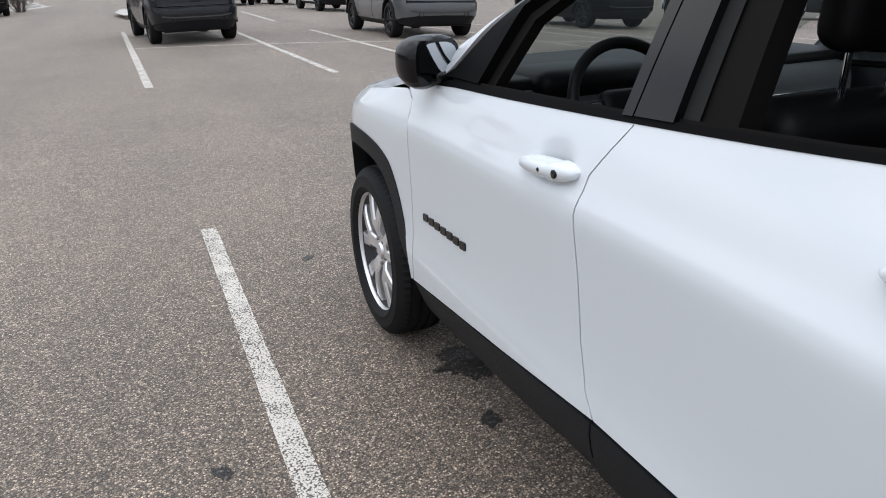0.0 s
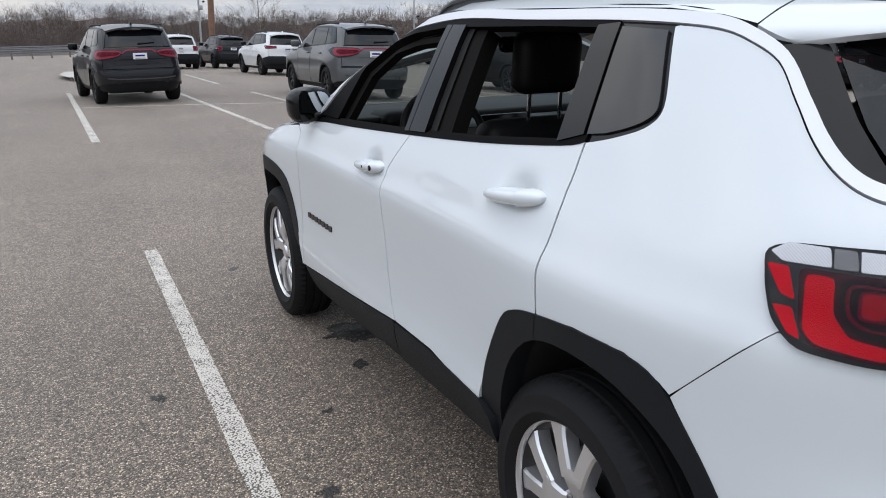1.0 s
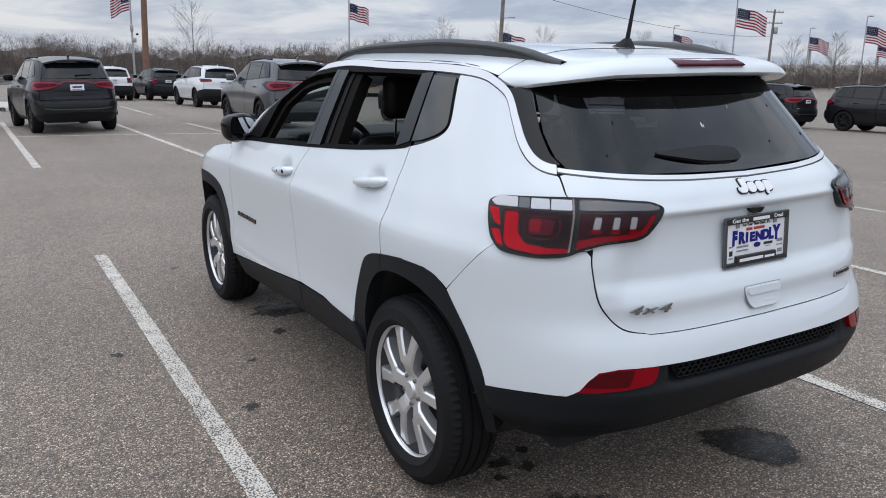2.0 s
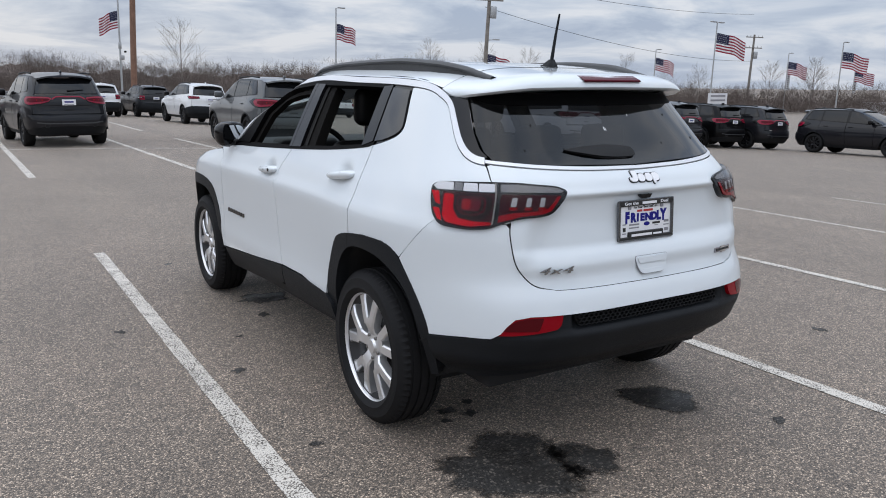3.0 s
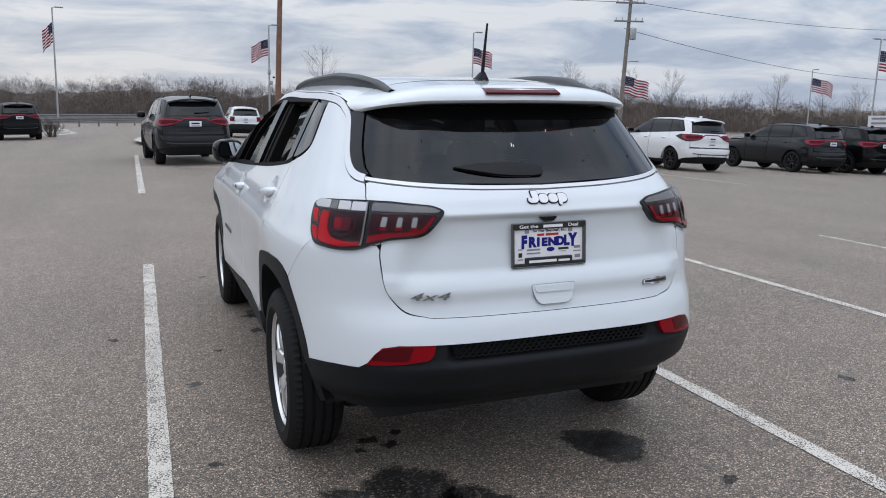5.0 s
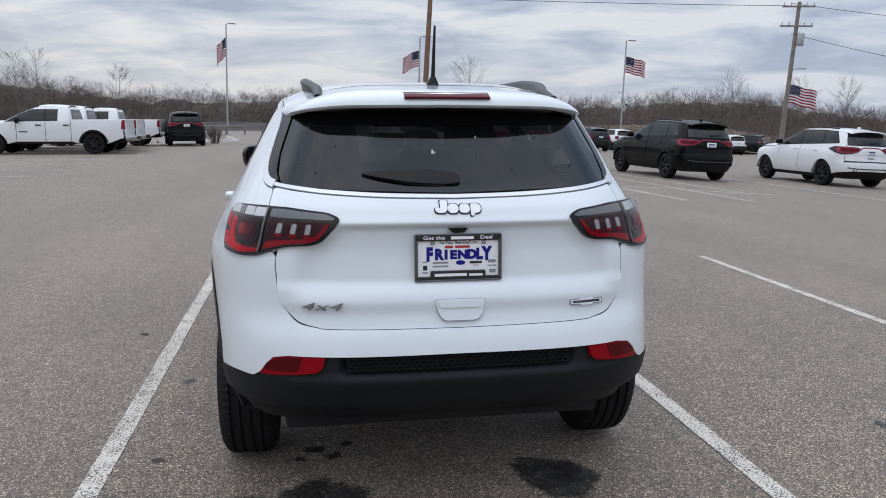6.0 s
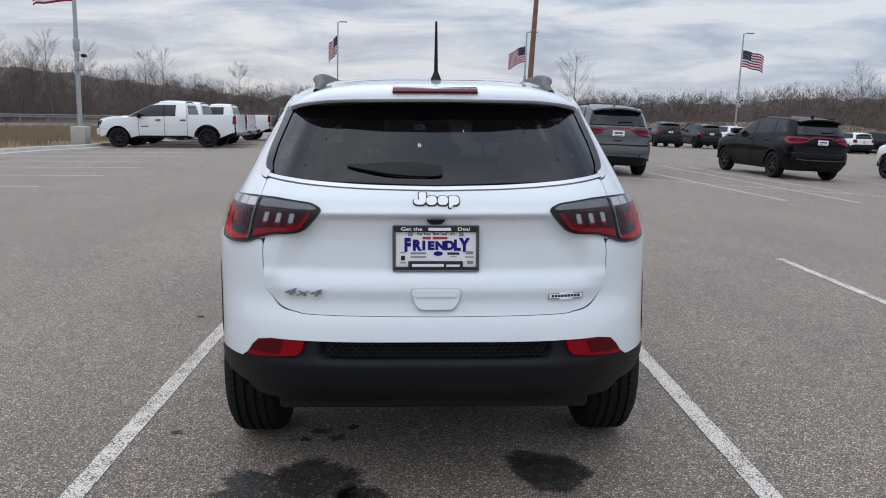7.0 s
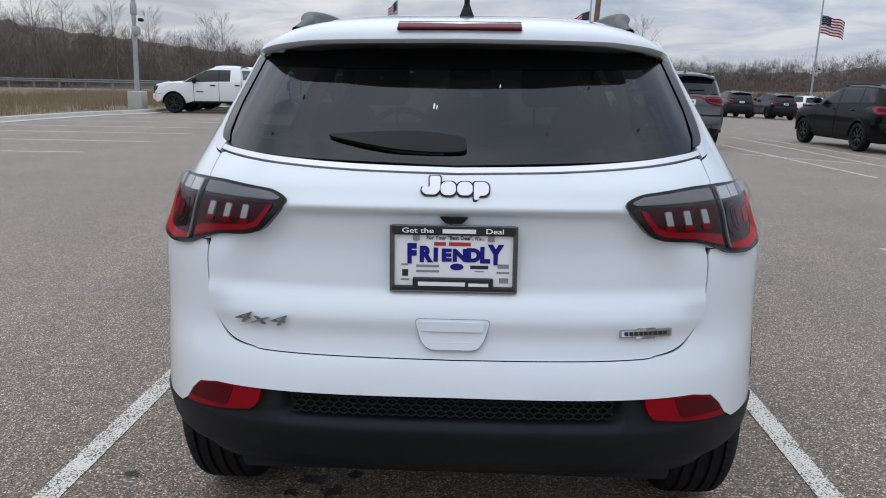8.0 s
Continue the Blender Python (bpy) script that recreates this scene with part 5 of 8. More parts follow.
fc = bpy.data.curves.new("four_by_four", "FONT")
fc.body, fc.size, fc.extrude, fc.align_x, fc.shear, fc.space_character = "4x4", 0.037, 0.003, "CENTER", 0.3, 1.08
p_txt = C.at(*C.across(-0.465, 0.802), 0.012)
txt = new("four_by_four_badge", fc)
txt.data.materials.append(M_BADGE)
n0, n1 = C.at(*C.across(-0.52, 0.80), 0.0), C.at(*C.across(-0.41, 0.80), 0.0)
txt.matrix_world = Matrix.Translation((p_txt.x, p_txt.y, p_txt.z - 0.002)) @ Matrix.Rotation(math.atan2(n1.y - n0.y, n1.x - n0.x), 4, "Z") @ Matrix.Rotation(radians(86), 4, "X") @ Matrix.Diagonal((2.35, 1, 1, 1))
txt.parent = car
tagged(txt, label="chrome four by four badge")

# dealer plate in a black frame
plate = new("dealer_plate", None)
plate.location = (0.0, -0.777, 0.967)
plate.rotation_euler = (radians(-3), 0, 0)
tagged(plate, "white dealer plate with blue print in a black frame", "license plate")


def flat(name, x0, x1, z0, z1, y, mat, parent, thick=0.003, bevel=0.0, label=""):
    bm = bmesh.new()
    add_box(bm, (x0 + x1) / 2, y, (z0 + z1) / 2, x1 - x0, thick, z1 - z0, bevel=bevel)
    return part(name, bm, mat, parent, label, smooth=False)


flat("plate_sheet", -0.140, 0.140, -0.066, 0.066, 0.0, M_PLATEWHITE, plate)
M_FRAMEMETAL = material("dark_chrome_frame", (0.16, 0.165, 0.175), rough=0.22, metal=0.9)
flat("frame_top", -0.150, 0.150, 0.055, 0.078, -0.004, M_PRINTBLACK, plate, 0.012, 0.004)
flat("frame_bottom", -0.150, 0.150, -0.080, -0.066, -0.004, M_PRINTBLACK, plate, 0.012, 0.003)
flat("frame_tab", -0.096, 0.094, -0.074, -0.046, -0.0045, M_PRINTBLACK, plate, 0.012, 0.003)
for sx in (-1, 1):
    flat("frame_side", sx * 0.1445 - 0.0055, sx * 0.1445 + 0.0055, -0.070, 0.070, -0.004, M_FRAMEMETAL, plate, 0.012, 0.003)
    flat("frame_edge", sx * 0.1475 - 0.0030, sx * 0.1475 + 0.0030, -0.081, 0.079, -0.0060, M_FRAMEMETAL, plate, 0.010, 0.003)
flat("frame_edge", -0.146, 0.146, 0.0745, 0.0795, -0.0060, M_FRAMEMETAL, plate, 0.010, 0.002)
flat("frame_edge", -0.146, 0.146, -0.0815, -0.0765, -0.0060, M_FRAMEMETAL, plate, 0.010, 0.002)
for sx in (-1, 1):
    flat("plate_bolt", sx * 0.088 - 0.008, sx * 0.088 + 0.008, 0.042, 0.056, -0.0035, M_PRINTGREY, plate, 0.004, 0.001)


def lettering(body, x, z, y, size, mat, name, stretch=1.0, bold=0.0, label=""):
    """Printed letters that stand on a plate facing south."""
    cu = bpy.data.curves.new(name, "FONT")
    cu.body, cu.size, cu.extrude, cu.offset, cu.align_x, cu.align_y = body, size, 0.0005, bold, "CENTER", "CENTER"
    ob = new(name, cu)
    cu.materials.append(mat)
    ob.parent = plate
    ob.location, ob.rotation_euler, ob.scale = (x, y, z), (radians(90), 0, 0), (stretch, 1, 1)
    return tagged(ob, label=label)


lettering("Get the", -0.084, 0.0660, -0.0106, 0.0165, M_PLATEWHITE, "frame_words", 1.45, 0.0002)
lettering("Deal", 0.096, 0.0660, -0.0106, 0.0165, M_PLATEWHITE, "frame_words", 1.40, 0.0002)
flat("frame_bar", -0.026, 0.052, 0.0605, 0.0705, -0.0108, M_PLATEWHITE, plate, 0.001)
flat("frame_bar", -0.083, 0.028, -0.0650, -0.0555, -0.0112, M_PLATEWHITE, plate, 0.001)
flat("frame_bar", 0.036, 0.083, -0.0650, -0.0575, -0.0112, M_PLATEWHITE, plate, 0.001)
lettering('For Your "Best Deal", It\'s...', 0.004, 0.0485, -0.0026, 0.0125, M_PRINTBLACK, "small_words", 1.0, 0.0002)
# bold capitals, taller towards both ends of the word
for k, (letter, x) in enumerate(zip("FRIENDLY", (-0.099, -0.067, -0.042, -0.017, 0.015, 0.047, 0.073, 0.099))):
    rim = abs(k - 3.5) / 3.5
    lt = lettering(letter, x, 0.0060 + 0.0020 * rim, -0.0026, 0.0400, M_PRINTBLUE, "blue_letter", 1.0, 0.0027, "bold blue capital")
    lt.scale = (1.10, 0.95 + 0.55 * rim ** 2.2, 1)
for x0, x1 in ((-0.046, -0.018), (-0.011, 0.040)):
    flat("red_bar", x0, x1, 0.0300, 0.0385, -0.0022, M_PRINTRED, plate, 0.001)
for x0, x1, z0, z1, mt in ((-0.088, -0.034, -0.022, -0.016, M_PRINTGREY), (-0.088, -0.034, -0.034, -0.029, M_PRINTGREY), (0.040, 0.082, -0.024, -0.016, M_PRINTBLACK), (0.05, 0.072, -0.031, -0.029, M_PRINTGREY),
                           (-0.121, -0.107, -0.044, -0.028, M_PRINTBLACK), (-0.124, -0.104, -0.054, -0.050, M_PRINTGREY), (-0.123, -0.107, -0.018, -0.014, M_PRINTGREY),
                           (0.104, 0.130, -0.022, -0.012, M_PRINTGREY), (0.102, 0.132, -0.034, -0.030, M_PRINTGREY), (0.108, 0.130, -0.057, -0.045, M_PRINTGREY)):
    flat("print_bar", x0, x1, z0, z1, -0.0022, mt, plate, 0.001)
bm = bmesh.new()
add_lathe(bm, [(0.0005, 0.0012), (0.016, 0.0012), (0.016, 0.0)], (0, 0, 0), 24, axis="z")
bmesh.ops.transform(bm, matrix=Matrix.Translation((0.008, -0.0016, -0.020)) @ Matrix.Rotation(radians(90), 4, "X") @ Matrix.Diagonal((1, 0.5, 1, 1)), verts=bm.verts)
bmesh.ops.recalc_face_normals(bm, faces=bm.faces)
part("blue_oval", bm, M_PRINTBLUE, plate, smooth=False)

# ---- door handles, mirrors, side badge ----
for mir in (False, True):
    sg = 1 if mir else -1
    for y0, y1, z0, z1, key in ((1.115, 1.345, 1.024, 1.010, True), (0.165, 0.415, 1.092, 1.066, False)):
        handle_rows = []
        for i in range(25):
            t = i / 24
            y, z = y0 + (y1 - y0) * t, z0 + (z1 - z0) * t
            out = 0.012 + 0.030 * math.sin(math.pi * min(1, max(0, 0.12 + 0.80 * t))) ** 0.6
            h = 0.013 + 0.005 * math.sin(math.pi * t) + (0.004 if t < 0.3 else 0)
            fade = max(0.12, (1 - abs(2 * t - 1) ** 7)) ** 0.5
            h, out = h * fade, out * (0.4 + 0.6 * fade)
            b = C.at(*C.side(y, z))
            bx = abs(b.x)
            handle_rows.append([(sg * (bx - 0.01), y, z - h), (sg * (bx + out * 0.75), y, z - h * 0.95), (sg * (bx + out), y, z - h * 0.4), (sg * (bx + out), y, z + h * 0.4), (sg * (bx + out * 0.75), y, z + h * 0.9), (sg * (bx - 0.01), y, z + h)])
        bm = loft(handle_rows)
        bm.verts.ensure_lookup_table()
        bm.faces.new([bm.verts[i] for i in range(6)])
        bm.faces.new([bm.verts[len(bm.verts) - 6 + i] for i in range(6)])
        bmesh.ops.recalc_face_normals(bm, faces=bm.faces)
        sharpen(bm, 60)
        hd = part("door_handle", bm, M_WHITE, car)
        if key and not mir:
            b = C.at(*C.side(1.165, 1.021))
            kb = bmesh.new()
            add_lathe(kb, [(0.0005, -0.004), (0.009, -0.004), (0.010, 0.004), (0.0005, 0.004)], (b.x - 0.035, 1.158, 1.021), 16)
            add_lathe(kb, [(0.0005, -0.004), (0.005, -0.004), (0.005, 0.004), (0.0005, 0.004)], (b.x - 0.040, 1.215, 1.019), 10)
            part("key_lock", kb, M_GLOSSBLACK, hd)
    # mirror
    turn = Matrix.Translation((sg * 0.838, 1.985, 1.170) if sg < 0 else (0.93, 1.87, 1.175)) @ Matrix.Rotation(radians(-17 * sg), 4, "Z")
    rows_m = []
    for i in range(13):
        v = math.pi * (i / 12 - 0.5)
        rows_m.append([])
        for k in range(28):
            u = 2 * math.pi * k / 28
            cu, su, cv, sv = math.cos(u), math.sin(u), math.cos(v), math.sin(v)
            f = (abs(cu * cv) ** 3 + abs(su * cv) ** 3 + abs(sv) ** 3) ** (-1 / 3)
            y = max(-0.042, 0.012 + 0.085 * f * su * cv)
            k_ = 1 - 1.6 * max(0.0, y - 0.01)
            rows_m[-1].append((0.094 * f * cu * cv * k_, y, 0.074 * f * sv * k_ - (0.012 if sg * cu > 0 and sv < 0 else 0) * sv * cu * sg * -1))
    mb = loft([r + r[:1] for r in rows_m])
    bmesh.ops.remove_doubles(mb, verts=mb.verts, dist=0.0005)
    bmesh.ops.transform(mb, matrix=turn, verts=mb.verts)
    bmesh.ops.recalc_face_normals(mb, faces=mb.faces)
    sharpen(mb, 40)
    mirror_body = part("door_mirror", mb, M_GLOSSBLACK, car, "black door mirror")
    mg = bmesh.new()
    disc = []
    for k in range(28):
        u = 2 * math.pi * k / 28
        f = (abs(math.cos(u)) ** 3 + abs(math.sin(u)) ** 3) ** (-1 / 3)
        disc.append(mg.verts.new((0.072 * f * math.cos(u), -0.0435, 0.054 * f * math.sin(u))))
    mg.faces.new(disc)
    bmesh.ops.transform(mg, matrix=turn, verts=mg.verts)
    mg.normal_update()
    part("mirror_glass", mg, M_MIRROR, mirror_body, "dimmed mirror glass", smooth=False)
    fb = bmesh.new()
    add_box(fb, sg * 0.79, 1.985 if sg < 0 else 1.90, 1.122, 0.11 if sg < 0 else 0.20, 0.09, 0.035, bevel=0.012)
    part("mirror_foot", fb, M_GLOSSBLACK, mirror_body)
# plain bars where the side badge stands
for mir in (False, True):
    badge_polys = []
    for k in range(7):
        y0 = 1.985 - k * 0.048
        badge_polys.append(soft(sd_([(y0, 0.676), (y0 - 0.040, 0.679), (y0 - 0.040, 0.703), (y0, 0.700)]), 0.005, 2))
    panel("side_badge", C, badge_polys, M_GLOSSBLACK, car, "dark side badge", off=0.004, depth=0.005, mirror=mir, cell=0.06)

# ---- cabin ----
part("cabin_floor", box(0, 1.0, 0.37, 1.44, 2.9, 0.05), M_INNER, car)
for mir in (False, True):
    panel("door_card", C, sd_([(2.05, 0.45), (2.05, 1.06), (1.02, 1.12), (0.12, 1.20), (0.12, 0.86), (0.4, 0.52)]), M_TRIMGREY, car, off=-0.075, depth=0.0, mirror=mir, cell=0.06)
    panel("door_top_pad", C, sd_([(2.05, 1.07), (1.02, 1.125), (0.12, 1.205), (0.12, 1.17), (1.02, 1.09), (2.05, 1.03)]), M_CLOTH, car, off=-0.045, depth=0.03, mirror=mir, cell=0.06)
    panel("rear_pillar_lining", C, sd_([(0.12, 1.22), (0.17, 1.47), (-0.2, 1.44), (-0.42, 1.22), (-0.45, 0.95), (0.12, 0.95)]), M_INNER, car, off=-0.05, depth=0.0, mirror=mir, cell=0.06)
bm = loft([[(x * 0.93, y, z - 0.045 - 0.02 * abs(x) ** 3) for x, z in ((-0.60, ze), (-0.3, zc), (0, zc), (0.3, zc), (0.60, ze))] for y, ze, zc in ROOF_ROWS[:-1]])
part("headlining", bm, material("pale_headlining", (0.30, 0.29, 0.27), rough=0.9), car)
db = bmesh.new()
add_box(db, 0, 2.10, 0.93, 1.42, 0.60, 0.30, bevel=0.07, seg=4)
dash = part("dashboard", db, M_TRIMGREY, car, "dark grey dashboard")
tp = bmesh.new()
add_box(tp, 0, 2.14, 1.085, 1.42, 0.58, 0.05, bevel=0.02, seg=3)
add_box(tp, -0.37, 1.90, 1.09, 0.40, 0.22, 0.09, bevel=0.04, seg=3)
part("dash_top", tp, M_CLOTH, dash, "black dash top with instrument hood")
part("dash_screen", box(0.0, 1.77, 1.02, 0.26, 0.02, 0.15, bevel=0.006), M_GLOSSBLACK, dash)
part("dash_trim_strip", box(0.28, 1.795, 0.985, 0.62, 0.012, 0.010, bevel=0.003), M_CHROME, dash)
part("glove_band", box(0.28, 1.792, 0.945, 0.62, 0.016, 0.05, bevel=0.006), M_GLOSSBLACK, dash)
vent = part("air_vent", box(-0.62, 1.792, 0.995, 0.13, 0.03, 0.055, bevel=0.012), M_GLOSSBLACK, dash)
for k in range(4):
    part("vent_slat", box(-0.62, 1.774, 0.978 + 0.011 * k, 0.11, 0.006, 0.003), M_TRIMGREY, vent, smooth=False)
part("centre_console", box(0, 1.25, 0.60, 0.22, 1.0, 0.30, bevel=0.05), M_TRIMGREY, car)
# steering wheel
sw = Matrix.Translation((-0.37, 1.63, 1.045)) @ Matrix.Rotation(radians(66), 4, "X")
ringp = [sw @ Vector((0.182 * math.cos(a), 0.182 * math.sin(a), 0)) for a in [2 * math.pi * k / 40 for k in range(40)]]
steer = part("steering_wheel", tube(ringp, 0.017, 12, closed=True), M_CLOTH, car)
sb = bmesh.new()
add_box(sb, 0, -0.01, -0.02, 0.17, 0.13, 0.05, bevel=0.03, seg=3)
bmesh.ops.transform(sb, matrix=sw, verts=sb.verts)
part("steering_boss", sb, M_CLOTH, steer)
for e in (-1, 1):
    sb = bmesh.new()
    add_box(sb, e * 0.125, 0.0, -0.012, 0.10, 0.050, 0.018, bevel=0.008)
    bmesh.ops.transform(sb, matrix=sw, verts=sb.verts)
    part("steering_spoke", sb, M_CLOTH, steer)
    sb = bmesh.new()
    add_box(sb, e * 0.125, 0.0, 0.000, 0.065, 0.034, 0.008, bevel=0.003)
    bmesh.ops.transform(sb, matrix=sw, verts=sb.verts)
    part("spoke_trim", sb, M_STEEL, steer)
sb = bmesh.new()
add_box(sb, 0, -0.115, -0.014, 0.055, 0.13, 0.018, bevel=0.008)
bmesh.ops.transform(sb, matrix=sw, verts=sb.verts)
part("steering_spoke", sb, M_CLOTH, steer)
part("steering_column", tube([sw @ Vector((0, 0, -0.03)), sw @ Vector((0, 0, -0.3))], 0.04, 10), M_INNER, steer)


def seat(x, y, w, name, posts=True):
    bm = bmesh.new()
    add_box(bm, x, y + 0.24, 0.66, w, 0.50, 0.16, bevel=0.06, seg=4)
    m = Matrix.Rotation(radians(14), 4, "X")
    add_box(bm, x, y - 0.03, 0.90, w, 0.14, 0.58, bevel=0.06, seg=4, rot=m)
    for e in (-1, 1):
        add_box(bm, x + e * (w / 2 - 0.045), y + 0.01, 0.88, 0.09, 0.18, 0.46, bevel=0.04, seg=3, rot=m)
    st = part(name, bm, M_CLOTH, car, "black leather seat")
    hb = bmesh.new()
    add_box(hb, x - 0.01, y - 0.115, 1.362, 0.24, 0.10, 0.20, bevel=0.045, seg=4, rot=Matrix.Rotation(radians(8), 4, "X"))
    part("headrest", hb, M_CLOTH, st)
    for e in (-1, 1):
        part("headrest_post", tube([(x - 0.01 + e * 0.06, y - 0.10, 1.13), (x - 0.01 + e * 0.06, y - 0.112, 1.30)], 0.007, 8), M_CHROME, st)
    return st


for e in (-1, 1):
    seat(e * 0.36, 0.98, 0.50, "front_seat")
bench = bmesh.new()
add_box(bench, 0, 0.30, 0.68, 1.28, 0.48, 0.16, bevel=0.06, seg=3)
add_box(bench, 0, 0.02, 0.92, 1.28, 0.14, 0.52, bevel=0.05, seg=3, rot=Matrix.Rotation(radians(16), 4, "X"))
rb = part("rear_bench", bench, M_CLOTH, car, "black leather rear bench")
for e in (-0.40, 0.0, 0.40):
    part("headrest", box(e, -0.08, 1.235, 0.24, 0.09, 0.13, bevel=0.035, seg=3), M_CLOTH, rb)
part("load_cover", box(0, -0.33, 0.98, 1.15, 0.36, 0.02, bevel=0.005), M_INNER, car)
part("rear_view_mirror", box(0, 1.62, 1.40, 0.22, 0.03, 0.065, bevel=0.02, seg=3), M_GLOSSBLACK, car)

# ---- parked vehicles ----
M_VPAINT = {
    "charcoal": material("charcoal_metallic_paint", (0.0085, 0.0088, 0.012), rough=0.35, spec=0.15, coat=0.6),
    "grey": material("flat_grey_paint", (0.085, 0.09, 0.094), rough=0.35, spec=0.3, coat=0.8),
    "black": material("black_paint", (0.0022, 0.0022, 0.003), rough=0.45, spec=0.05, coat=0.32),
    "white": material("bright_white_paint", (0.78, 0.79, 0.80), rough=0.35, coat=1.0),
}


def scaled(rows, kat, kval):
    return [(a * kat, v * kval) for a, v in rows]


def circle_arch(yc, r, zc, a0, a1, n=12):
    return [(yc + r * math.cos(radians(a0 + (a1 - a0) * i / n)), zc + r * math.sin(radians(a0 + (a1 - a0) * i / n))) for i in range(n + 1)]


def build_suv(paint, name, label, kx=1.0, ky=1.0, kz=1.0, wheel_r=0.385, lamps="wide", boxy=5.0, lower_black=False, rails=True, silver_wheels=False, belt=0.07):
    """A five-door utility vehicle, tail to the south, origin under the rear axle. kx, ky, kz stretch the large one's plan to other models."""
    V = Shell(width=scaled([(0.2, 0.80), (0.35, 0.885), (0.5, 0.93), (0.75, 0.945), (0.95, 0.938), (1.05, 0.925), (1.13, 0.90), (1.2, 0.87), (1.4, 0.815), (1.6, 0.75), (1.70, 0.705), (1.80, 0.61)], kz, kx),
              rear=scaled([(0.2, -0.80), (0.4, -0.93), (0.55, -0.985), (0.72, -0.985), (0.78, -0.955), (0.95, -0.94), (1.12, -0.92), (1.20, -0.88), (1.42, -0.77), (1.62, -0.64), (1.72, -0.52), (1.80, -0.35)], kz, ky),
              nose=scaled([(0.2, 3.72), (0.5, 3.92), (0.8, 3.95), (1.0, 3.88), (1.1, 3.6), (1.15, 2.95), (1.22, 2.72), (1.45, 2.22), (1.68, 1.66), (1.80, 1.25)], kz, ky),
              yc=0.35 * ky, nose_len=scaled([(0.2, 0.6), (1.1, 0.65), (1.15, 0.42), (1.7, 0.30)], kz, ky), n=boxy, nf=3.0, arches=(0.0, 3.04 * ky), flare=0.02)
    def lift(z):
        """Raises the belt line; sills and roof stay."""
        u = z / kz
        return z + belt * kz * step(0.93, 1.13, u) * step(1.66, 1.24, u)

    def lifted(polys):
        if isinstance(polys[0][0], (int, float)):
            polys = [polys]
        return [[(a, lift(b)) for a, b in p] for p in polys]

    def skin(name_, shell, polys, *args, **kws):
        return panel(name_, shell, lifted(polys), *args, **kws)

    def pair_up(name_, shell, polys, *args, **kws):
        return both(name_, shell, lifted(polys), *args, **kws)
    thing = new(name, None)
    tagged(thing, label, "car", group="parked vehicles")
    wb = 3.04 * ky
    ar = wheel_r + 0.055

    def P(pts):
        return [V.side(y * ky, z * kz) for y, z in pts]

    def raw(pts):
        return [V.side(y, z) for y, z in pts]
    ra = circle_arch(0.0, ar, wheel_r, 0, 180)
    fa = circle_arch(wb, ar, wheel_r, 0, 180)
    kw = dict(cell=0.10, depth=0.02)
    sill = 0.36 * kz
    lowm = M_BLACKPLASTIC if lower_black else paint
    # side panels, each stops at the joints
    pair_up("front_fender", V, raw([(2.36 * ky, 1.10 * kz), (2.36 * ky, sill), (wb - ar, sill)] + fa[::-1][1:-1] + [(wb + ar, sill), (3.60 * ky, 0.45 * kz), (3.85 * ky, 0.8 * kz), (3.75 * ky, 1.0 * kz), (3.2 * ky, 1.09 * kz)]), paint, thing, **kw)
    pair_up("front_door", V, P([(2.345, 1.11), (2.345, 0.36), (1.30, 0.36), (1.24, 0.8), (1.25, 1.16)]), paint, thing, **kw)
    pair_up("rear_door", V, raw([(1.225 * ky, 1.16 * kz), (1.215 * ky, 0.8 * kz), (1.285 * ky, sill), (ar + 0.04, sill)] + ra[0:6] + [(0.18 * ky, 1.20 * kz)]), paint, thing, **kw)
    pair_up("quarter_panel", V, [raw([(0.165 * ky, 1.20 * kz)] + ra[5:] + [(-ar, 0.70 * kz), (-0.72 * ky, 0.76 * kz)]) + [V.tail(0.80 * kx, 0.78 * kz), V.tail(0.79 * kx, 1.0 * kz), V.tail(0.74 * kx, 1.18 * kz)] + P([(-0.60, 1.45), (-0.42, 1.66), (-0.28, 1.67), (-0.52, 1.30), (-0.54, 1.24), (-0.40, 1.225), (0.10, 1.205)])], paint, thing, **kw)
    for hy in (0.0, wb):
        pair_up("wheel_arch_trim", V, raw(circle_arch(hy, ar + 0.035, wheel_r, 4, 176, 16) + circle_arch(hy, ar - 0.006, wheel_r, 176, 4, 16)), paint if paint is M_VPAINT["white"] and not lower_black else M_BLACKPLASTIC, thing, off=0.006, cell=0.10, depth=0.06)
    pair_up("sill", V, raw([(2.50 * ky, sill - 0.005), (ar, sill - 0.005), (ar, 0.25 * kz), (2.52 * ky, 0.25 * kz)]), M_BLACKPLASTIC, thing, off=-0.01, **kw)
    pair_up("window_line", V, P([(2.55, 1.12), (1.25, 1.165), (0.10, 1.205), (-0.40, 1.225), (-0.54, 1.24), (-0.53, 1.30), (-0.28, 1.67), (0.3, 1.70), (1.35, 1.70), (1.72, 1.62), (2.10, 1.44), (2.40, 1.26)]), M_GLOSSBLACK, thing, off=-0.006, **kw)
    glass = M_BGGLASS
    pair_up("front_side_window", V, P([(2.33, 1.15), (1.32, 1.185), (1.32, 1.66), (1.66, 1.61), (2.02, 1.43), (2.26, 1.27)]), glass, thing, off=0.0, **kw)
    pair_up("rear_side_window", V, P([(1.22, 1.19), (0.28, 1.22), (0.22, 1.30), (0.28, 1.665), (1.22, 1.665)]), glass, thing, off=0.0, **kw)
    pair_up("quarter_window", V, P([(0.18, 1.235), (-0.44, 1.255), (-0.46, 1.31), (-0.25, 1.64), (0.20, 1.655)]), glass, thing, off=0.0, **kw)
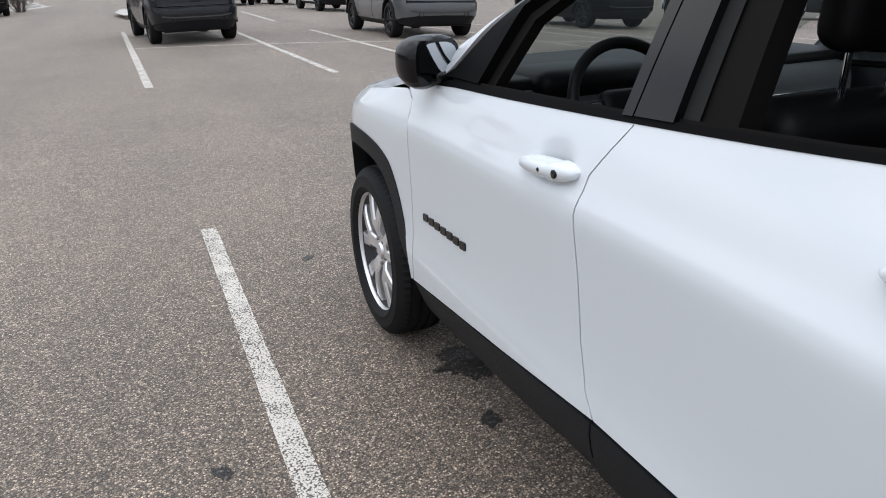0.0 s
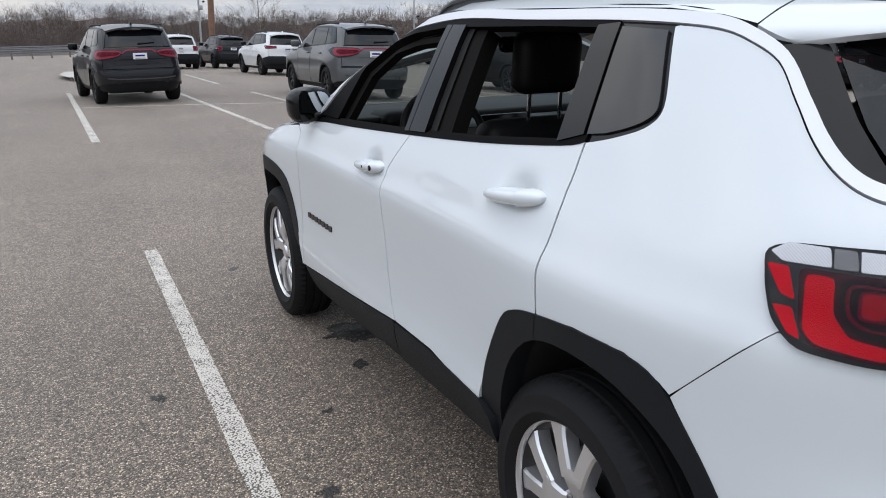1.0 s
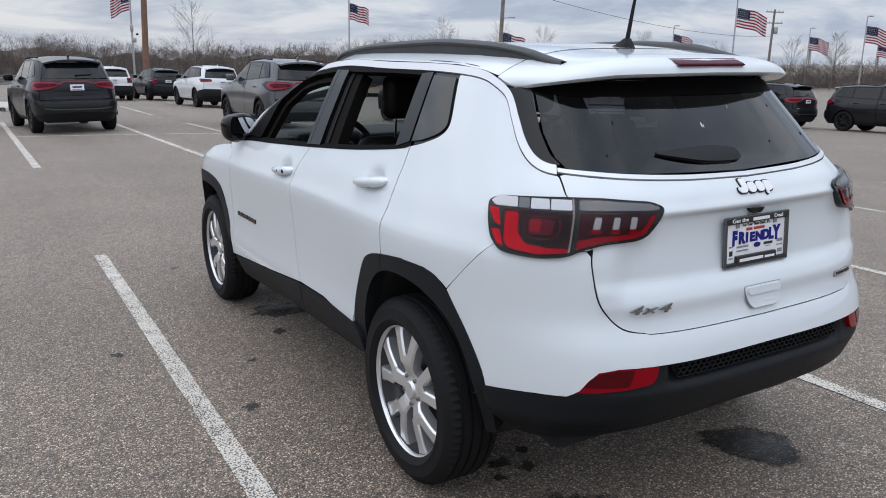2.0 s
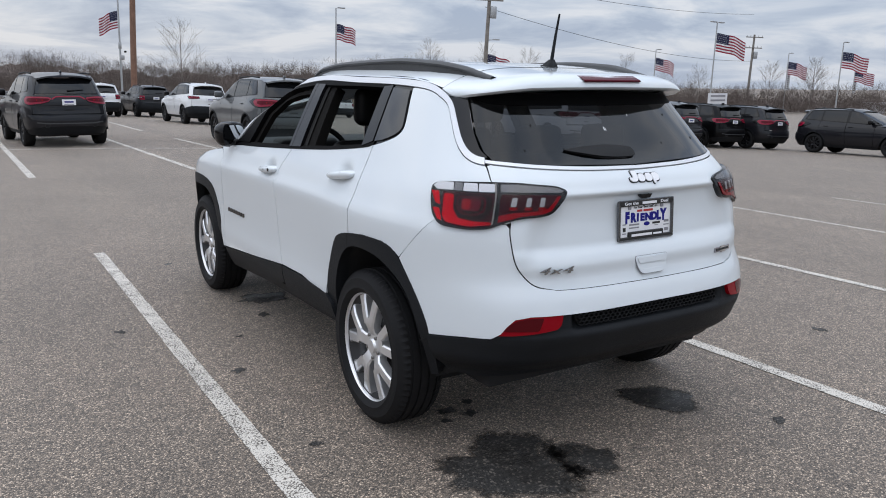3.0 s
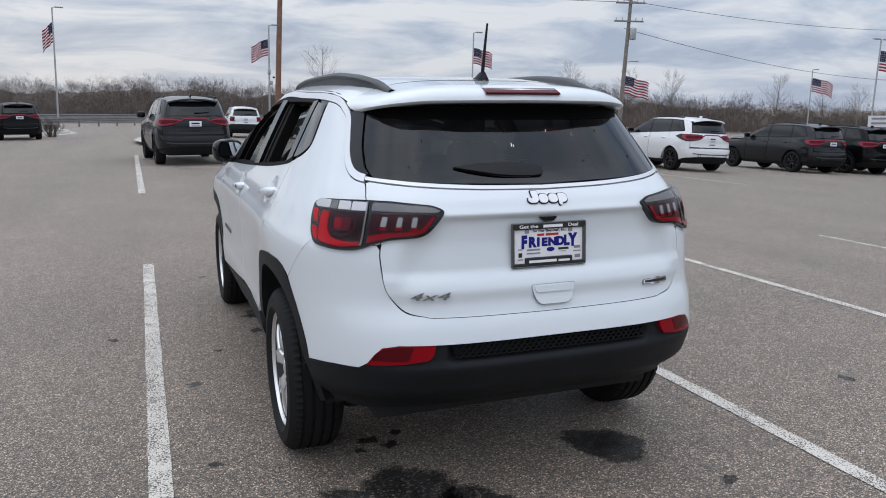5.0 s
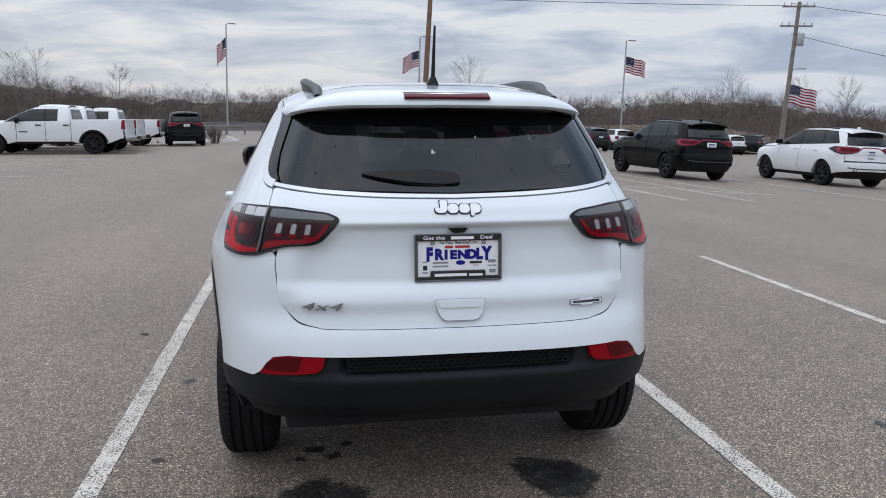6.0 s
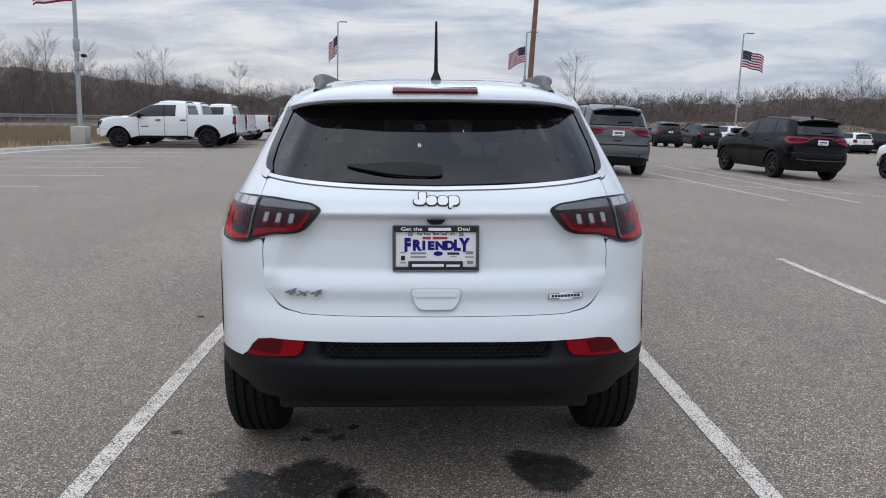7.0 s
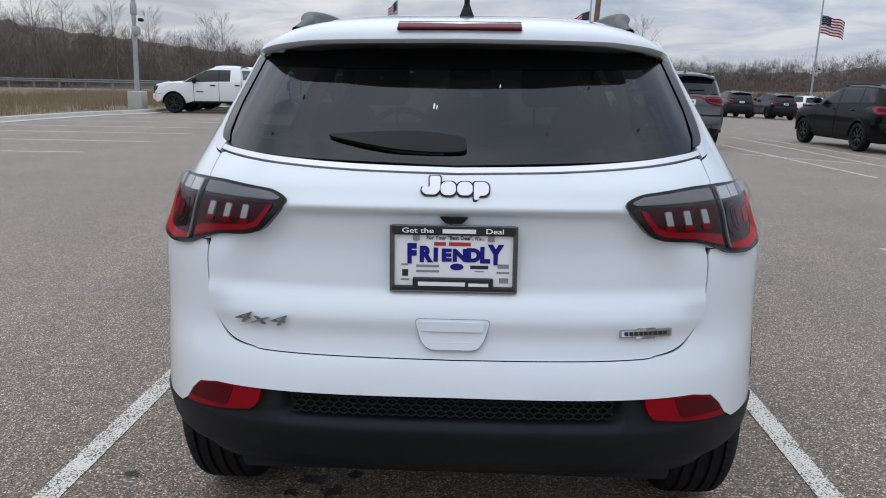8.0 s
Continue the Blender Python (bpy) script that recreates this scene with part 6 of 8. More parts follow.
    for jp in ([(2.353, 0.36), (2.353, 1.11)], [(1.29, 0.36), (1.228, 0.8), (1.238, 1.16)], [(0.172, 0.80), (0.172, 1.2)]):
        pair_up("panel_joint", V, ribbon(P(jp), 0.03), M_SEAM, thing, off=-0.012, depth=0.0, cell=0.2)
    # tail
    hx = 0.80 * kx
    skin("tailgate", V, [V.tail(x * kx, z * kz) for x, z in ((-0.79, 0.80), (-0.78, 1.0), (-0.735, 1.18), (0.735, 1.18), (0.78, 1.0), (0.79, 0.80))], paint, thing, relief=lambda s, z: -0.02 * step(0.79 * kz, 0.83 * kz, z) * step(1.02 * kz, 0.98 * kz, z) * step(0.78, 0.74, abs(s)), **kw)
    top_edge = [V.side(-ar, 0.70 * kz), V.side(-0.72 * ky, 0.755 * kz), V.tail(0.80 * kx, 0.775 * kz), (0.0, 0.785 * kz)]
    low_edge = [V.side(-ar, 0.40 * kz), V.tail(0.85 * kx, 0.46 * kz), V.tail(0.6 * kx, 0.50 * kz), (0.0, 0.51 * kz)]
    skin("rear_bumper", V, mirrored(top_edge) + [(-s, z) for s, z in low_edge] + low_edge[::-1][1:], lowm, thing, off=0.02, **kw)
    if lamps == "wide":
        skin("bumper_trim", V, ribbon([V.tail(x * kx, z * kz) for x, z in ((-0.72, 0.60), (-0.5, 0.575), (0.0, 0.57), (0.5, 0.575), (0.72, 0.60))], 0.028), M_RAIL, thing, "grey lower bumper trim", off=0.030, depth=0.012, cell=0.1)
        skin("bumper_step", V, ribbon([V.tail(x * kx, z * kz) for x, z in ((-0.80, 0.765), (0.0, 0.775), (0.80, 0.765))], 0.03), M_BLACKPLASTIC, thing, off=0.028, depth=0.02, cell=0.1)
    low2 = [V.side(-ar, 0.33 * kz), V.tail(0.8 * kx, 0.30 * kz), (0.0, 0.32 * kz)]
    skin("rear_valance", V, mirrored([(s, z - 0.004) for s, z in low_edge]) + [(-s, z) for s, z in low2] + low2[::-1][1:], M_BLACKPLASTIC, thing, off=0.0, **kw)
    skin("rear_window", V, [V.tail(x * kx, z * kz) for x, z in ((-0.70, 1.20), (-0.66, 1.40), (-0.58, 1.63), (0.58, 1.63), (0.66, 1.40), (0.70, 1.20))], M_BGGLASS, thing, off=0.004, **kw)
    pair_up("rear_pillar", V, [V.tail(0.735 * kx, 1.19 * kz), V.tail(0.712 * kx, 1.20 * kz), V.tail(0.672 * kx, 1.40 * kz), V.tail(0.592 * kx, 1.63 * kz)] + P([(-0.42, 1.66), (-0.60, 1.45)]), paint, thing, **kw)
    # lamps
    for mir in (False, True):
        lp = [(0.915, 1.08), (0.88, 1.145), (0.58, 1.14), (0.42, 1.125), (0.36, 1.095), (0.43, 1.035), (0.60, 1.00), (0.84, 0.975), (0.90, 1.00)] if lamps == "wide" else [(0.86, 1.13), (0.62, 1.13), (0.62, 0.95), (0.86, 0.95)] if lamps == "square" else [(0.88, 1.12), (0.86, 1.15), (0.48, 1.13), (0.46, 1.06), (0.86, 1.04)]
        lamp = skin("tail_lamp", V, soft([V.tail(x * kx, z * kz) for x, z in lp], 0.03, 3), M_GLOSSBLACK, thing, off=0.012, depth=0.02, cell=0.08, mirror=mir)
        cx, cz = sum(p[0] for p in lp) / len(lp), sum(p[1] for p in lp) / len(lp)
        skin("lens", V, soft([V.tail((cx + (x - cx) * 0.93) * kx, (cz + (z - cz) * 0.78) * kz) for x, z in lp], 0.02, 3), M_TAILRED, lamp, "red", off=0.018, depth=0.004, cell=0.08, mirror=mir)
        skin("lens_core", V, soft([V.tail((cx + (x - cx) * 0.80) * kx, (cz + (z - cz) * 0.36) * kz) for x, z in lp], 0.014, 3), M_DARKREDLENS, lamp, "smoked red", off=0.022, depth=0.004, cell=0.08, mirror=mir)
        skin("reversing_lens", V, [V.tail(x * kx, z * kz) for x, z in ((cx - 0.10, cz + 0.006), (cx + 0.16, cz + 0.008), (cx + 0.16, cz - 0.014), (cx - 0.10, cz - 0.016))], M_CLEARLENS if lamps != "wide" else M_REFLECTOR, lamp, off=0.022, depth=0.003, cell=0.2, mirror=mir)
    if lamps == "wide":
        skin("light_bar", V, ribbon([V.tail(x * kx, z * kz) for x, z in ((-0.46, 1.085), (-0.37, 1.085), (-0.28, 1.125), (-0.22, 1.13), (0.22, 1.13), (0.28, 1.125), (0.37, 1.085), (0.46, 1.085))], 0.028), M_TAILRED, thing, "thin red light bar", off=0.008, depth=0.01, cell=0.1)
    # plate, handle, wiper
    yp = V.at(0.0, 1.05 * kz).y
    flat("plate", -0.15, 0.15, 1.00 * kz, 1.135 * kz, yp - 0.012, M_PLATEWHITE, thing, 0.01, label="white dealer plate")
    flat("plate_bar", -0.10, 0.10, 1.06 * kz, 1.095 * kz, yp - 0.0185, M_PRINTBLUE, thing, 0.003)
    flat("plate_bar", -0.11, 0.11, 1.012 * kz, 1.027 * kz, yp - 0.0185, M_PRINTGREY, thing, 0.003)
    flat("gate_grip", -0.10, 0.10, 0.88 * kz, 0.90 * kz, V.at(0.0, 0.89 * kz).y + 0.012, M_SEAM, thing, 0.02)
    p0, p1 = V.at(*V.tail(0.0, 1.33 * kz), 0.02), V.at(*V.tail(-0.36 * kx, 1.35 * kz), 0.02)
    part("rear_wiper", tube([p0, p1], [0.02, 0.009], 6), M_GLOSSBLACK, thing)
    if lamps == "wide":
        for e in (-1, 1):
            bm = bmesh.new()
            add_lathe(bm, [(0.045, 0.0), (0.055, 0.0), (0.055, 0.16), (0.045, 0.16)], (0, 0, 0), 16, axis="z")
            bmesh.ops.transform(bm, matrix=Matrix.Translation((e * 0.52 * kx, -0.995 * ky, 0.53 * kz)) @ Matrix.Rotation(radians(-90), 4, "X"), verts=bm.verts)
            bmesh.ops.recalc_face_normals(bm, faces=bm.faces)
            part("exhaust_tip", bm, M_BARREL, thing)
    # roof, spoiler, windscreen, bonnet
    rws = []
    for y, ze, zc in ((-0.50, 1.64, 1.715), (-0.2, 1.69, 1.76), (0.3, 1.715, 1.785), (0.9, 1.72, 1.80), (1.35, 1.71, 1.785), (1.65, 1.655, 1.71)):
        e = V.at(*V.side(y * ky, ze * kz))
        rws.append([(e.x * a, e.y, (ze + (zc - ze) * (1 - abs(a) ** 2.6)) * kz) for a in [k / 6 for k in range(-6, 7)]])
    bm = loft(rws)
    bmesh.ops.reverse_faces(bm, faces=bm.faces)
    part("roof", bm, paint, thing)
    pair_up("roof_side", V, P([(-0.28, 1.672), (0.3, 1.705), (1.35, 1.705), (1.72, 1.625), (1.62, 1.675), (1.35, 1.722), (0.3, 1.727), (-0.3, 1.69), (-0.46, 1.665)]), paint, thing, **kw)
    rr = []
    for i in range(13):
        a = -1 + i / 6
        b = abs(a)
        z0 = (1.64 + 0.075 * (1 - b ** 2.6)) * kz
        hw = abs(V.at(*V.side(-0.50 * ky, 1.64 * kz)).x)
        rr.append([(a * hw, -0.50 * ky, z0), (a * hw * 0.98, (-0.80 + 0.10 * b ** 3) * ky, z0 - 0.015), (a * hw * 0.97, (-0.81 + 0.10 * b ** 3) * ky, z0 - 0.05), (a * hw * 0.95, -0.56 * ky, z0 - 0.065)])
    bm = loft(rr)
    bmesh.ops.recalc_face_normals(bm, faces=bm.faces)
    sharpen(bm, 50)
    part("roof_spoiler", bm, paint, thing)
    rws = []
    for i in range(6):
        z = lift((1.16 + 0.49 * i / 5) * kz)
        d, yf = V.nose_len(z), V.nose(z) - V.nose_len(z)
        rws.append([(-X * V.half(2, z), yf + d * (1 - abs(X) ** V.nf) ** (1 / V.nf), z) for X in [0.95 * k / 6 for k in range(-6, 7)]])
    part("windscreen", loft(rws), M_BGGLASS, thing)
    pair_up("front_pillar", V, P([(2.58, 1.12), (2.40, 1.27), (2.10, 1.455), (1.72, 1.635), (1.80, 1.63), (2.2, 1.45), (2.5, 1.28), (2.66, 1.13)]), paint, thing, **kw)
    rws = []
    for i in range(8):
        y = (2.55 + 1.15 * i / 7) * ky
        xe = abs(V.at(*V.side(y, 1.09 * kz)).x)
        zc = (1.17 + belt - (0.08 + 0.4 * belt) * (i / 7) ** 2) * kz
        rws.append([(xe * a, y, lift(1.085 * kz) - 0.05 * (i / 7) ** 3 + (zc - lift(1.085 * kz) + 0.03) * (1 - abs(a) ** 4)) for a in [k / 6 for k in range(-6, 7)]])
    part("bonnet", loft(rws), paint, thing)
    part("nose_panel", box(0, 3.62 * ky, 0.72 * kz, 1.5 * kx, 0.4 * ky, 0.6 * kz, bevel=0.1), paint, thing)
    part("underbody", box(0, 1.4 * ky, 0.40 * kz, 1.45 * kx, 4.3 * ky, 0.28 * kz, bevel=0.05), M_INNER, thing)
    for e in (-1, 1):
        for hy in (0.0, wb):
            rows_ = [[(e * xx, y, z) for y, z in circle_arch(hy, ar + 0.01, wheel_r, 0, 180)] for xx in (0.955 * kx, 0.55 * kx)]
            part("wheel_liner", loft(rows_), M_INNER, thing)
            build_wheel(thing, e * (0.815 * kx), hy, wheel_r, wheel_r, 0.255, wheel_r * 0.68, e, (M_RUBBER, M_ALLOY if silver_wheels else M_DARKALLOY), fine=False)
        mb = bmesh.new()
        add_box(mb, e * 1.02 * kx, 2.22 * ky, (1.22 + belt) * kz, 0.22, 0.12, 0.17, bevel=0.045, seg=3)
        part("door_mirror", mb, M_GLOSSBLACK if paint is not M_VPAINT["grey"] else paint, thing)
        for hy in (1.42, 0.42):
            hz = lift(1.04 * kz)
            b = V.at(*V.side(hy * ky, hz))
            hb = bmesh.new()
            add_box(hb, e * (abs(b.x) + 0.015), hy * ky, hz, 0.03, 0.19, 0.03, bevel=0.01)
            part("door_handle", hb, paint, thing)
        if rails:
            pts = []
            for i in range(9):
                y = (-0.25 + 1.6 * i / 8) * ky
                ex = abs(V.at(*V.side(y, 1.70 * kz)).x) - 0.03
                pts.append((e * ex, y, (1.725 + 0.03 * math.sin(math.pi * i / 8)) * kz + 0.02))
            part("roof_rail", tube(pts, 0.02, 6), M_BLACKPLASTIC, thing)
    part("roof_aerial", box(0.0, -0.25 * ky, 1.785 * kz, 0.04, 0.12, 0.07, bevel=0.015), paint, thing)
    return thing


def stand(thing, x, y, heading=0.0, lean=0.0):
    """Sets a vehicle on the ground; heading in degrees to the left of north."""
    d = 2.9
    a = radians(heading)
    fx, fy = -math.sin(a), math.cos(a)
    zr, zf = ground_z(x, y), ground_z(x + fx * d, y + fy * d)
    sx, sy = math.cos(a), math.sin(a)
    zl, zr2 = ground_z(x - sx * 0.8, y - sy * 0.8), ground_z(x + sx * 0.8, y + sy * 0.8)
    m = Matrix.Translation((x, y, zr)) @ Matrix.Rotation(a, 4, "Z") @ Matrix.Rotation(math.atan2(zf - zr, d), 4, "X") @ Matrix.Rotation(-math.atan2(zr2 - zl, 1.6), 4, "Y")
    thing.matrix_basis = m
    return m


def placed(base, rows):
    """Sets the first of a kind down and copies it to the other places."""
    for i, (x, y, h, label) in enumerate(rows):
        t = base if i == 0 else copy_thing(base, Matrix.Identity(4))
        if label:
            t["label"] = label
        stand(t, x, y, h)


placed(build_suv(M_VPAINT["charcoal"], "large_suv", "charcoal three-row utility vehicle with wide red tail lamps"), (
    (-0.16, 18.75, 5.0, "charcoal three-row utility vehicle parked past a bay line"), (21.6, 18.8, 1.0, "charcoal three-row utility vehicle in a parked row"), (26.35, 18.3, 1.0, "charcoal three-row utility vehicle at the end of a row"), (27.75, 16.15, -177.0, "charcoal three-row utility vehicle parked nose out beside its row")))
placed(build_suv(M_VPAINT["grey"], "large_suv", "flat grey three-row utility vehicle with dark wheels"), ((4.83, 16.9, 0.0, ""),))
placed(build_suv(M_VPAINT["black"], "large_suv", "black three-row utility vehicle with dark wheels"), ((11.0, 18.9, 4.0, ""), (24.3, 18.9, 1.0, "black three-row utility vehicle between two charcoal ones"), (-6.95, 39.6, 12.0, "black three-row utility vehicle beside white pickups")))
placed(build_suv(M_VPAINT["white"], "large_suv", "white three-row utility vehicle with dark wheels"), ((15.95, 18.4, 0.0, ""),))
placed(build_suv(M_VPAINT["white"], "mid_suv", "white mid-size utility vehicle with thin tail lamps", kx=0.99, ky=0.96, kz=0.99, lamps="thin", lower_black=True), ((6.75, 32.0, 3.0, ""),))
placed(build_suv(M_VPAINT["white"], "small_suv", "white boxy small utility vehicle with square lamps", kx=0.93, ky=0.82, kz=0.93, wheel_r=0.345, lamps="square", boxy=6.0, lower_black=True), (
    (3.75, 40.2, 0.0, ""), (23.3, 54.5, 6.0, "white small utility vehicle in a far row"), (34.6, 57.5, 0.0, "white small utility vehicle at the far side of the lot")))
placed(build_suv(M_VPAINT["charcoal"], "small_suv", "dark grey boxy small utility vehicle with square lamps", kx=0.93, ky=0.82, kz=0.93, wheel_r=0.345, lamps="square", boxy=6.0, lower_black=True), (
    (6.35, 41.0, 6.0, ""), (16.3, 48.3, 0.0, "dark small utility vehicle in a far row"), (19.6, 50.0, 5.0, "dark small utility vehicle in a far row"), (38.5, 60.5, 40.0, "dark small utility vehicle turned half side-on")))


def build_pickup(paint, label):
    """A crew-cab pickup, tail to the south, origin under the rear axle."""
    V = Shell(width=[(0.3, 0.90), (0.45, 0.97), (0.7, 1.0), (1.0, 1.0), (1.2, 0.985), (1.35, 0.96), (1.42, 0.93)], rear=[(0.3, -1.2), (0.6, -1.22), (1.4, -1.2)], nose=[(0.3, 4.5), (0.55, 4.66), (0.9, 4.66), (1.12, 4.60), (1.22, 4.45), (1.30, 4.1), (1.42, 3.6)],
              yc=-0.6, nose_len=[(0.3, 0.7), (1.4, 0.8)], n=9.0, nf=3.0, arches=(0.0, 3.67), flare=0.02)
    K = Shell(width=[(1.2, 0.95), (1.3, 0.93), (1.5, 0.86), (1.75, 0.75), (1.9, 0.66)], rear=[(1.2, 0.78), (1.5, 0.82), (1.8, 0.90), (1.9, 1.0)], nose=[(1.2, 3.55), (1.3, 3.38), (1.5, 2.98), (1.75, 2.45), (1.9, 2.0)], yc=1.2, nose_len=[(1.2, 0.4), (1.9, 0.3)], n=9.0, nf=3.0)
    thing = new("pickup_truck", None)
    tagged(thing, label, "pickup truck", group="parked vehicles")
    r = 0.41
    ar = r + 0.08
    kw = dict(cell=0.10, depth=0.02)
    ra, fa = circle_arch(0, ar, r, 0, 180), circle_arch(3.67, ar, r, 0, 180)

    def P(pts, sh=V):
        return [sh.side(y, z) for y, z in pts]
    both("bed_side", V, P([(0.80, 1.36), (0.80, 0.50)] + ra + [(-1.05, 0.62)]) + [V.tail(0.96, 0.62), V.tail(0.93, 1.36)], paint, thing, **kw)
    both("rear_door", V, P([(1.74, 1.27), (1.74, 0.50), (0.82, 0.50), (0.82, 1.27)]), paint, thing, **kw)
    both("front_door", V, P([(2.80, 1.24), (2.80, 0.50), (1.76, 0.50), (1.76, 1.27)]), paint, thing, **kw)
    both("front_fender", V, P([(2.82, 1.24), (2.82, 0.50)] + fa[::-1] + [(4.16, 0.80), (4.64, 0.80), (4.60, 1.06), (4.42, 1.18), (4.0, 1.235)]), paint, thing, **kw)
    both("sill", V, P([(3.1, 0.49), (0.5, 0.49), (0.5, 0.40), (3.1, 0.40)]), M_BLACKPLASTIC, thing, off=-0.02, **kw)
    both("wheel_arch_trim", V, [P(circle_arch(hy, ar + 0.06, r, 5, 175) + circle_arch(hy, ar, r, 175, 5)) for hy in (0.0,)], M_BLACKPLASTIC, thing, off=0.012, **kw)
    for a in (0.81, 1.75, 2.81):
        both("panel_joint", V, ribbon(P([(a, 0.5), (a, 1.26)]), 0.035), M_SEAM, thing, off=-0.012, depth=0.0, cell=0.2)
    panel("tailgate", V, [V.tail(x, z) for x, z in ((-0.90, 0.68), (-0.88, 1.36), (0.88, 1.36), (0.90, 0.68))], paint, thing, **kw)
    for mir in (False, True):
        panel("tail_lamp", V, soft([V.side(-1.06, 0.98), V.tail(0.88, 0.98), V.tail(0.86, 1.30), V.side(-1.08, 1.30)], 0.03, 3), M_TAILRED, thing, "red", off=0.014, depth=0.02, cell=0.08, mirror=mir)
    part("step_bumper", box(0, -1.30, 0.60, 1.9, 0.24, 0.20, bevel=0.05), M_BADGE, thing, "chrome step bumper")
    both("cab_back", K, [K.tail(0.90, 1.24), K.tail(0.66, 1.82), (0.0, 1.86), (0.0, 1.24)], paint, thing, **kw)
    panel("rear_window", K, [K.tail(x, z) for x, z in ((-0.72, 1.36), (-0.60, 1.74), (0.60, 1.74), (0.72, 1.36))], M_BGGLASS, thing, off=0.012, **kw)
    both("cab_side", K, P([(0.85, 1.24), (0.95, 1.84), (1.3, 1.86), (1.3, 1.24)], K), paint, thing, **kw)
    both("belt", K, P([(1.2, 1.24), (1.2, 1.30), (3.3, 1.26), (3.42, 1.22)], K), paint, thing, **kw)
    both("cab_roof_side", K, P([(1.2, 1.76), (1.2, 1.86), (2.2, 1.84), (2.75, 1.62), (3.45, 1.24), (3.30, 1.24), (2.70, 1.58), (2.35, 1.735), (2.1, 1.76)], K), paint, thing, **kw)
    both("front_side_window", K, P([(1.80, 1.31), (1.80, 1.75), (2.1, 1.755), (2.35, 1.725), (2.70, 1.57), (3.22, 1.275)], K), M_BGGLASS, thing, off=-0.004, **kw)
    both("rear_side_window", K, P([(1.32, 1.31), (1.32, 1.74), (1.75, 1.75), (1.75, 1.31)], K), M_BGGLASS, thing, off=-0.004, **kw)
    both("door_post", K, P([(1.74, 1.28), (1.74, 1.77), (1.81, 1.77), (1.81, 1.28)], K), M_GLOSSBLACK, thing, **kw)
    rws = []
    for y, ze, zc in ((0.95, 1.84, 1.90), (1.3, 1.86, 1.945), (1.8, 1.86, 1.955), (2.15, 1.85, 1.92)):
        e = K.at(*K.side(y, ze))
        rws.append([(e.x * a, e.y, ze + (zc - ze) * (1 - abs(a) ** 2.6)) for a in [k / 6 for k in range(-6, 7)]])
    bm = loft(rws)
    bmesh.ops.reverse_faces(bm, faces=bm.faces)
    part("roof", bm, paint, thing)
    rws = []
    for i in range(6):
        z = 1.25 + 0.60 * i / 5
        d, yf = K.nose_len(z), K.nose(z) - K.nose_len(z)
        rws.append([(-X * K.half(2, z), yf + d * (1 - abs(X) ** K.nf) ** (1 / K.nf), z) for X in [0.95 * k / 6 for k in range(-6, 7)]])
    part("windscreen", loft(rws), M_BGGLASS, thing)
    rws = []
    for i in range(8):
        y = 3.2 + 1.25 * i / 7
        xe = abs(V.at(*V.side(y, 1.22)).x)
        rws.append([(xe * a, y, 1.22 - 0.08 * (i / 7) ** 2 + 0.10 * (1 - abs(a) ** 4)) for a in [k / 6 for k in range(-6, 7)]])
    part("bonnet", loft(rws), paint, thing)
    both("fender_badge", V, P([(2.70, 0.865), (2.40, 0.865), (2.40, 0.90), (2.70, 0.90)]), M_GLOSSBLACK, thing, off=0.006, **kw)
    part("bonnet_scoop", box(-0.55, 3.75, 1.295, 0.16, 0.32, 0.03, bevel=0.01), M_SEAM, thing)
    part("nose_panel", box(0, 4.28, 0.86, 1.60, 0.5, 0.6, bevel=0.12), M_INNER, thing)
    both("front_bumper", V, P([(4.16, 0.79), (4.645, 0.79), (4.645, 0.50), (4.45, 0.44), (4.17, 0.52)]), paint, thing, off=0.006, **kw)
    part("grille", box(0, 4.56, 0.94, 1.25, 0.16, 0.30, bevel=0.04), M_GLOSSBLACK, thing)
    part("bumper_middle", box(0, 4.60, 0.66, 1.35, 0.16, 0.26, bevel=0.05), paint, thing)
    both("head_lamp", V, soft(P([(4.30, 1.12), (4.52, 1.10), (4.655, 1.02), (4.655, 0.90), (4.50, 0.90), (4.40, 0.95)]), 0.03, 3), M_SMOKELENS, thing, off=0.008, **kw)
    both("fog_lamp", V, soft(P([(4.50, 0.74), (4.64, 0.74), (4.64, 0.66), (4.52, 0.66)]), 0.02, 2), M_SMOKELENS, thing, off=0.014, **kw)
    part("bed_floor", box(0, -0.2, 0.80, 1.8, 1.95, 0.08), M_INNER, thing)
    part("bed_cover", box(0, -0.2, 1.33, 1.82, 1.96, 0.04, bevel=0.01), M_INNER, thing)
    part("underbody", box(0, 1.6, 0.55, 1.4, 5.2, 0.25, bevel=0.05), M_INNER, thing)
    for e in (-1, 1):
        for hy in (0.0, 3.67):
            part("wheel_liner", loft([[(e * xx, y, z) for y, z in circle_arch(hy, ar + 0.01, r, 0, 180)] for xx in (1.005, 0.6)]), M_INNER, thing)
            build_wheel(thing, e * 0.87, hy, r, r, 0.275, r * 0.66, e, (M_RUBBER, M_DARKALLOY), fine=False)
        part("door_mirror", box(e * 1.12, 2.72, 1.33, 0.2, 0.14, 0.24, bevel=0.05, seg=3), M_GLOSSBLACK, thing)
        for hy in (2.0, 0.98):
            part("door_handle", box(e * 1.0, hy, 1.14, 0.05, 0.22, 0.045, bevel=0.012), M_GLOSSBLACK, thing)
    return thing


pick = build_pickup(M_VPAINT["white"], "white crew-cab pickup with dark wheels parked nose to the kerb")
placed(pick, ((-8.95, 30.45, 90.0, ""), (-9.1, 33.2, 90.0, ""), (-9.9, 36.3, 90.0, ""), (-9.35, 40.0, 90.0, "white crew-cab pickup standing further out than its row")))

# ---- wet and oily patches, specks ----


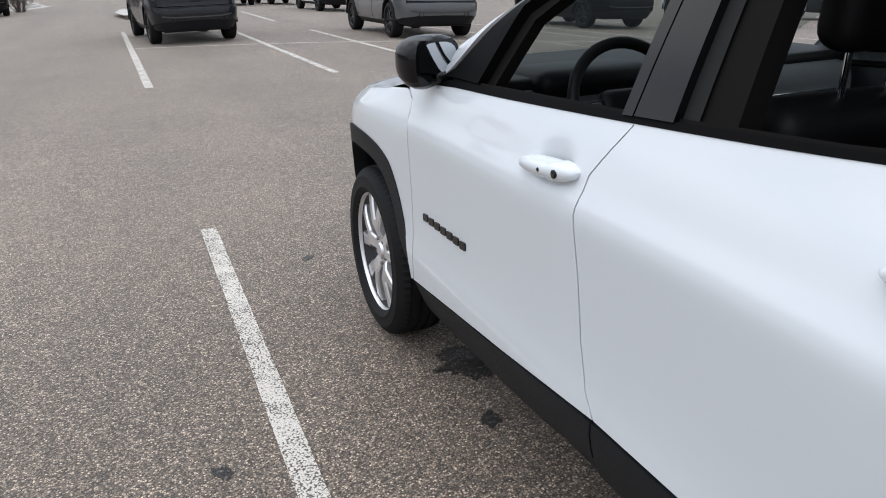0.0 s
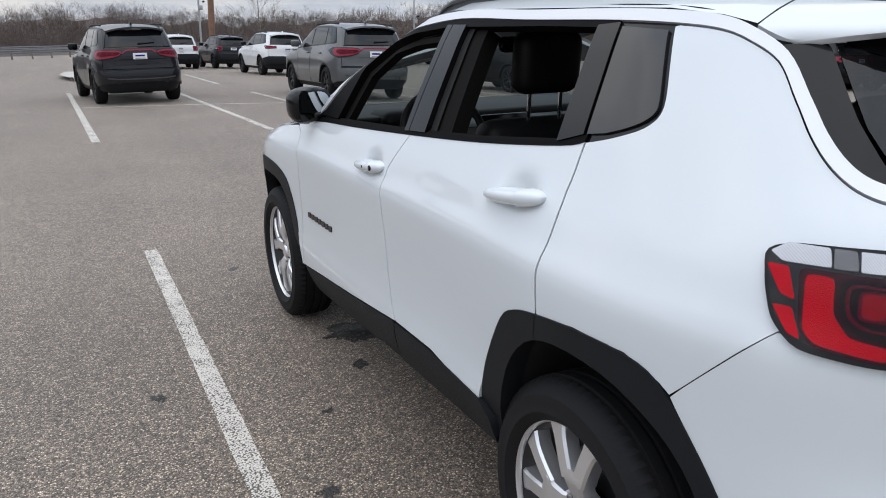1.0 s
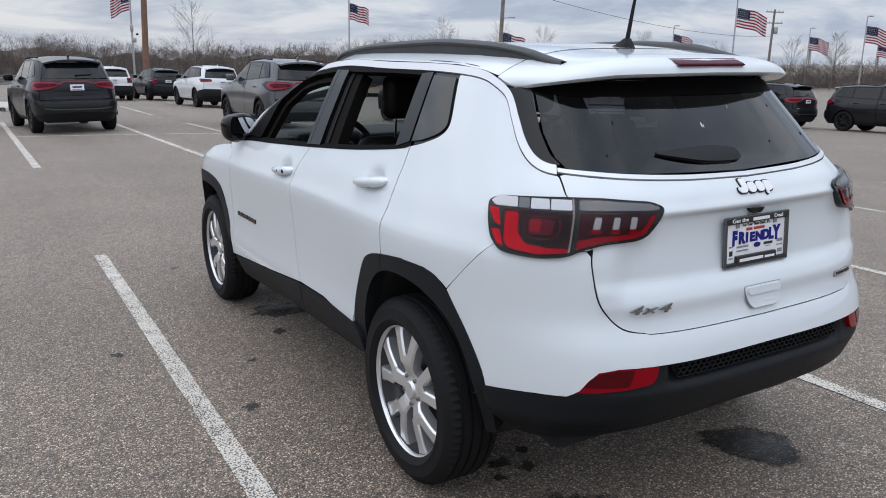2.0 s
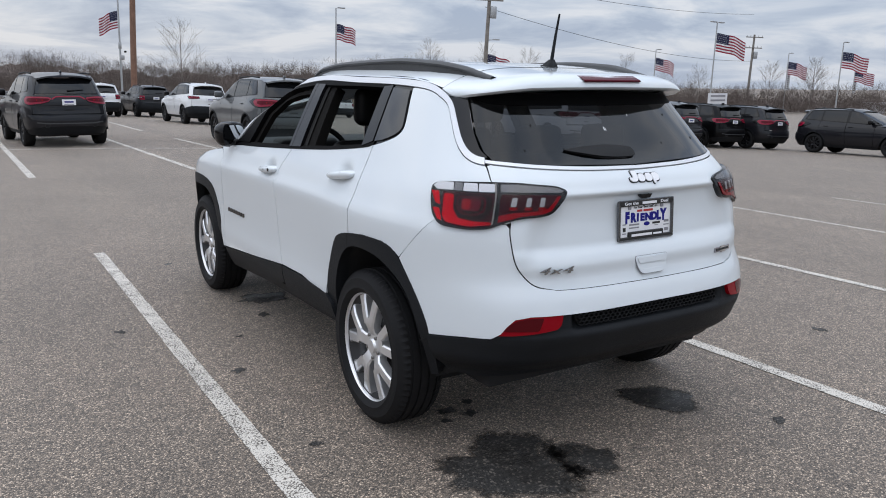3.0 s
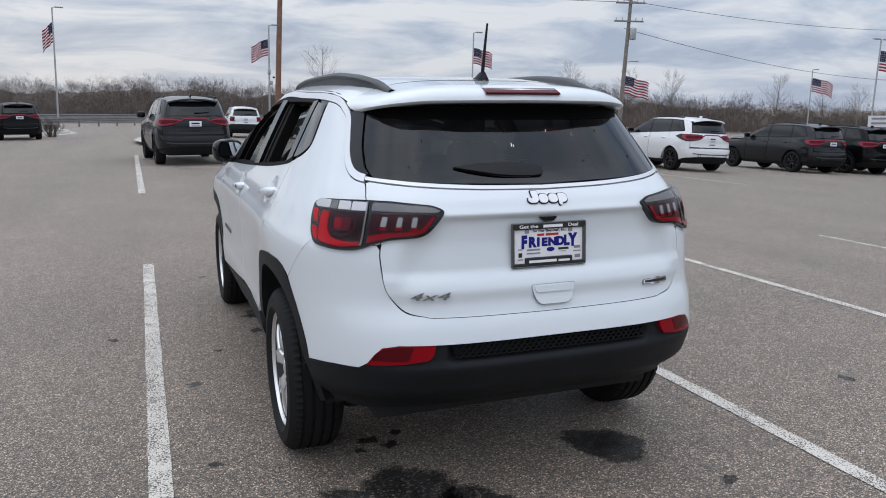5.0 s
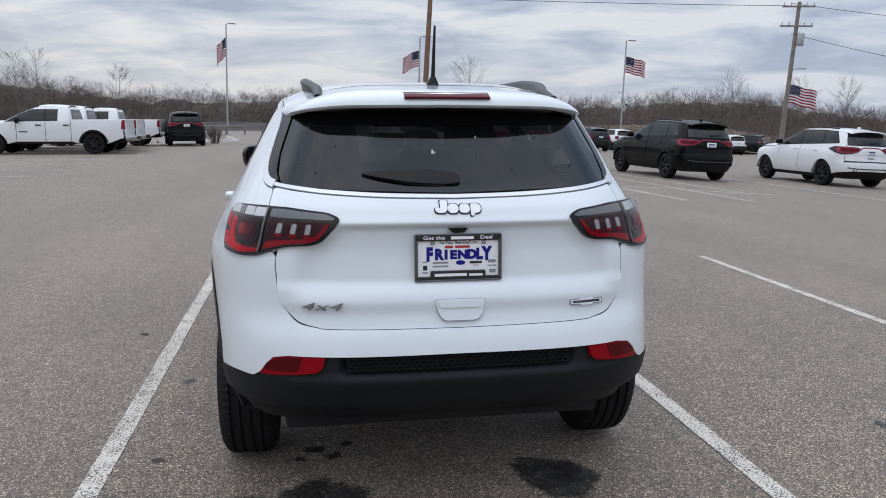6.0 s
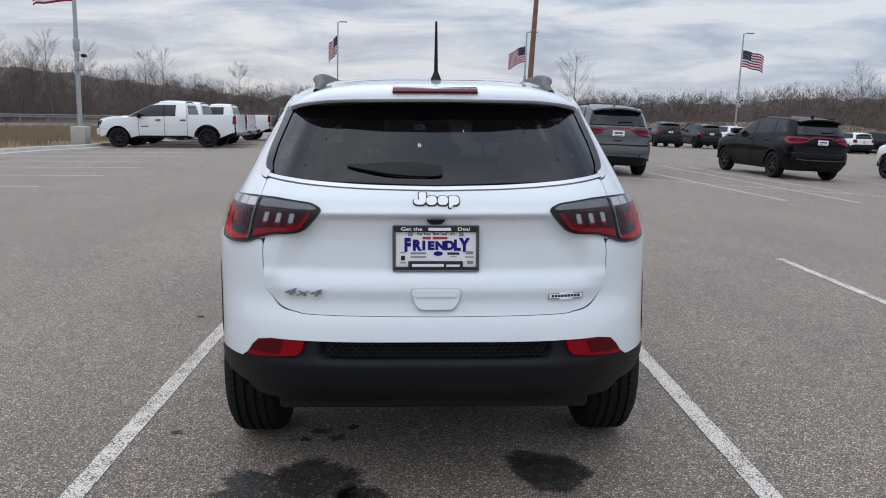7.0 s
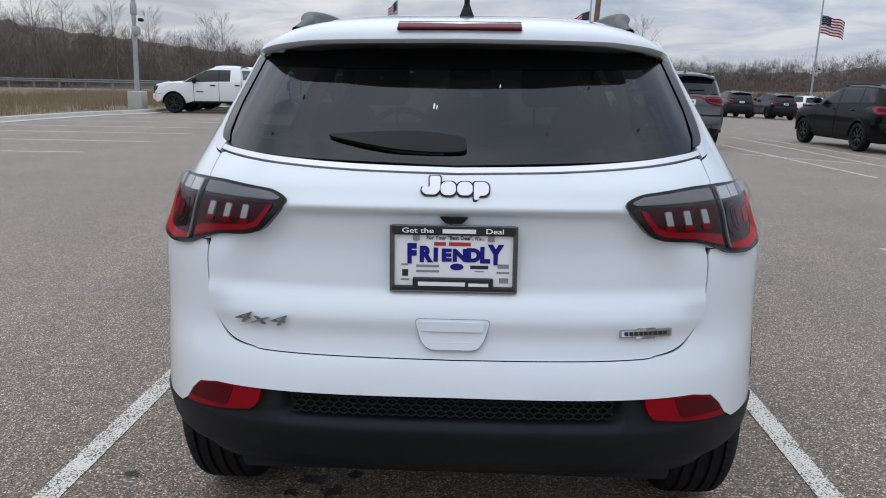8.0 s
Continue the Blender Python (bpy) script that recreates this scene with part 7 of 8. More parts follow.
def stain_material():
    m = material("damp_dark_asphalt", (0.02, 0.02, 0.02), rough=0.55)
    b = bsdf(m)
    tc = node(m, "ShaderNodeTexCoord")
    vor = node(m, "ShaderNodeTexVoronoi", Scale=120.0)
    link(m, tc.outputs["Object"], vor.inputs["Vector"])
    sep = m.node_tree.nodes.new("ShaderNodeSeparateColor")
    link(m, vor.outputs["Color"], sep.inputs[0])
    rp = m.node_tree.nodes.new("ShaderNodeValToRGB")
    e = rp.color_ramp.elements
    e[0].position, e[0].color = 0.0, (0.014, 0.013, 0.012, 1)
    e[1].position, e[1].color = 1.0, (0.16, 0.14, 0.12, 1)
    k = e.new(0.85)
    k.color = (0.034, 0.031, 0.028, 1)
    link(m, sep.outputs[0], rp.inputs[0])
    link(m, rp.outputs[0], b.inputs["Base Color"])
    nz = node(m, "ShaderNodeTexNoise", Scale=5.0, Detail=3.0)
    link(m, tc.outputs["Object"], nz.inputs["Vector"])
    rr = node(m, "ShaderNodeMapRange")
    rr.inputs["From Min"].default_value, rr.inputs["From Max"].default_value = 0.42, 0.62
    rr.inputs["To Min"].default_value, rr.inputs["To Max"].default_value = 0.75, 0.34
    link(m, nz.outputs["Fac"], rr.inputs[0])
    link(m, rr.outputs[0], b.inputs["Roughness"])
    bp = node(m, "ShaderNodeBump", Strength=0.6, Distance=0.003)
    bp.invert = True
    link(m, vor.outputs["Distance"], bp.inputs["Height"])
    link(m, bp.outputs[0], b.inputs["Normal"])
    # the damp fades out raggedly at its rim
    uv = node(m, "ShaderNodeUVMap")
    sx = node(m, "ShaderNodeSeparateXYZ")
    link(m, uv.outputs[0], sx.inputs[0])
    n3 = node(m, "ShaderNodeTexNoise", Scale=38.0, Detail=5.0, Roughness=0.7)
    link(m, tc.outputs["Object"], n3.inputs["Vector"])
    ma = node(m, "ShaderNodeMath")
    ma.operation = "MULTIPLY_ADD"
    ma.inputs[1].default_value = 0.55
    link(m, n3.outputs["Fac"], ma.inputs[0])
    link(m, sx.outputs[0], ma.inputs[2])
    al = node(m, "ShaderNodeMapRange")
    al.inputs["From Min"].default_value, al.inputs["From Max"].default_value = 1.02, 1.22
    al.inputs["To Min"].default_value, al.inputs["To Max"].default_value = 0.93, 0.0
    link(m, ma.outputs[0], al.inputs[0])
    link(m, al.outputs[0], b.inputs["Alpha"])
    return m


M_DAMP = stain_material()


def stain(cx, cy, rx, ry, seed, label, turn=0.0, rough=0.35):
    bm = bmesh.new()
    uvl = bm.loops.layers.uv.new("rim")
    n, rings = 72, 6
    grid, far = [], {}
    for j in range(rings + 1):
        row = []
        for k in range(n):
            a = 2 * math.pi * k / n
            d = 1 + rough * noise.noise(Vector((math.cos(a) * 1.3, math.sin(a) * 1.3, seed))) + 0.4 * rough * noise.noise(Vector((math.cos(a) * 5, math.sin(a) * 5, seed + 9)))
            f = 1.12 * j / rings
            u, v = rx * d * f * math.cos(a), ry * d * f * math.sin(a)
            x, y = cx + u * math.cos(turn) - v * math.sin(turn), cy + u * math.sin(turn) + v * math.cos(turn)
            if j == 0:
                if k == 0:
                    c = bm.verts.new((cx, cy, ground_z(cx, cy) + 0.0025))
                    far[c] = 0.0
                row.append(c)
            else:
                p = bm.verts.new((x, y, ground_z(x, y) + 0.0025))
                far[p] = f
                row.append(p)
        grid.append(row)
    for j in range(rings):
        for k in range(n):
            q = [grid[j][k], grid[j + 1][k], grid[j + 1][(k + 1) % n], grid[j][(k + 1) % n]]
            fc_ = bm.faces.new(q if j else q[:3])
            for lp in fc_.loops:
                lp[uvl].uv = (far[lp.vert], 0)
    ob = new("stain", bpy.data.meshes.new("stain"))
    finish(ob, bm, M_DAMP, smooth=False)
    return tagged(ob, label, "stain", group="stains on the asphalt", kind="structure")


stain(-0.56, -0.66, 0.36, 0.30, 3.1, "dark damp oil patch on asphalt behind the vehicle", rough=0.55)
stain(-0.26, -0.78, 0.17, 0.15, 5.2, "dark damp oil spot on asphalt", rough=0.6)
stain(0.46, -0.50, 0.17, 0.20, 8.4, "oval dark damp patch on asphalt", turn=0.4, rough=0.3)
stain(-0.62, 2.20, 0.20, 0.15, 1.7, "dark oil drip patch under the engine bay", rough=0.6)
for i, (x, y, r) in enumerate(((-0.50, -0.10, 0.04), (-0.42, -0.17, 0.03), (-0.36, -0.06, 0.025), (-0.56, -0.19, 0.02), (0.75, -0.95, 0.03), (-0.73, 1.82, 0.035), (-1.60, 1.89, 0.03), (-1.17, 0.9, 0.03), (-0.95, 3.6, 0.03), (2.2, -0.2, 0.035), (-1.15, -0.1, 0.025), (-1.0, 1.45, 0.02), (-2.4, 0.2, 0.02))):
    stain(x, y, r * 1.5, r, 20 + i, "small dark spot on asphalt", turn=i * 0.9, rough=0.7)
rng = random.Random(4)
pebbles = bmesh.new()
for i in range(420):
    x, y = rng.uniform(-4.5, 4.5), rng.uniform(-3.2, 9)
    s = rng.uniform(0.0025, 0.006)
    r = bmesh.ops.create_icosphere(pebbles, subdivisions=1, radius=s, matrix=Matrix.Translation((x, y, ground_z(x, y) + s * 0.4)) @ Matrix.Diagonal((1.3, 0.9, 0.6, 1)))
grit = part("loose_grit", pebbles, grain(material("pale_grit", (0.34, 0.31, 0.27), rough=0.9)), None)
tagged(grit, "loose pale grit scattered on asphalt", "grit", kind="stuff")

# ---- kerbs, grass, rails ----
M_DRYGRASS = grain(material("dry_grass_ground", (0.165, 0.125, 0.08), rough=0.95), scales=((0.25, 0.3), (3.0, 0.3)), bump=0.6, bump_scale=8.0)
M_BLADE = grain(material("dry_grass_blades", (0.25, 0.185, 0.115), rough=0.9), scales=((0.4, 0.35), (5.0, 0.2)))
M_BRUSH = grain(material("winter_brush", (0.150, 0.122, 0.110), rough=0.95, spec=0.1), scales=((0.08, 0.25), (1.1, 0.30)), bump=0.5, bump_scale=2.5)
M_BARK = grain(material("bare_bark", (0.165, 0.142, 0.128), rough=0.9), scales=((0.05, 0.25), (2.0, 0.15)))
M_SCRUB = grain(material("scrub_ground", (0.085, 0.07, 0.06), rough=0.95), scales=((0.2, 0.3), (3.0, 0.3)), bump=0.8, bump_scale=6.0)


def kerb(path, name, label):
    """A raised concrete kerb along a path."""
    rows = []
    for i, (x, y) in enumerate(path):
        a, b = Vector(path[max(0, i - 1)]), Vector(path[min(len(path) - 1, i + 1)])
        d = (b - a).normalized()
        n = Vector((-d.y, d.x))
        z = ground_z(x, y)
        rows.append([(x + n.x * o, y + n.y * o, z + h) for o, h in ((-0.55, 0.012), (-0.10, 0.02), (-0.07, 0.13), (-0.04, 0.15), (0.10, 0.15), (0.12, -0.05))])
    bm = loft(rows)
    bmesh.ops.recalc_face_normals(bm, faces=bm.faces)
    ob = part(name, bm, M_CONCRETE, None, smooth=False)
    return tagged(ob, label, "kerb", kind="structure")


WEST_KERB = [(-16.2, 5.0), (-15.4, 14.0), (-15.1, 19.0), (-15.0, 23.0), (-14.6, 26.5), (-13.8, 28.4), (-13.6, 31.0), (-13.7, 45.0), (-14.0, 70.0)]
kerb(WEST_KERB, "west_kerb", "pale concrete kerb between lot and dry grass")


def field(name, outline_rows, mat, label, category):
    bm = loft(outline_rows)
    bmesh.ops.recalc_face_normals(bm, faces=bm.faces)
    if sum(f.normal.z for f in bm.faces) < 0:
        bmesh.ops.reverse_faces(bm, faces=bm.faces)
    ob = part(name, bm, mat, None)
    return tagged(ob, label, category, kind="structure")


rows = []
for x, y in WEST_KERB:
    rows.append([(x - 0.12 - d, y + d * 0.15, ground_z(x, y) + 0.11 + 0.10 * noise.noise(Vector((x + d, y, 0)) * 0.3) + (0.012 * max(0, d - 14))) for d in (0, 1, 3, 6, 10, 15, 20, 26, 34, 45)])
field("west_field", rows, M_DRYGRASS, "strip of dry winter grass beside the lot", "grass")

# standing dry grass in tufts
rng = random.Random(11)
bm = bmesh.new()
for i in range(8500):
    y = rng.uniform(14, 62)
    d = rng.uniform(0.5, 17) ** 1.0
    xk = np.interp(y, [p[1] for p in WEST_KERB], [p[0] for p in WEST_KERB])
    x = xk - 0.12 - d
    if -15.9 < x < -13.5 and 29 < y < 31.6:
        continue
    z = ground_z(x, y) + 0.10 + 0.012 * max(0, d - 14)
    h = rng.uniform(0.25, 0.75) * (0.5 + 0.5 * min(1, d / 3))
    for k in range(4):
        a = rng.uniform(0, 6.28)
        w = 0.009
        lx, ly = rng.uniform(-0.22, 0.22) * h, rng.uniform(-0.22, 0.22) * h
        px, py = x + rng.uniform(-0.15, 0.15), y + rng.uniform(-0.15, 0.15)
        v = [bm.verts.new(p) for p in ((px - w * math.cos(a), py - w * math.sin(a), z - 0.05), (px + w * math.cos(a), py + w * math.sin(a), z - 0.05), (px + lx, py + ly, z + h))]
        bm.faces.new(v)
tagged(part("tall_dry_grass", bm, M_BLADE, None, smooth=False), "tall tawny dry grass beyond the kerb", "grass", kind="stuff")

# road bank with two guard rails behind the grass
rows = []
for i in range(30):
    t = i / 29
    x, y = -95 + 112 * t, 118 - 34 * t
    z = ground_z(min(x, -1), y)
    rows.append([(x, y - 6, z - 0.1), (x, y - 3, z + 0.05), (x, y, z + 0.25), (x + 1, y + 5, z + 0.4), (x + 2, y + 14, z + 0.6)])
field("road_bank", rows, M_SCRUB, "scrubby brown bank beyond the grass", "bank")


def guard_rail(x0, y0, x1, y1, z0, z1, label, posts=18):
    thing = new("guard_rail", None)
    tagged(thing, label, "guard rail", group="guard rails")
    n = 24
    prof = [(0, 0.0), (0.04, 0.04), (0.04, 0.08), (0.0, 0.12), (0.0, 0.18), (0.04, 0.22), (0.04, 0.26), (0.0, 0.31)]
    rws = []
    for i in range(n + 1):
        t = i / n
        x, y, z = x0 + (x1 - x0) * t, y0 + (y1 - y0) * t, z0 + (z1 - z0) * t
        rws.append([(x, y - o, z + 0.45 + h) for o, h in prof])
    part("rail", loft(rws), M_RAILSTEEL, thing)
    for k in range(posts):
        t = (k + 0.5) / posts
        x, y, z = x0 + (x1 - x0) * t, y0 + (y1 - y0) * t, z0 + (z1 - z0) * t
        part("post", box(x, y + 0.12, z + 0.35, 0.14, 0.18, 0.9), M_GREYWOOD, thing, smooth=False)
    return thing


guard_rail(-95, 117.5, 17, 83.5, ground_z(-5, 100) + 0.25, ground_z(0, 84) + 0.1, "galvanised steel guard rail on wooden posts")
guard_rail(-60, 74, -14.5, 62, 0.35, 0.05, "galvanised steel guard rail beyond dry grass", posts=16)
guard_rail(-14.5, 62.5, 6, 84, -0.35, -0.45, "galvanised steel guard rail at the lot's far edge", posts=14)

# far edge of the lot
kerb([(-9.3, 44.5), (-6.2, 47.0), (-5.6, 50.0), (-6.6, 56.0), (-7.0, 60.0)], "island_kerb", "pale concrete kerb of a planted island")
kerb([(-1.35, 30.4), (-0.25, 31.2), (0.35, 33.5), (-0.25, 36.3), (-1.45, 36.9)], "north_island_kerb", "pale concrete kerb of a small island")
bm = bmesh.new()
vs = [bm.verts.new((x, y, ground_z(x, y) + 0.14)) for x, y in ((-1.45, 30.6), (-0.35, 31.4), (0.15, 33.5), (-0.35, 36.1), (-1.55, 36.7), (-1.75, 33.5))]
bm.faces.new(vs)
tagged(part("island_top", bm, M_CONCRETE, None, smooth=False), "pale concrete top of a small island", "island", kind="structure")

# grass slope to the north-east, under the woods
rows = []
for i in range(26):
    th = radians(12 + 27 * i / 25)
    row = []
    for d in (72, 80, 88, 96, 105, 116):
        x, y = -1 + d * math.sin(th), -3 + d * math.cos(th)
        rise = 2.6 * step(76, 112, d) * math.exp(-((math.degrees(th) - 24) / 9) ** 2)
        row.append((x, y, ground_z(x, y) + 0.05 + rise + 0.8 * noise.noise(Vector((x, y, 0)) * 0.09)))
    rows.append(row)
field("north_east_slope", rows, M_DRYGRASS, "slope of pale dry winter grass under the woods", "grass")

# ---- woods ----
TOPS = smooth_table([(-75, 13.0), (-45, 12.5), (-32, 11.0), (-24, 8.8), (-18, 7.2), (-12, 5.6), (-8, 5.2), (2, 5.6), (12, 4.4), (22, 4.6), (29, 5.6), (36, 3.6), (43, 2.2), (50, 1.0), (61, 1.0), (80, 2.0)])


def wood_ring(d0, depth, lift, name, label, seedz, th0=-75, th1=80):
    rws = []
    n = 420
    for i in range(n):
        th = th0 + (th1 - th0) * i / (n - 1)
        a = radians(th)
        d = d0 + 5 * noise.noise(Vector((th * 0.08, seedz, 0)))
        top = TOPS(th) * (d0 / 130) + lift
        top += 0.9 * noise.noise(Vector((th * 0.5, seedz, 2))) + 0.55 * noise.noise(Vector((th * 2.3, seedz, 5))) + 0.35 * noise.noise(Vector((th * 7.0, seedz, 7)))
        row = []
        for k, (f, dd) in enumerate(((-0.35, 0), (0.25, 0.6), (0.5, 1.4), (0.75, 2.6), (0.93, 4.0), (1.0, 6.0), (0.9, depth))):
            j = 1.3 * noise.noise(Vector((th * 3.1, f * 6, seedz)))
            r = d + dd + j
            row.append((-1 + r * math.sin(a), -3 + r * math.cos(a), -2.6 + (top + 2.6) * max(f, 0) + (-3 if f < 0 else 0)))
        rws.append(row)
    ob = part(name, loft(rws), M_BRUSH, None)
    return tagged(ob, label, "woods", kind="stuff")


wood_ring(131, 14, -1.9, "winter_thicket", "brown leafless winter thicket around the lot", 1.0)
# unseen ring added to block low sky and darken reflections on the vehicle
wood_ring(150, 14, 4.0, "unseen_thicket", "unseen leafless woods added to close the open side of the lot", 4.0, 80, 285)


def add_bare_tree(bm, x, y, z, h, rng, limbs=9, twigs=4, r0=None, sides=4):
    """Tapered trunk, forking limbs and fine twigs."""
    r0 = r0 or 0.011 * h
    top = Vector((x + rng.uniform(-0.05, 0.05) * h, y + rng.uniform(-0.05, 0.05) * h, z + h))
    base = Vector((x, y, z))
    mid = base.lerp(top, 0.5) + Vector((rng.uniform(-0.02, 0.02) * h, rng.uniform(-0.02, 0.02) * h, 0))

    def along(t):
        return base.lerp(mid, t * 2) if t < 0.5 else mid.lerp(top, t * 2 - 1)
    add_tube(bm, [base, mid, top], [r0, r0 * 0.6, r0 * 0.12], sides, caps=False)
    for k in range(limbs):
        t = rng.uniform(0.28, 0.95)
        p = along(t)
        a = rng.uniform(0, 2 * math.pi)
        ln = h * (0.42 * (1 - t) + 0.12) * rng.uniform(0.7, 1.2)
        d = Vector((math.cos(a), math.sin(a), rng.uniform(0.5, 1.4))).normalized()
        q = p + d * ln * 0.55
        e = q + (d + Vector((0, 0, 0.35))).normalized() * ln * 0.5
        e += Vector((rng.uniform(-0.1, 0.1), rng.uniform(-0.1, 0.1), 0)) * ln
        add_tube(bm, [p, q, e], [r0 * 0.36 * (1.1 - t), r0 * 0.22 * (1.1 - t), r0 * 0.05], 3, caps=False)
        for j in range(twigs):
            u = rng.uniform(0.3, 1.0)
            s = p.lerp(q, u * 2) if u < 0.5 else q.lerp(e, u * 2 - 1)
            b = rng.uniform(0, 2 * math.pi)
            td = (d + Vector((math.cos(b), math.sin(b), rng.uniform(0, 0.8))) * 0.8).normalized()
            add_tube(bm, [s, s + td * ln * rng.uniform(0.25, 0.5)], [r0 * 0.10, r0 * 0.03], 3, caps=False)


rng = random.Random(21)
bm = bmesh.new()
for i in range(1000):
    th = rng.uniform(-62, 72)
    d = rng.uniform(118, 129)
    a = radians(th)
    x, y = -1 + d * math.sin(a), -3 + d * math.cos(a)
    h = (TOPS(th) * d / 130 + 2.6) * rng.uniform(0.70, 1.08)
    add_bare_tree(bm, x, y, -2.6, h, rng, limbs=7, twigs=3, r0=0.0055 * h, sides=3)
tagged(part("bare_woods", bm, M_BARK, None, smooth=False), "dense leafless grey-brown woods in winter", "woods", kind="stuff")


def twig_material():
    m = material("winter_twigs", (0.09, 0.075, 0.066), rough=0.95, spec=0.1)
    geo = node(m, "ShaderNodeNewGeometry")
    rp = m.node_tree.nodes.new("ShaderNodeValToRGB")
    e = rp.color_ramp.elements
    e[0].color, e[1].color = (0.105, 0.085, 0.075, 1), (0.185, 0.155, 0.138, 1)
    k = e.new(0.6)
    k.color = (0.135, 0.110, 0.098, 1)
    link(m, geo.outputs["Random Per Island"], rp.inputs[0])
    link(m, rp.outputs[0], bsdf(m).inputs["Base Color"])
    return m


# brushwood: crowns of fine twigs that spray from many forks
rs = np.random.default_rng(5)
n_crown, n_fork, n_twig = 3200, 12, 17
c_th, c_d = rs.uniform(-64, 74, n_crown), rs.uniform(118, 130, n_crown)
c_hi = np.array([TOPS(t) for t in c_th]) * c_d / 130 + 2.6
c_up = c_hi * np.array([0.92 + 0.16 * noise.noise(Vector((t * 0.9, 3.0, 0))) + 0.16 * noise.noise(Vector((t * 2.7, 8.0, 0))) for t in c_th]) * np.sqrt(rs.uniform(0.02, 1.0, n_crown)) - 0.5
c_wide = rs.uniform(0.8, 2.3, n_crown)
# low scrub over the north-east slope
n_low = 240
l_th, l_d = rs.uniform(13, 40, n_low), rs.uniform(84, 114, n_low)
l_up = 2.9 + 2.4 * np.clip((l_d - 76) / 36, 0, 1) * np.exp(-((l_th - 24) / 9) ** 2) - 2.2 + rs.uniform(0.2, 1.2, n_low)
c_th, c_d, c_up, c_wide = np.concatenate([c_th, l_th]), np.concatenate([c_d, l_d]), np.concatenate([c_up, l_up]), np.concatenate([c_wide, rs.uniform(0.6, 1.6, n_low)])
th, d, wide = np.repeat(c_th, n_fork), np.repeat(c_d, n_fork), np.repeat(c_wide, n_fork)
fork = np.stack([-1 + d * np.sin(np.radians(th)), -3 + d * np.cos(np.radians(th)), -2.9 + np.repeat(c_up, n_fork)], 1)
fork += np.clip(rs.normal(0, 1, fork.shape), -1.6, 1.6) * np.stack([wide * 0.75, wide * 0.75, wide * 0.45], 1)
base = np.repeat(fork, n_twig, axis=0)
n_all = len(base)
base += rs.normal(0, 0.22, base.shape)
ln = rs.uniform(0.3, 1.0, n_all)
az, el = rs.uniform(0, 2 * np.pi, n_all), np.radians(rs.uniform(10, 88, n_all))
tip = base + np.stack([ln * np.cos(el) * np.cos(az), ln * np.cos(el) * np.sin(az), ln * np.sin(el)], 1)
rt = np.radians(np.repeat(th, n_twig))
lean = rs.uniform(-1.0, 1.0, n_all)
across = np.stack([np.cos(rt) * np.cos(lean), -np.sin(rt) * np.cos(lean), np.sin(lean)], 1) * rs.uniform(0.006, 0.013, n_all)[:, None]
verts = np.stack([base - across, base + across, tip], 1).reshape(-1, 3)
brush = bpy.data.meshes.new("brushwood")
brush.from_pydata(verts.tolist(), [], np.arange(len(verts)).reshape(-1, 3).tolist())
brush.materials.append(twig_material())
tagged(new("brushwood", brush), "fine brown-grey winter brushwood in front of the thicket", "brush", kind="stuff")


def lone_tree(x, y, h, seed, label, limbs=16, twigs=9, r0=None, z=None):
    rng = random.Random(seed)
    bm = bmesh.new()
    add_bare_tree(bm, 0, 0, -0.1, h, rng, int(limbs * 2.2), twigs + 4, r0 or 0.0075 * h, 6)
    ob = part("bare_tree", bm, M_BARK, None)
    ob.location = (x, y, ground_z(x, y) if z is None else z)
    tagged(ob, label, "tree", group="bare trees")
    return ob


for i, (x, y, h, z) in enumerate(((11.6, 55.5, 6.6, None), (-21.0, 62.0, 6.4, 0.2), (-27, 115, 10.5, 0.0), (-50, 105, 15.0, 0.0), (-53, 106, 14.0, 0.0), (-56, 103, 14.5, 0.0), (-47, 108, 13.5, 0.0), (-63, 108, 17.5, 0.0), (-66, 100, 16, 0.0), (-38, 108, 12.0, 0.0),
                                (66, 56, 7.0, -2.5), (73, 52, 7.5, -2.5), (95, 62, 9.0, -2.6), (108, 70, 9.5, -2.6), (88, 90, 10.5, -2.6), (100, 92, 9.5, -2.6), (67, 98, 11.5, -2.4), (60, 102, 12.0, -2.4), (72, 94, 11, -2.4), (78, 38, 7.5, -2.5), (92, 43, 7.5, -2.5))):
    lone_tree(x, y, h * (1 if i < 2 else 0.8), 40 + i, "bare young tree with fine upright twigs" if i < 2 else "tall leafless tree rising above the woods", limbs=16 if i < 2 else 20)

def bush(x, y, h, seed):
    """A low bare shrub: many stems that fork from the ground."""
    rng = random.Random(seed)
    bm = bmesh.new()
    for k in range(70):
        a, out = rng.uniform(0, 2 * math.pi), rng.uniform(0.05, 0.75) * h
        top = Vector((out * math.cos(a), out * math.sin(a), h * rng.uniform(0.45, 1.0)))
        foot = Vector((0.15 * math.cos(a), 0.15 * math.sin(a), -0.05))
        mid = foot.lerp(top, 0.5) + Vector((rng.uniform(-0.06, 0.06), rng.uniform(-0.06, 0.06), 0.05))
        add_tube(bm, [foot, mid, top], [0.012, 0.009, 0.004], 3, caps=False)
        for j in range(7):
            p = mid.lerp(top, rng.uniform(0.0, 1.0))
            add_tube(bm, [p, p + Vector((rng.uniform(-0.2, 0.2), rng.uniform(-0.2, 0.2), rng.uniform(0.02, 0.28)))], [0.007, 0.003], 3, caps=False)
    ob = part("bush", bm, M_BARK, None)
    ob.location = (x, y, ground_z(x, y))
    return tagged(ob, "low bare brown shrub beside the kerb of an island", "bush")


bush(-5.95, 43.6, 0.95, 71)

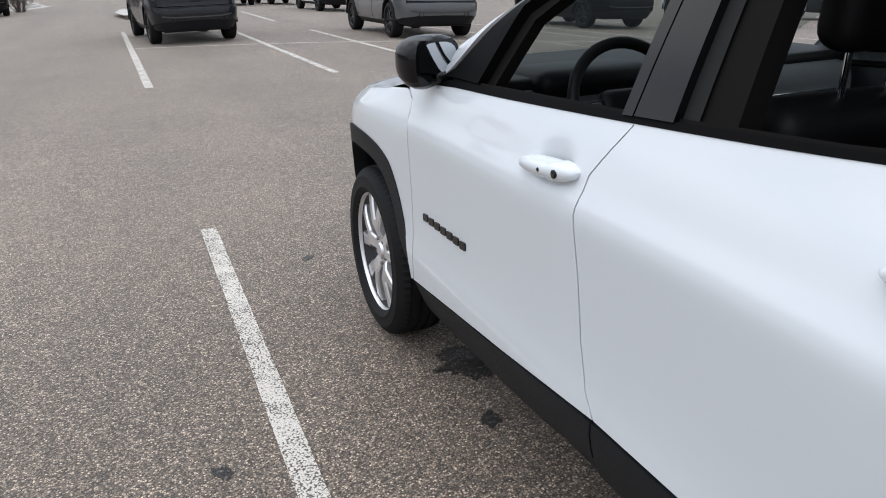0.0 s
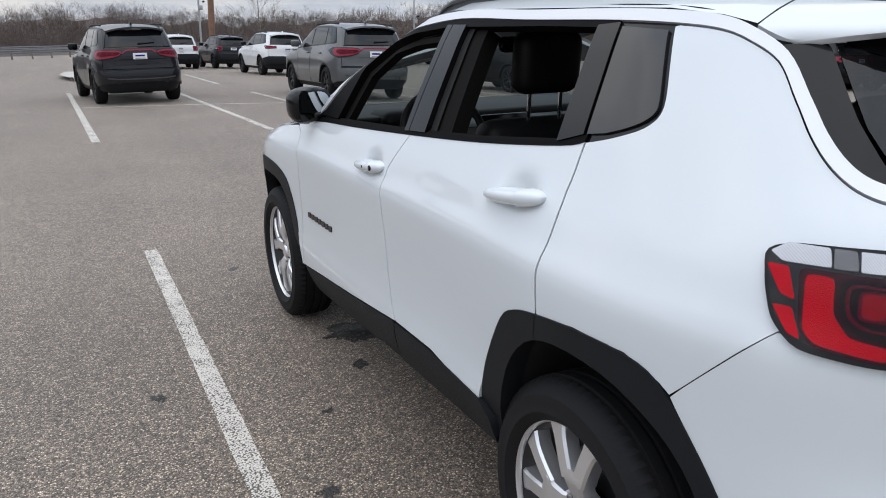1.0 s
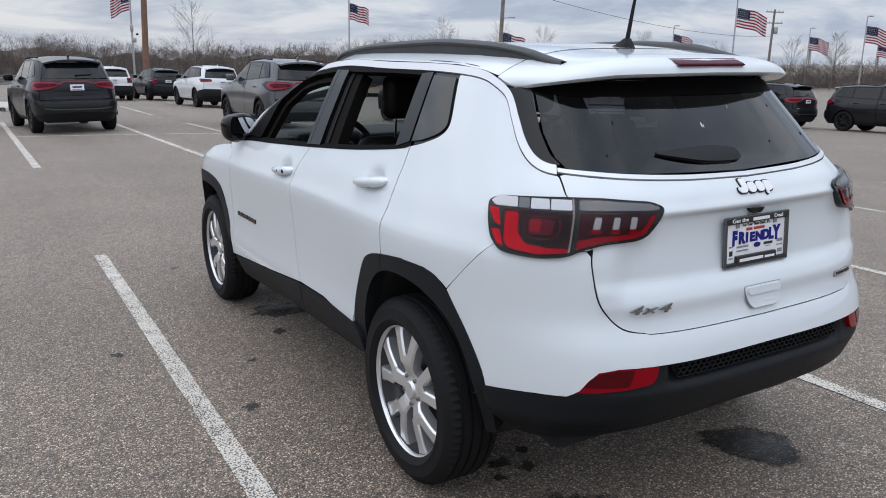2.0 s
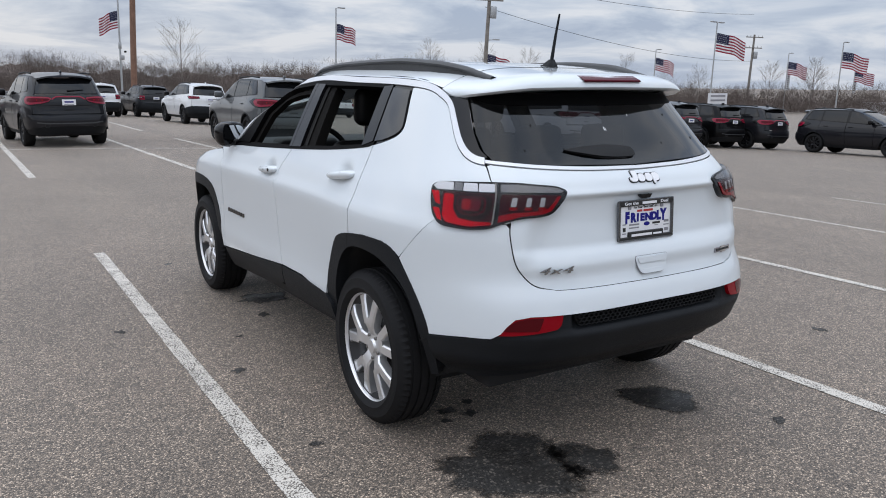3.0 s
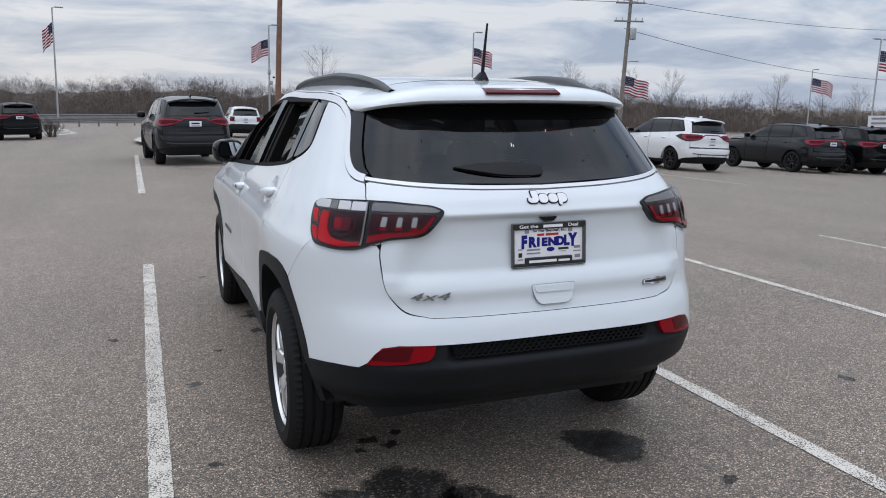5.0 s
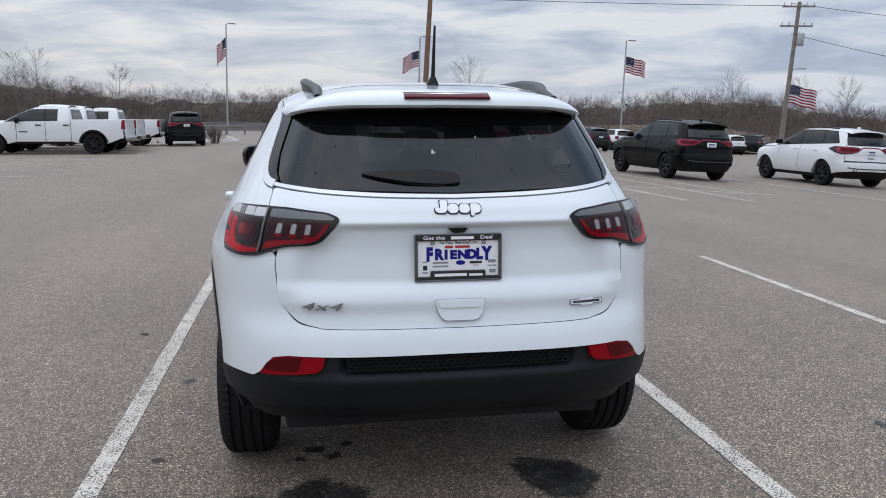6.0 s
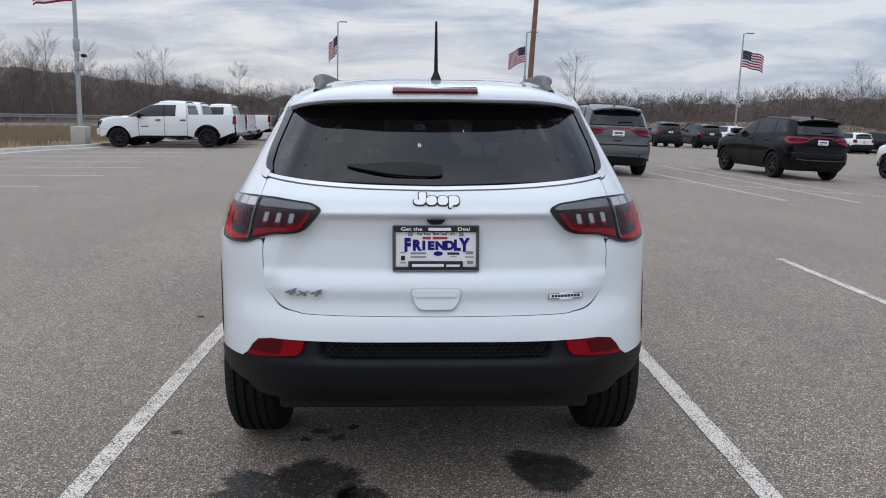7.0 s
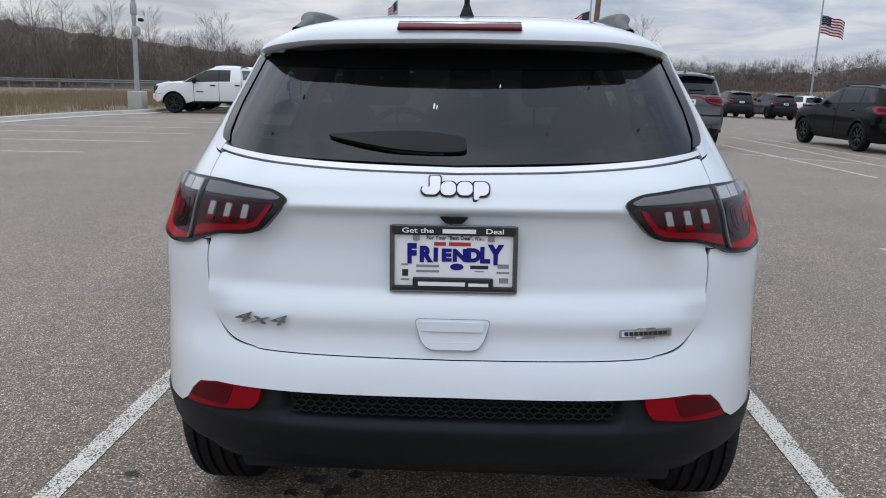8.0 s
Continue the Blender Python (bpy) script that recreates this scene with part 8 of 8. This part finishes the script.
# ---- light poles with flags ----
M_FLAGRED = grain(material("flag_red_cloth", (0.27, 0.008, 0.030), rough=0.8), scales=((3.0, 0.1), (60.0, 0.06)))
M_FLAGWHITE = grain(material("flag_white_cloth", (0.72, 0.72, 0.74), rough=0.8), scales=((3.0, 0.06), (60.0, 0.05)))
M_FLAGBLUE = grain(material("flag_blue_cloth", (0.010, 0.013, 0.050), rough=0.8), scales=((3.0, 0.1), (60.0, 0.06)))


def build_flag(parent, z, length, height, turn, droop, seed):
    """Striped cloth in thirteen bands with a blue corner, blown and sagging."""
    nx = 26
    length, height = length * 0.92, height * 0.92

    def place(u, v):
        x = u * length
        w = 0.14 * height * math.sin(u * 8 + seed) * u + 0.05 * height * math.sin(u * 17 + v * 3 + seed * 2) * u
        sag = droop * height * u ** 1.5 + 0.05 * height * math.sin(u * 9 + seed) * u
        c, s = math.cos(turn), math.sin(turn)
        return (0.08 * c + x * c - w * s, 0.08 * s + x * s + w * c, z + v * height - sag)
    flag = new("flag", None)
    flag.parent = parent
    tagged(flag, label="red and white striped flag with blue corner")
    for b in range(13):
        v0, v1 = b / 13, (b + 1) / 13
        u0 = 0.42 if b > 5 else 0.0
        rws = [[place(u0 + (1 - u0) * i / nx, v0 + (v1 - v0) * k / 2) for k in range(3)] for i in range(nx + 1)]
        part("stripe", loft(rws), M_FLAGRED if b % 2 == 0 else M_FLAGWHITE, flag)
    rws = [[place(0.42 * i / 12, 6 / 13 + (7 / 13) * k / 8) for k in range(9)] for i in range(13)]
    canton = part("canton", loft(rws), M_FLAGBLUE, flag)
    sb = bmesh.new()
    for r in range(5):
        for c in range(6):
            u, v = 0.42 * (c + 0.6 + (0.0 if r % 2 else 0.3)) / 7, 6 / 13 + (7 / 13) * (r + 0.5) / 5
            for off in (-0.012, 0.012):
                p = Vector(place(u, v))
                q = [p + Vector((-math.sin(turn) * off, math.cos(turn) * off, 0)) + Vector((math.cos(turn) * dx, math.sin(turn) * dx, dz)) * length * 0.011 for dx, dz in ((-1, -0.4), (0, -0.9), (1, -0.4), (0.6, 0.9), (-0.6, 0.9))]
                sb.faces.new([sb.verts.new(k) for k in q])
    tagged(part("stars", sb, M_FLAGWHITE, flag, smooth=False), kind="stuff")
    return flag


def light_pole(x, y, top, label, arms=1, flag_z=None, flag=(2.4, 1.5), turn=0.0, droop=0.5, lean=(1.5, 0.0), banner=False, box_z=None, foot=False, r=0.085, seed=1.0):
    z0 = ground_z(x, y)
    h = top - z0
    thing = new("light_pole", None)
    thing.location = (x, y, z0)
    thing.rotation_euler = (radians(lean[1]), radians(lean[0]), 0)
    tagged(thing, label, "light pole", group="light poles")
    base = 0.85 if foot else 0.15
    part("shaft", tube([(0, 0, base - 0.05), (0, 0, h)], [r, r * 0.7], 12), M_GALV, thing)
    if foot:
        part("footing", box(0, 0, base / 2 - 0.05, 0.62, 0.62, base + 0.1, bevel=0.03), M_CONCRETE, thing, "square concrete footing")
    else:
        part("footing", box(0, 0, 0.06, 0.45, 0.45, 0.14, bevel=0.02), M_CONCRETE, thing)
    for k in range(arms):
        e = 1 if k == 0 else -1
        hd = part("lamp_head", box(e * 0.55, 0, h + 0.06, 0.7, 0.34, 0.10, bevel=0.03), M_GALV, thing)
        part("arm", tube([(0, 0, h), (e * 0.3, 0, h + 0.05)], 0.03, 6), M_GALV, thing)
    if flag_z is not None:
        build_flag(thing, h - flag_z, flag[0], flag[1], turn, droop, seed)
    if banner:
        bz = h * 0.55
        bb = part("banner", box(0.42, 0, bz, 0.62, 0.02, 2.6), M_FLAGWHITE, thing, "narrow white banner with dark bars", smooth=False)
        for k in range(9):
            part("banner_bar", box(0.42, -0.013, bz - 1.1 + 0.27 * k, 0.36, 0.006, 0.16), M_PRINTBLACK, bb, smooth=False)
        part("banner_edge", box(0.76, 0, bz, 0.07, 0.03, 2.7), M_PRINTBLACK, bb, smooth=False)
    if box_z is not None:
        part("camera_box", box(0.12, -0.1, box_z, 0.3, 0.25, 0.35, bevel=0.03), M_GALV, thing)
        part("camera", box(0.35, -0.12, box_z + 0.45, 0.16, 0.3, 0.14, bevel=0.04), M_GLOSSBLACK, thing)
        part("clamp", box(0, 0, box_z + 0.9, 0.22, 0.22, 0.5, bevel=0.03), M_GALV, thing)
    return thing


FL = "grey steel light pole flying a striped flag"
light_pole(8.55, 63.1, 7.87, FL, flag_z=2.4, flag=(1.45, 1.4), turn=radians(168), droop=0.55, box_z=3.9, seed=1.0)
light_pole(-8.45, 75.5, 9.9, FL, flag_z=3.0, flag=(1.3, 1.9), turn=radians(140), droop=0.6, box_z=None, seed=2.0)
light_pole(-14.7, 30.7, 7.6, "grey steel light pole on a concrete block, flag above", flag_z=1.75, flag=(2.0, 1.3), turn=radians(175), droop=0.2, box_z=3.35, foot=True, r=0.105, seed=3.0)
light_pole(28.7, 67.75, 8.35, FL, flag_z=2.9, flag=(2.0, 1.6), turn=radians(-8), droop=0.35, box_z=3.6, seed=4.0)
light_pole(78.4, 74.3, 6.0, FL, flag_z=2.7, flag=(2.7, 1.8), turn=radians(-35), droop=0.45, seed=5.0)
light_pole(60.6, 49.7, 7.3, "grey steel light pole with two lamp heads and a flag", arms=2, flag_z=2.7, flag=(3.0, 1.9), turn=radians(-42), droop=0.45, lean=(2.0, 0), seed=6.0)
light_pole(98.3, 68.1, 5.8, "grey light pole with flag and narrow banner", flag_z=2.9, flag=(2.8, 1.9), turn=radians(-45), droop=0.45, banner=True, seed=7.0)
light_pole(85.6, 52.2, 6.3, FL, flag_z=2.9, flag=(3.0, 2.0), turn=radians(-48), droop=0.45, lean=(2.0, 0), seed=8.0)
light_pole(127.9, 76.0, 4.6, "grey light pole with flag and narrow banner", flag_z=2.6, flag=(3.2, 2.2), turn=radians(-48), droop=0.45, banner=True, seed=9.0)

# utility poles and wires
wood_pole = new("utility_pole", None)
wood_pole.location = (7.25, 51.0, ground_z(7.25, 51.0))
wood_pole.rotation_euler = (0, radians(3.0), 0)
tagged(wood_pole, "tall brown wooden utility pole", "utility pole", group="utility poles")
part("shaft", tube([(0, 0, -0.2), (0, 0, 6), (0.05, 0, 13)], [0.20, 0.18, 0.14], 14), M_WOOD, wood_pole)
part("foot_guard", box(0, -0.25, 0.35, 0.34, 0.10, 0.75, bevel=0.03), M_GALV, wood_pole)


def cross_pole(x, y, top, z0, lean, label, lamp=False):
    thing = new("utility_pole", None)
    thing.location = (x, y, z0)
    thing.rotation_euler = (0, radians(lean), radians(-35))
    tagged(thing, label, "utility pole", group="utility poles")
    h = top - z0
    part("shaft", tube([(0, 0, -0.2), (0, 0, h)], [0.22, 0.15], 12), M_GREYWOOD, thing)
    for zz in (h - 0.4, h - 2.0):
        part("cross_arm", box(0, -0.15, zz, 2.6, 0.12, 0.14), M_GREYWOOD, thing, smooth=False)
        for e in (-1.15, -0.6, 0.6, 1.15):
            part("insulator", tube([(e, -0.15, zz + 0.05), (e, -0.15, zz + 0.32)], [0.05, 0.035], 8), M_GALV, thing)
    bm = bmesh.new()
    add_lathe(bm, [(0.0005, 0), (0.28, 0), (0.30, 0.05), (0.30, 0.95), (0.26, 1.05), (0.0005, 1.05)], (0.45, -0.1, h - 3.6), 16, axis="z")
    bmesh.ops.recalc_face_normals(bm, faces=bm.faces)
    part("transformer", bm, M_GALV, thing)
    if lamp:
        part("lamp_arm", tube([(0, 0, h - 5.6), (0.7, -0.2, h - 5.5)], 0.04, 6), M_GALV, thing)
        part("lamp_head", box(0.9, -0.25, h - 5.5, 0.6, 0.3, 0.12, bevel=0.03), M_GALV, thing)
        build_flag(thing, h - 8.4, 2.6, 1.7, radians(25), 0.35, 3.3)
    return thing


cross_pole(40.0, 59.2, 11.0, ground_z(40, 59.2), 3.0, "grey wooden utility pole with transformer, lamp arm and flag", lamp=True)
cross_pole(103, 78, 9.0, -2.6, 2.0, "grey wooden utility pole with two cross arms")


def wire(a, b, sag, label):
    a, b = Vector(a), Vector(b)
    pts = []
    for i in range(25):
        t = i / 24
        p = a.lerp(b, t)
        p.z -= sag * 4 * t * (1 - t)
        pts.append(p)
    ob = part("overhead_wire", tube(pts, 0.022, 5), M_SEAM, None)
    return tagged(ob, label, "wire", group="overhead wires")


wire((40.2, 59.2, 8.4), (103, 78, 5.0), 1.2, "dark overhead wire slung between utility poles")
wire((40.0, 59.2, 10.9), (103, 78, 12.0), 0.8, "dark overhead wire slung high between poles")
wire((40.0, 59.2, 10.7), (-60, 62.0, 13.2), 1.0, "thin overhead wire crossing above the lot")
wire((38, 30, 13.5), (110, 40, 12.5), 0.8, "thin overhead wire crossing above the lot")

# low white building and sign board at the far east side
shed = new("low_white_building", None)
shed.location = (112, 60, -3.2)
shed.rotation_euler = (0, 0, radians(-30))
tagged(shed, "low white building far off behind parked vehicles", "building")
part("wall", box(4, 0, 1.0, 14, 6, 2.0), M_FLAGWHITE, shed, smooth=False)
part("roof", box(4, 0, 2.1, 14.6, 6.6, 0.25), M_FLAGWHITE, shed, smooth=False)
for k in range(4):
    part("window", box(-1 + 3.2 * k, -3.02, 1.4, 1.6, 0.06, 0.6), M_BGGLASS, shed, smooth=False)
board = new("sign_board", None)
board.location = (58.5, 47.0, ground_z(58.5, 47))
tagged(board, "weathered white sign board on posts", "sign")
part("panel", box(0, 0, 2.0, 2.6, 0.1, 1.3), M_FLAGWHITE, board, smooth=False)
for e in (-1, 1):
    part("post", box(e * 1.0, 0.1, 0.9, 0.12, 0.12, 2.2), M_GREYWOOD, board, smooth=False)
for k in range(3):
    part("text_bar", box(0, -0.06, 2.4 - 0.4 * k, 2.0, 0.02, 0.16), M_PRINTGREY, board, smooth=False)
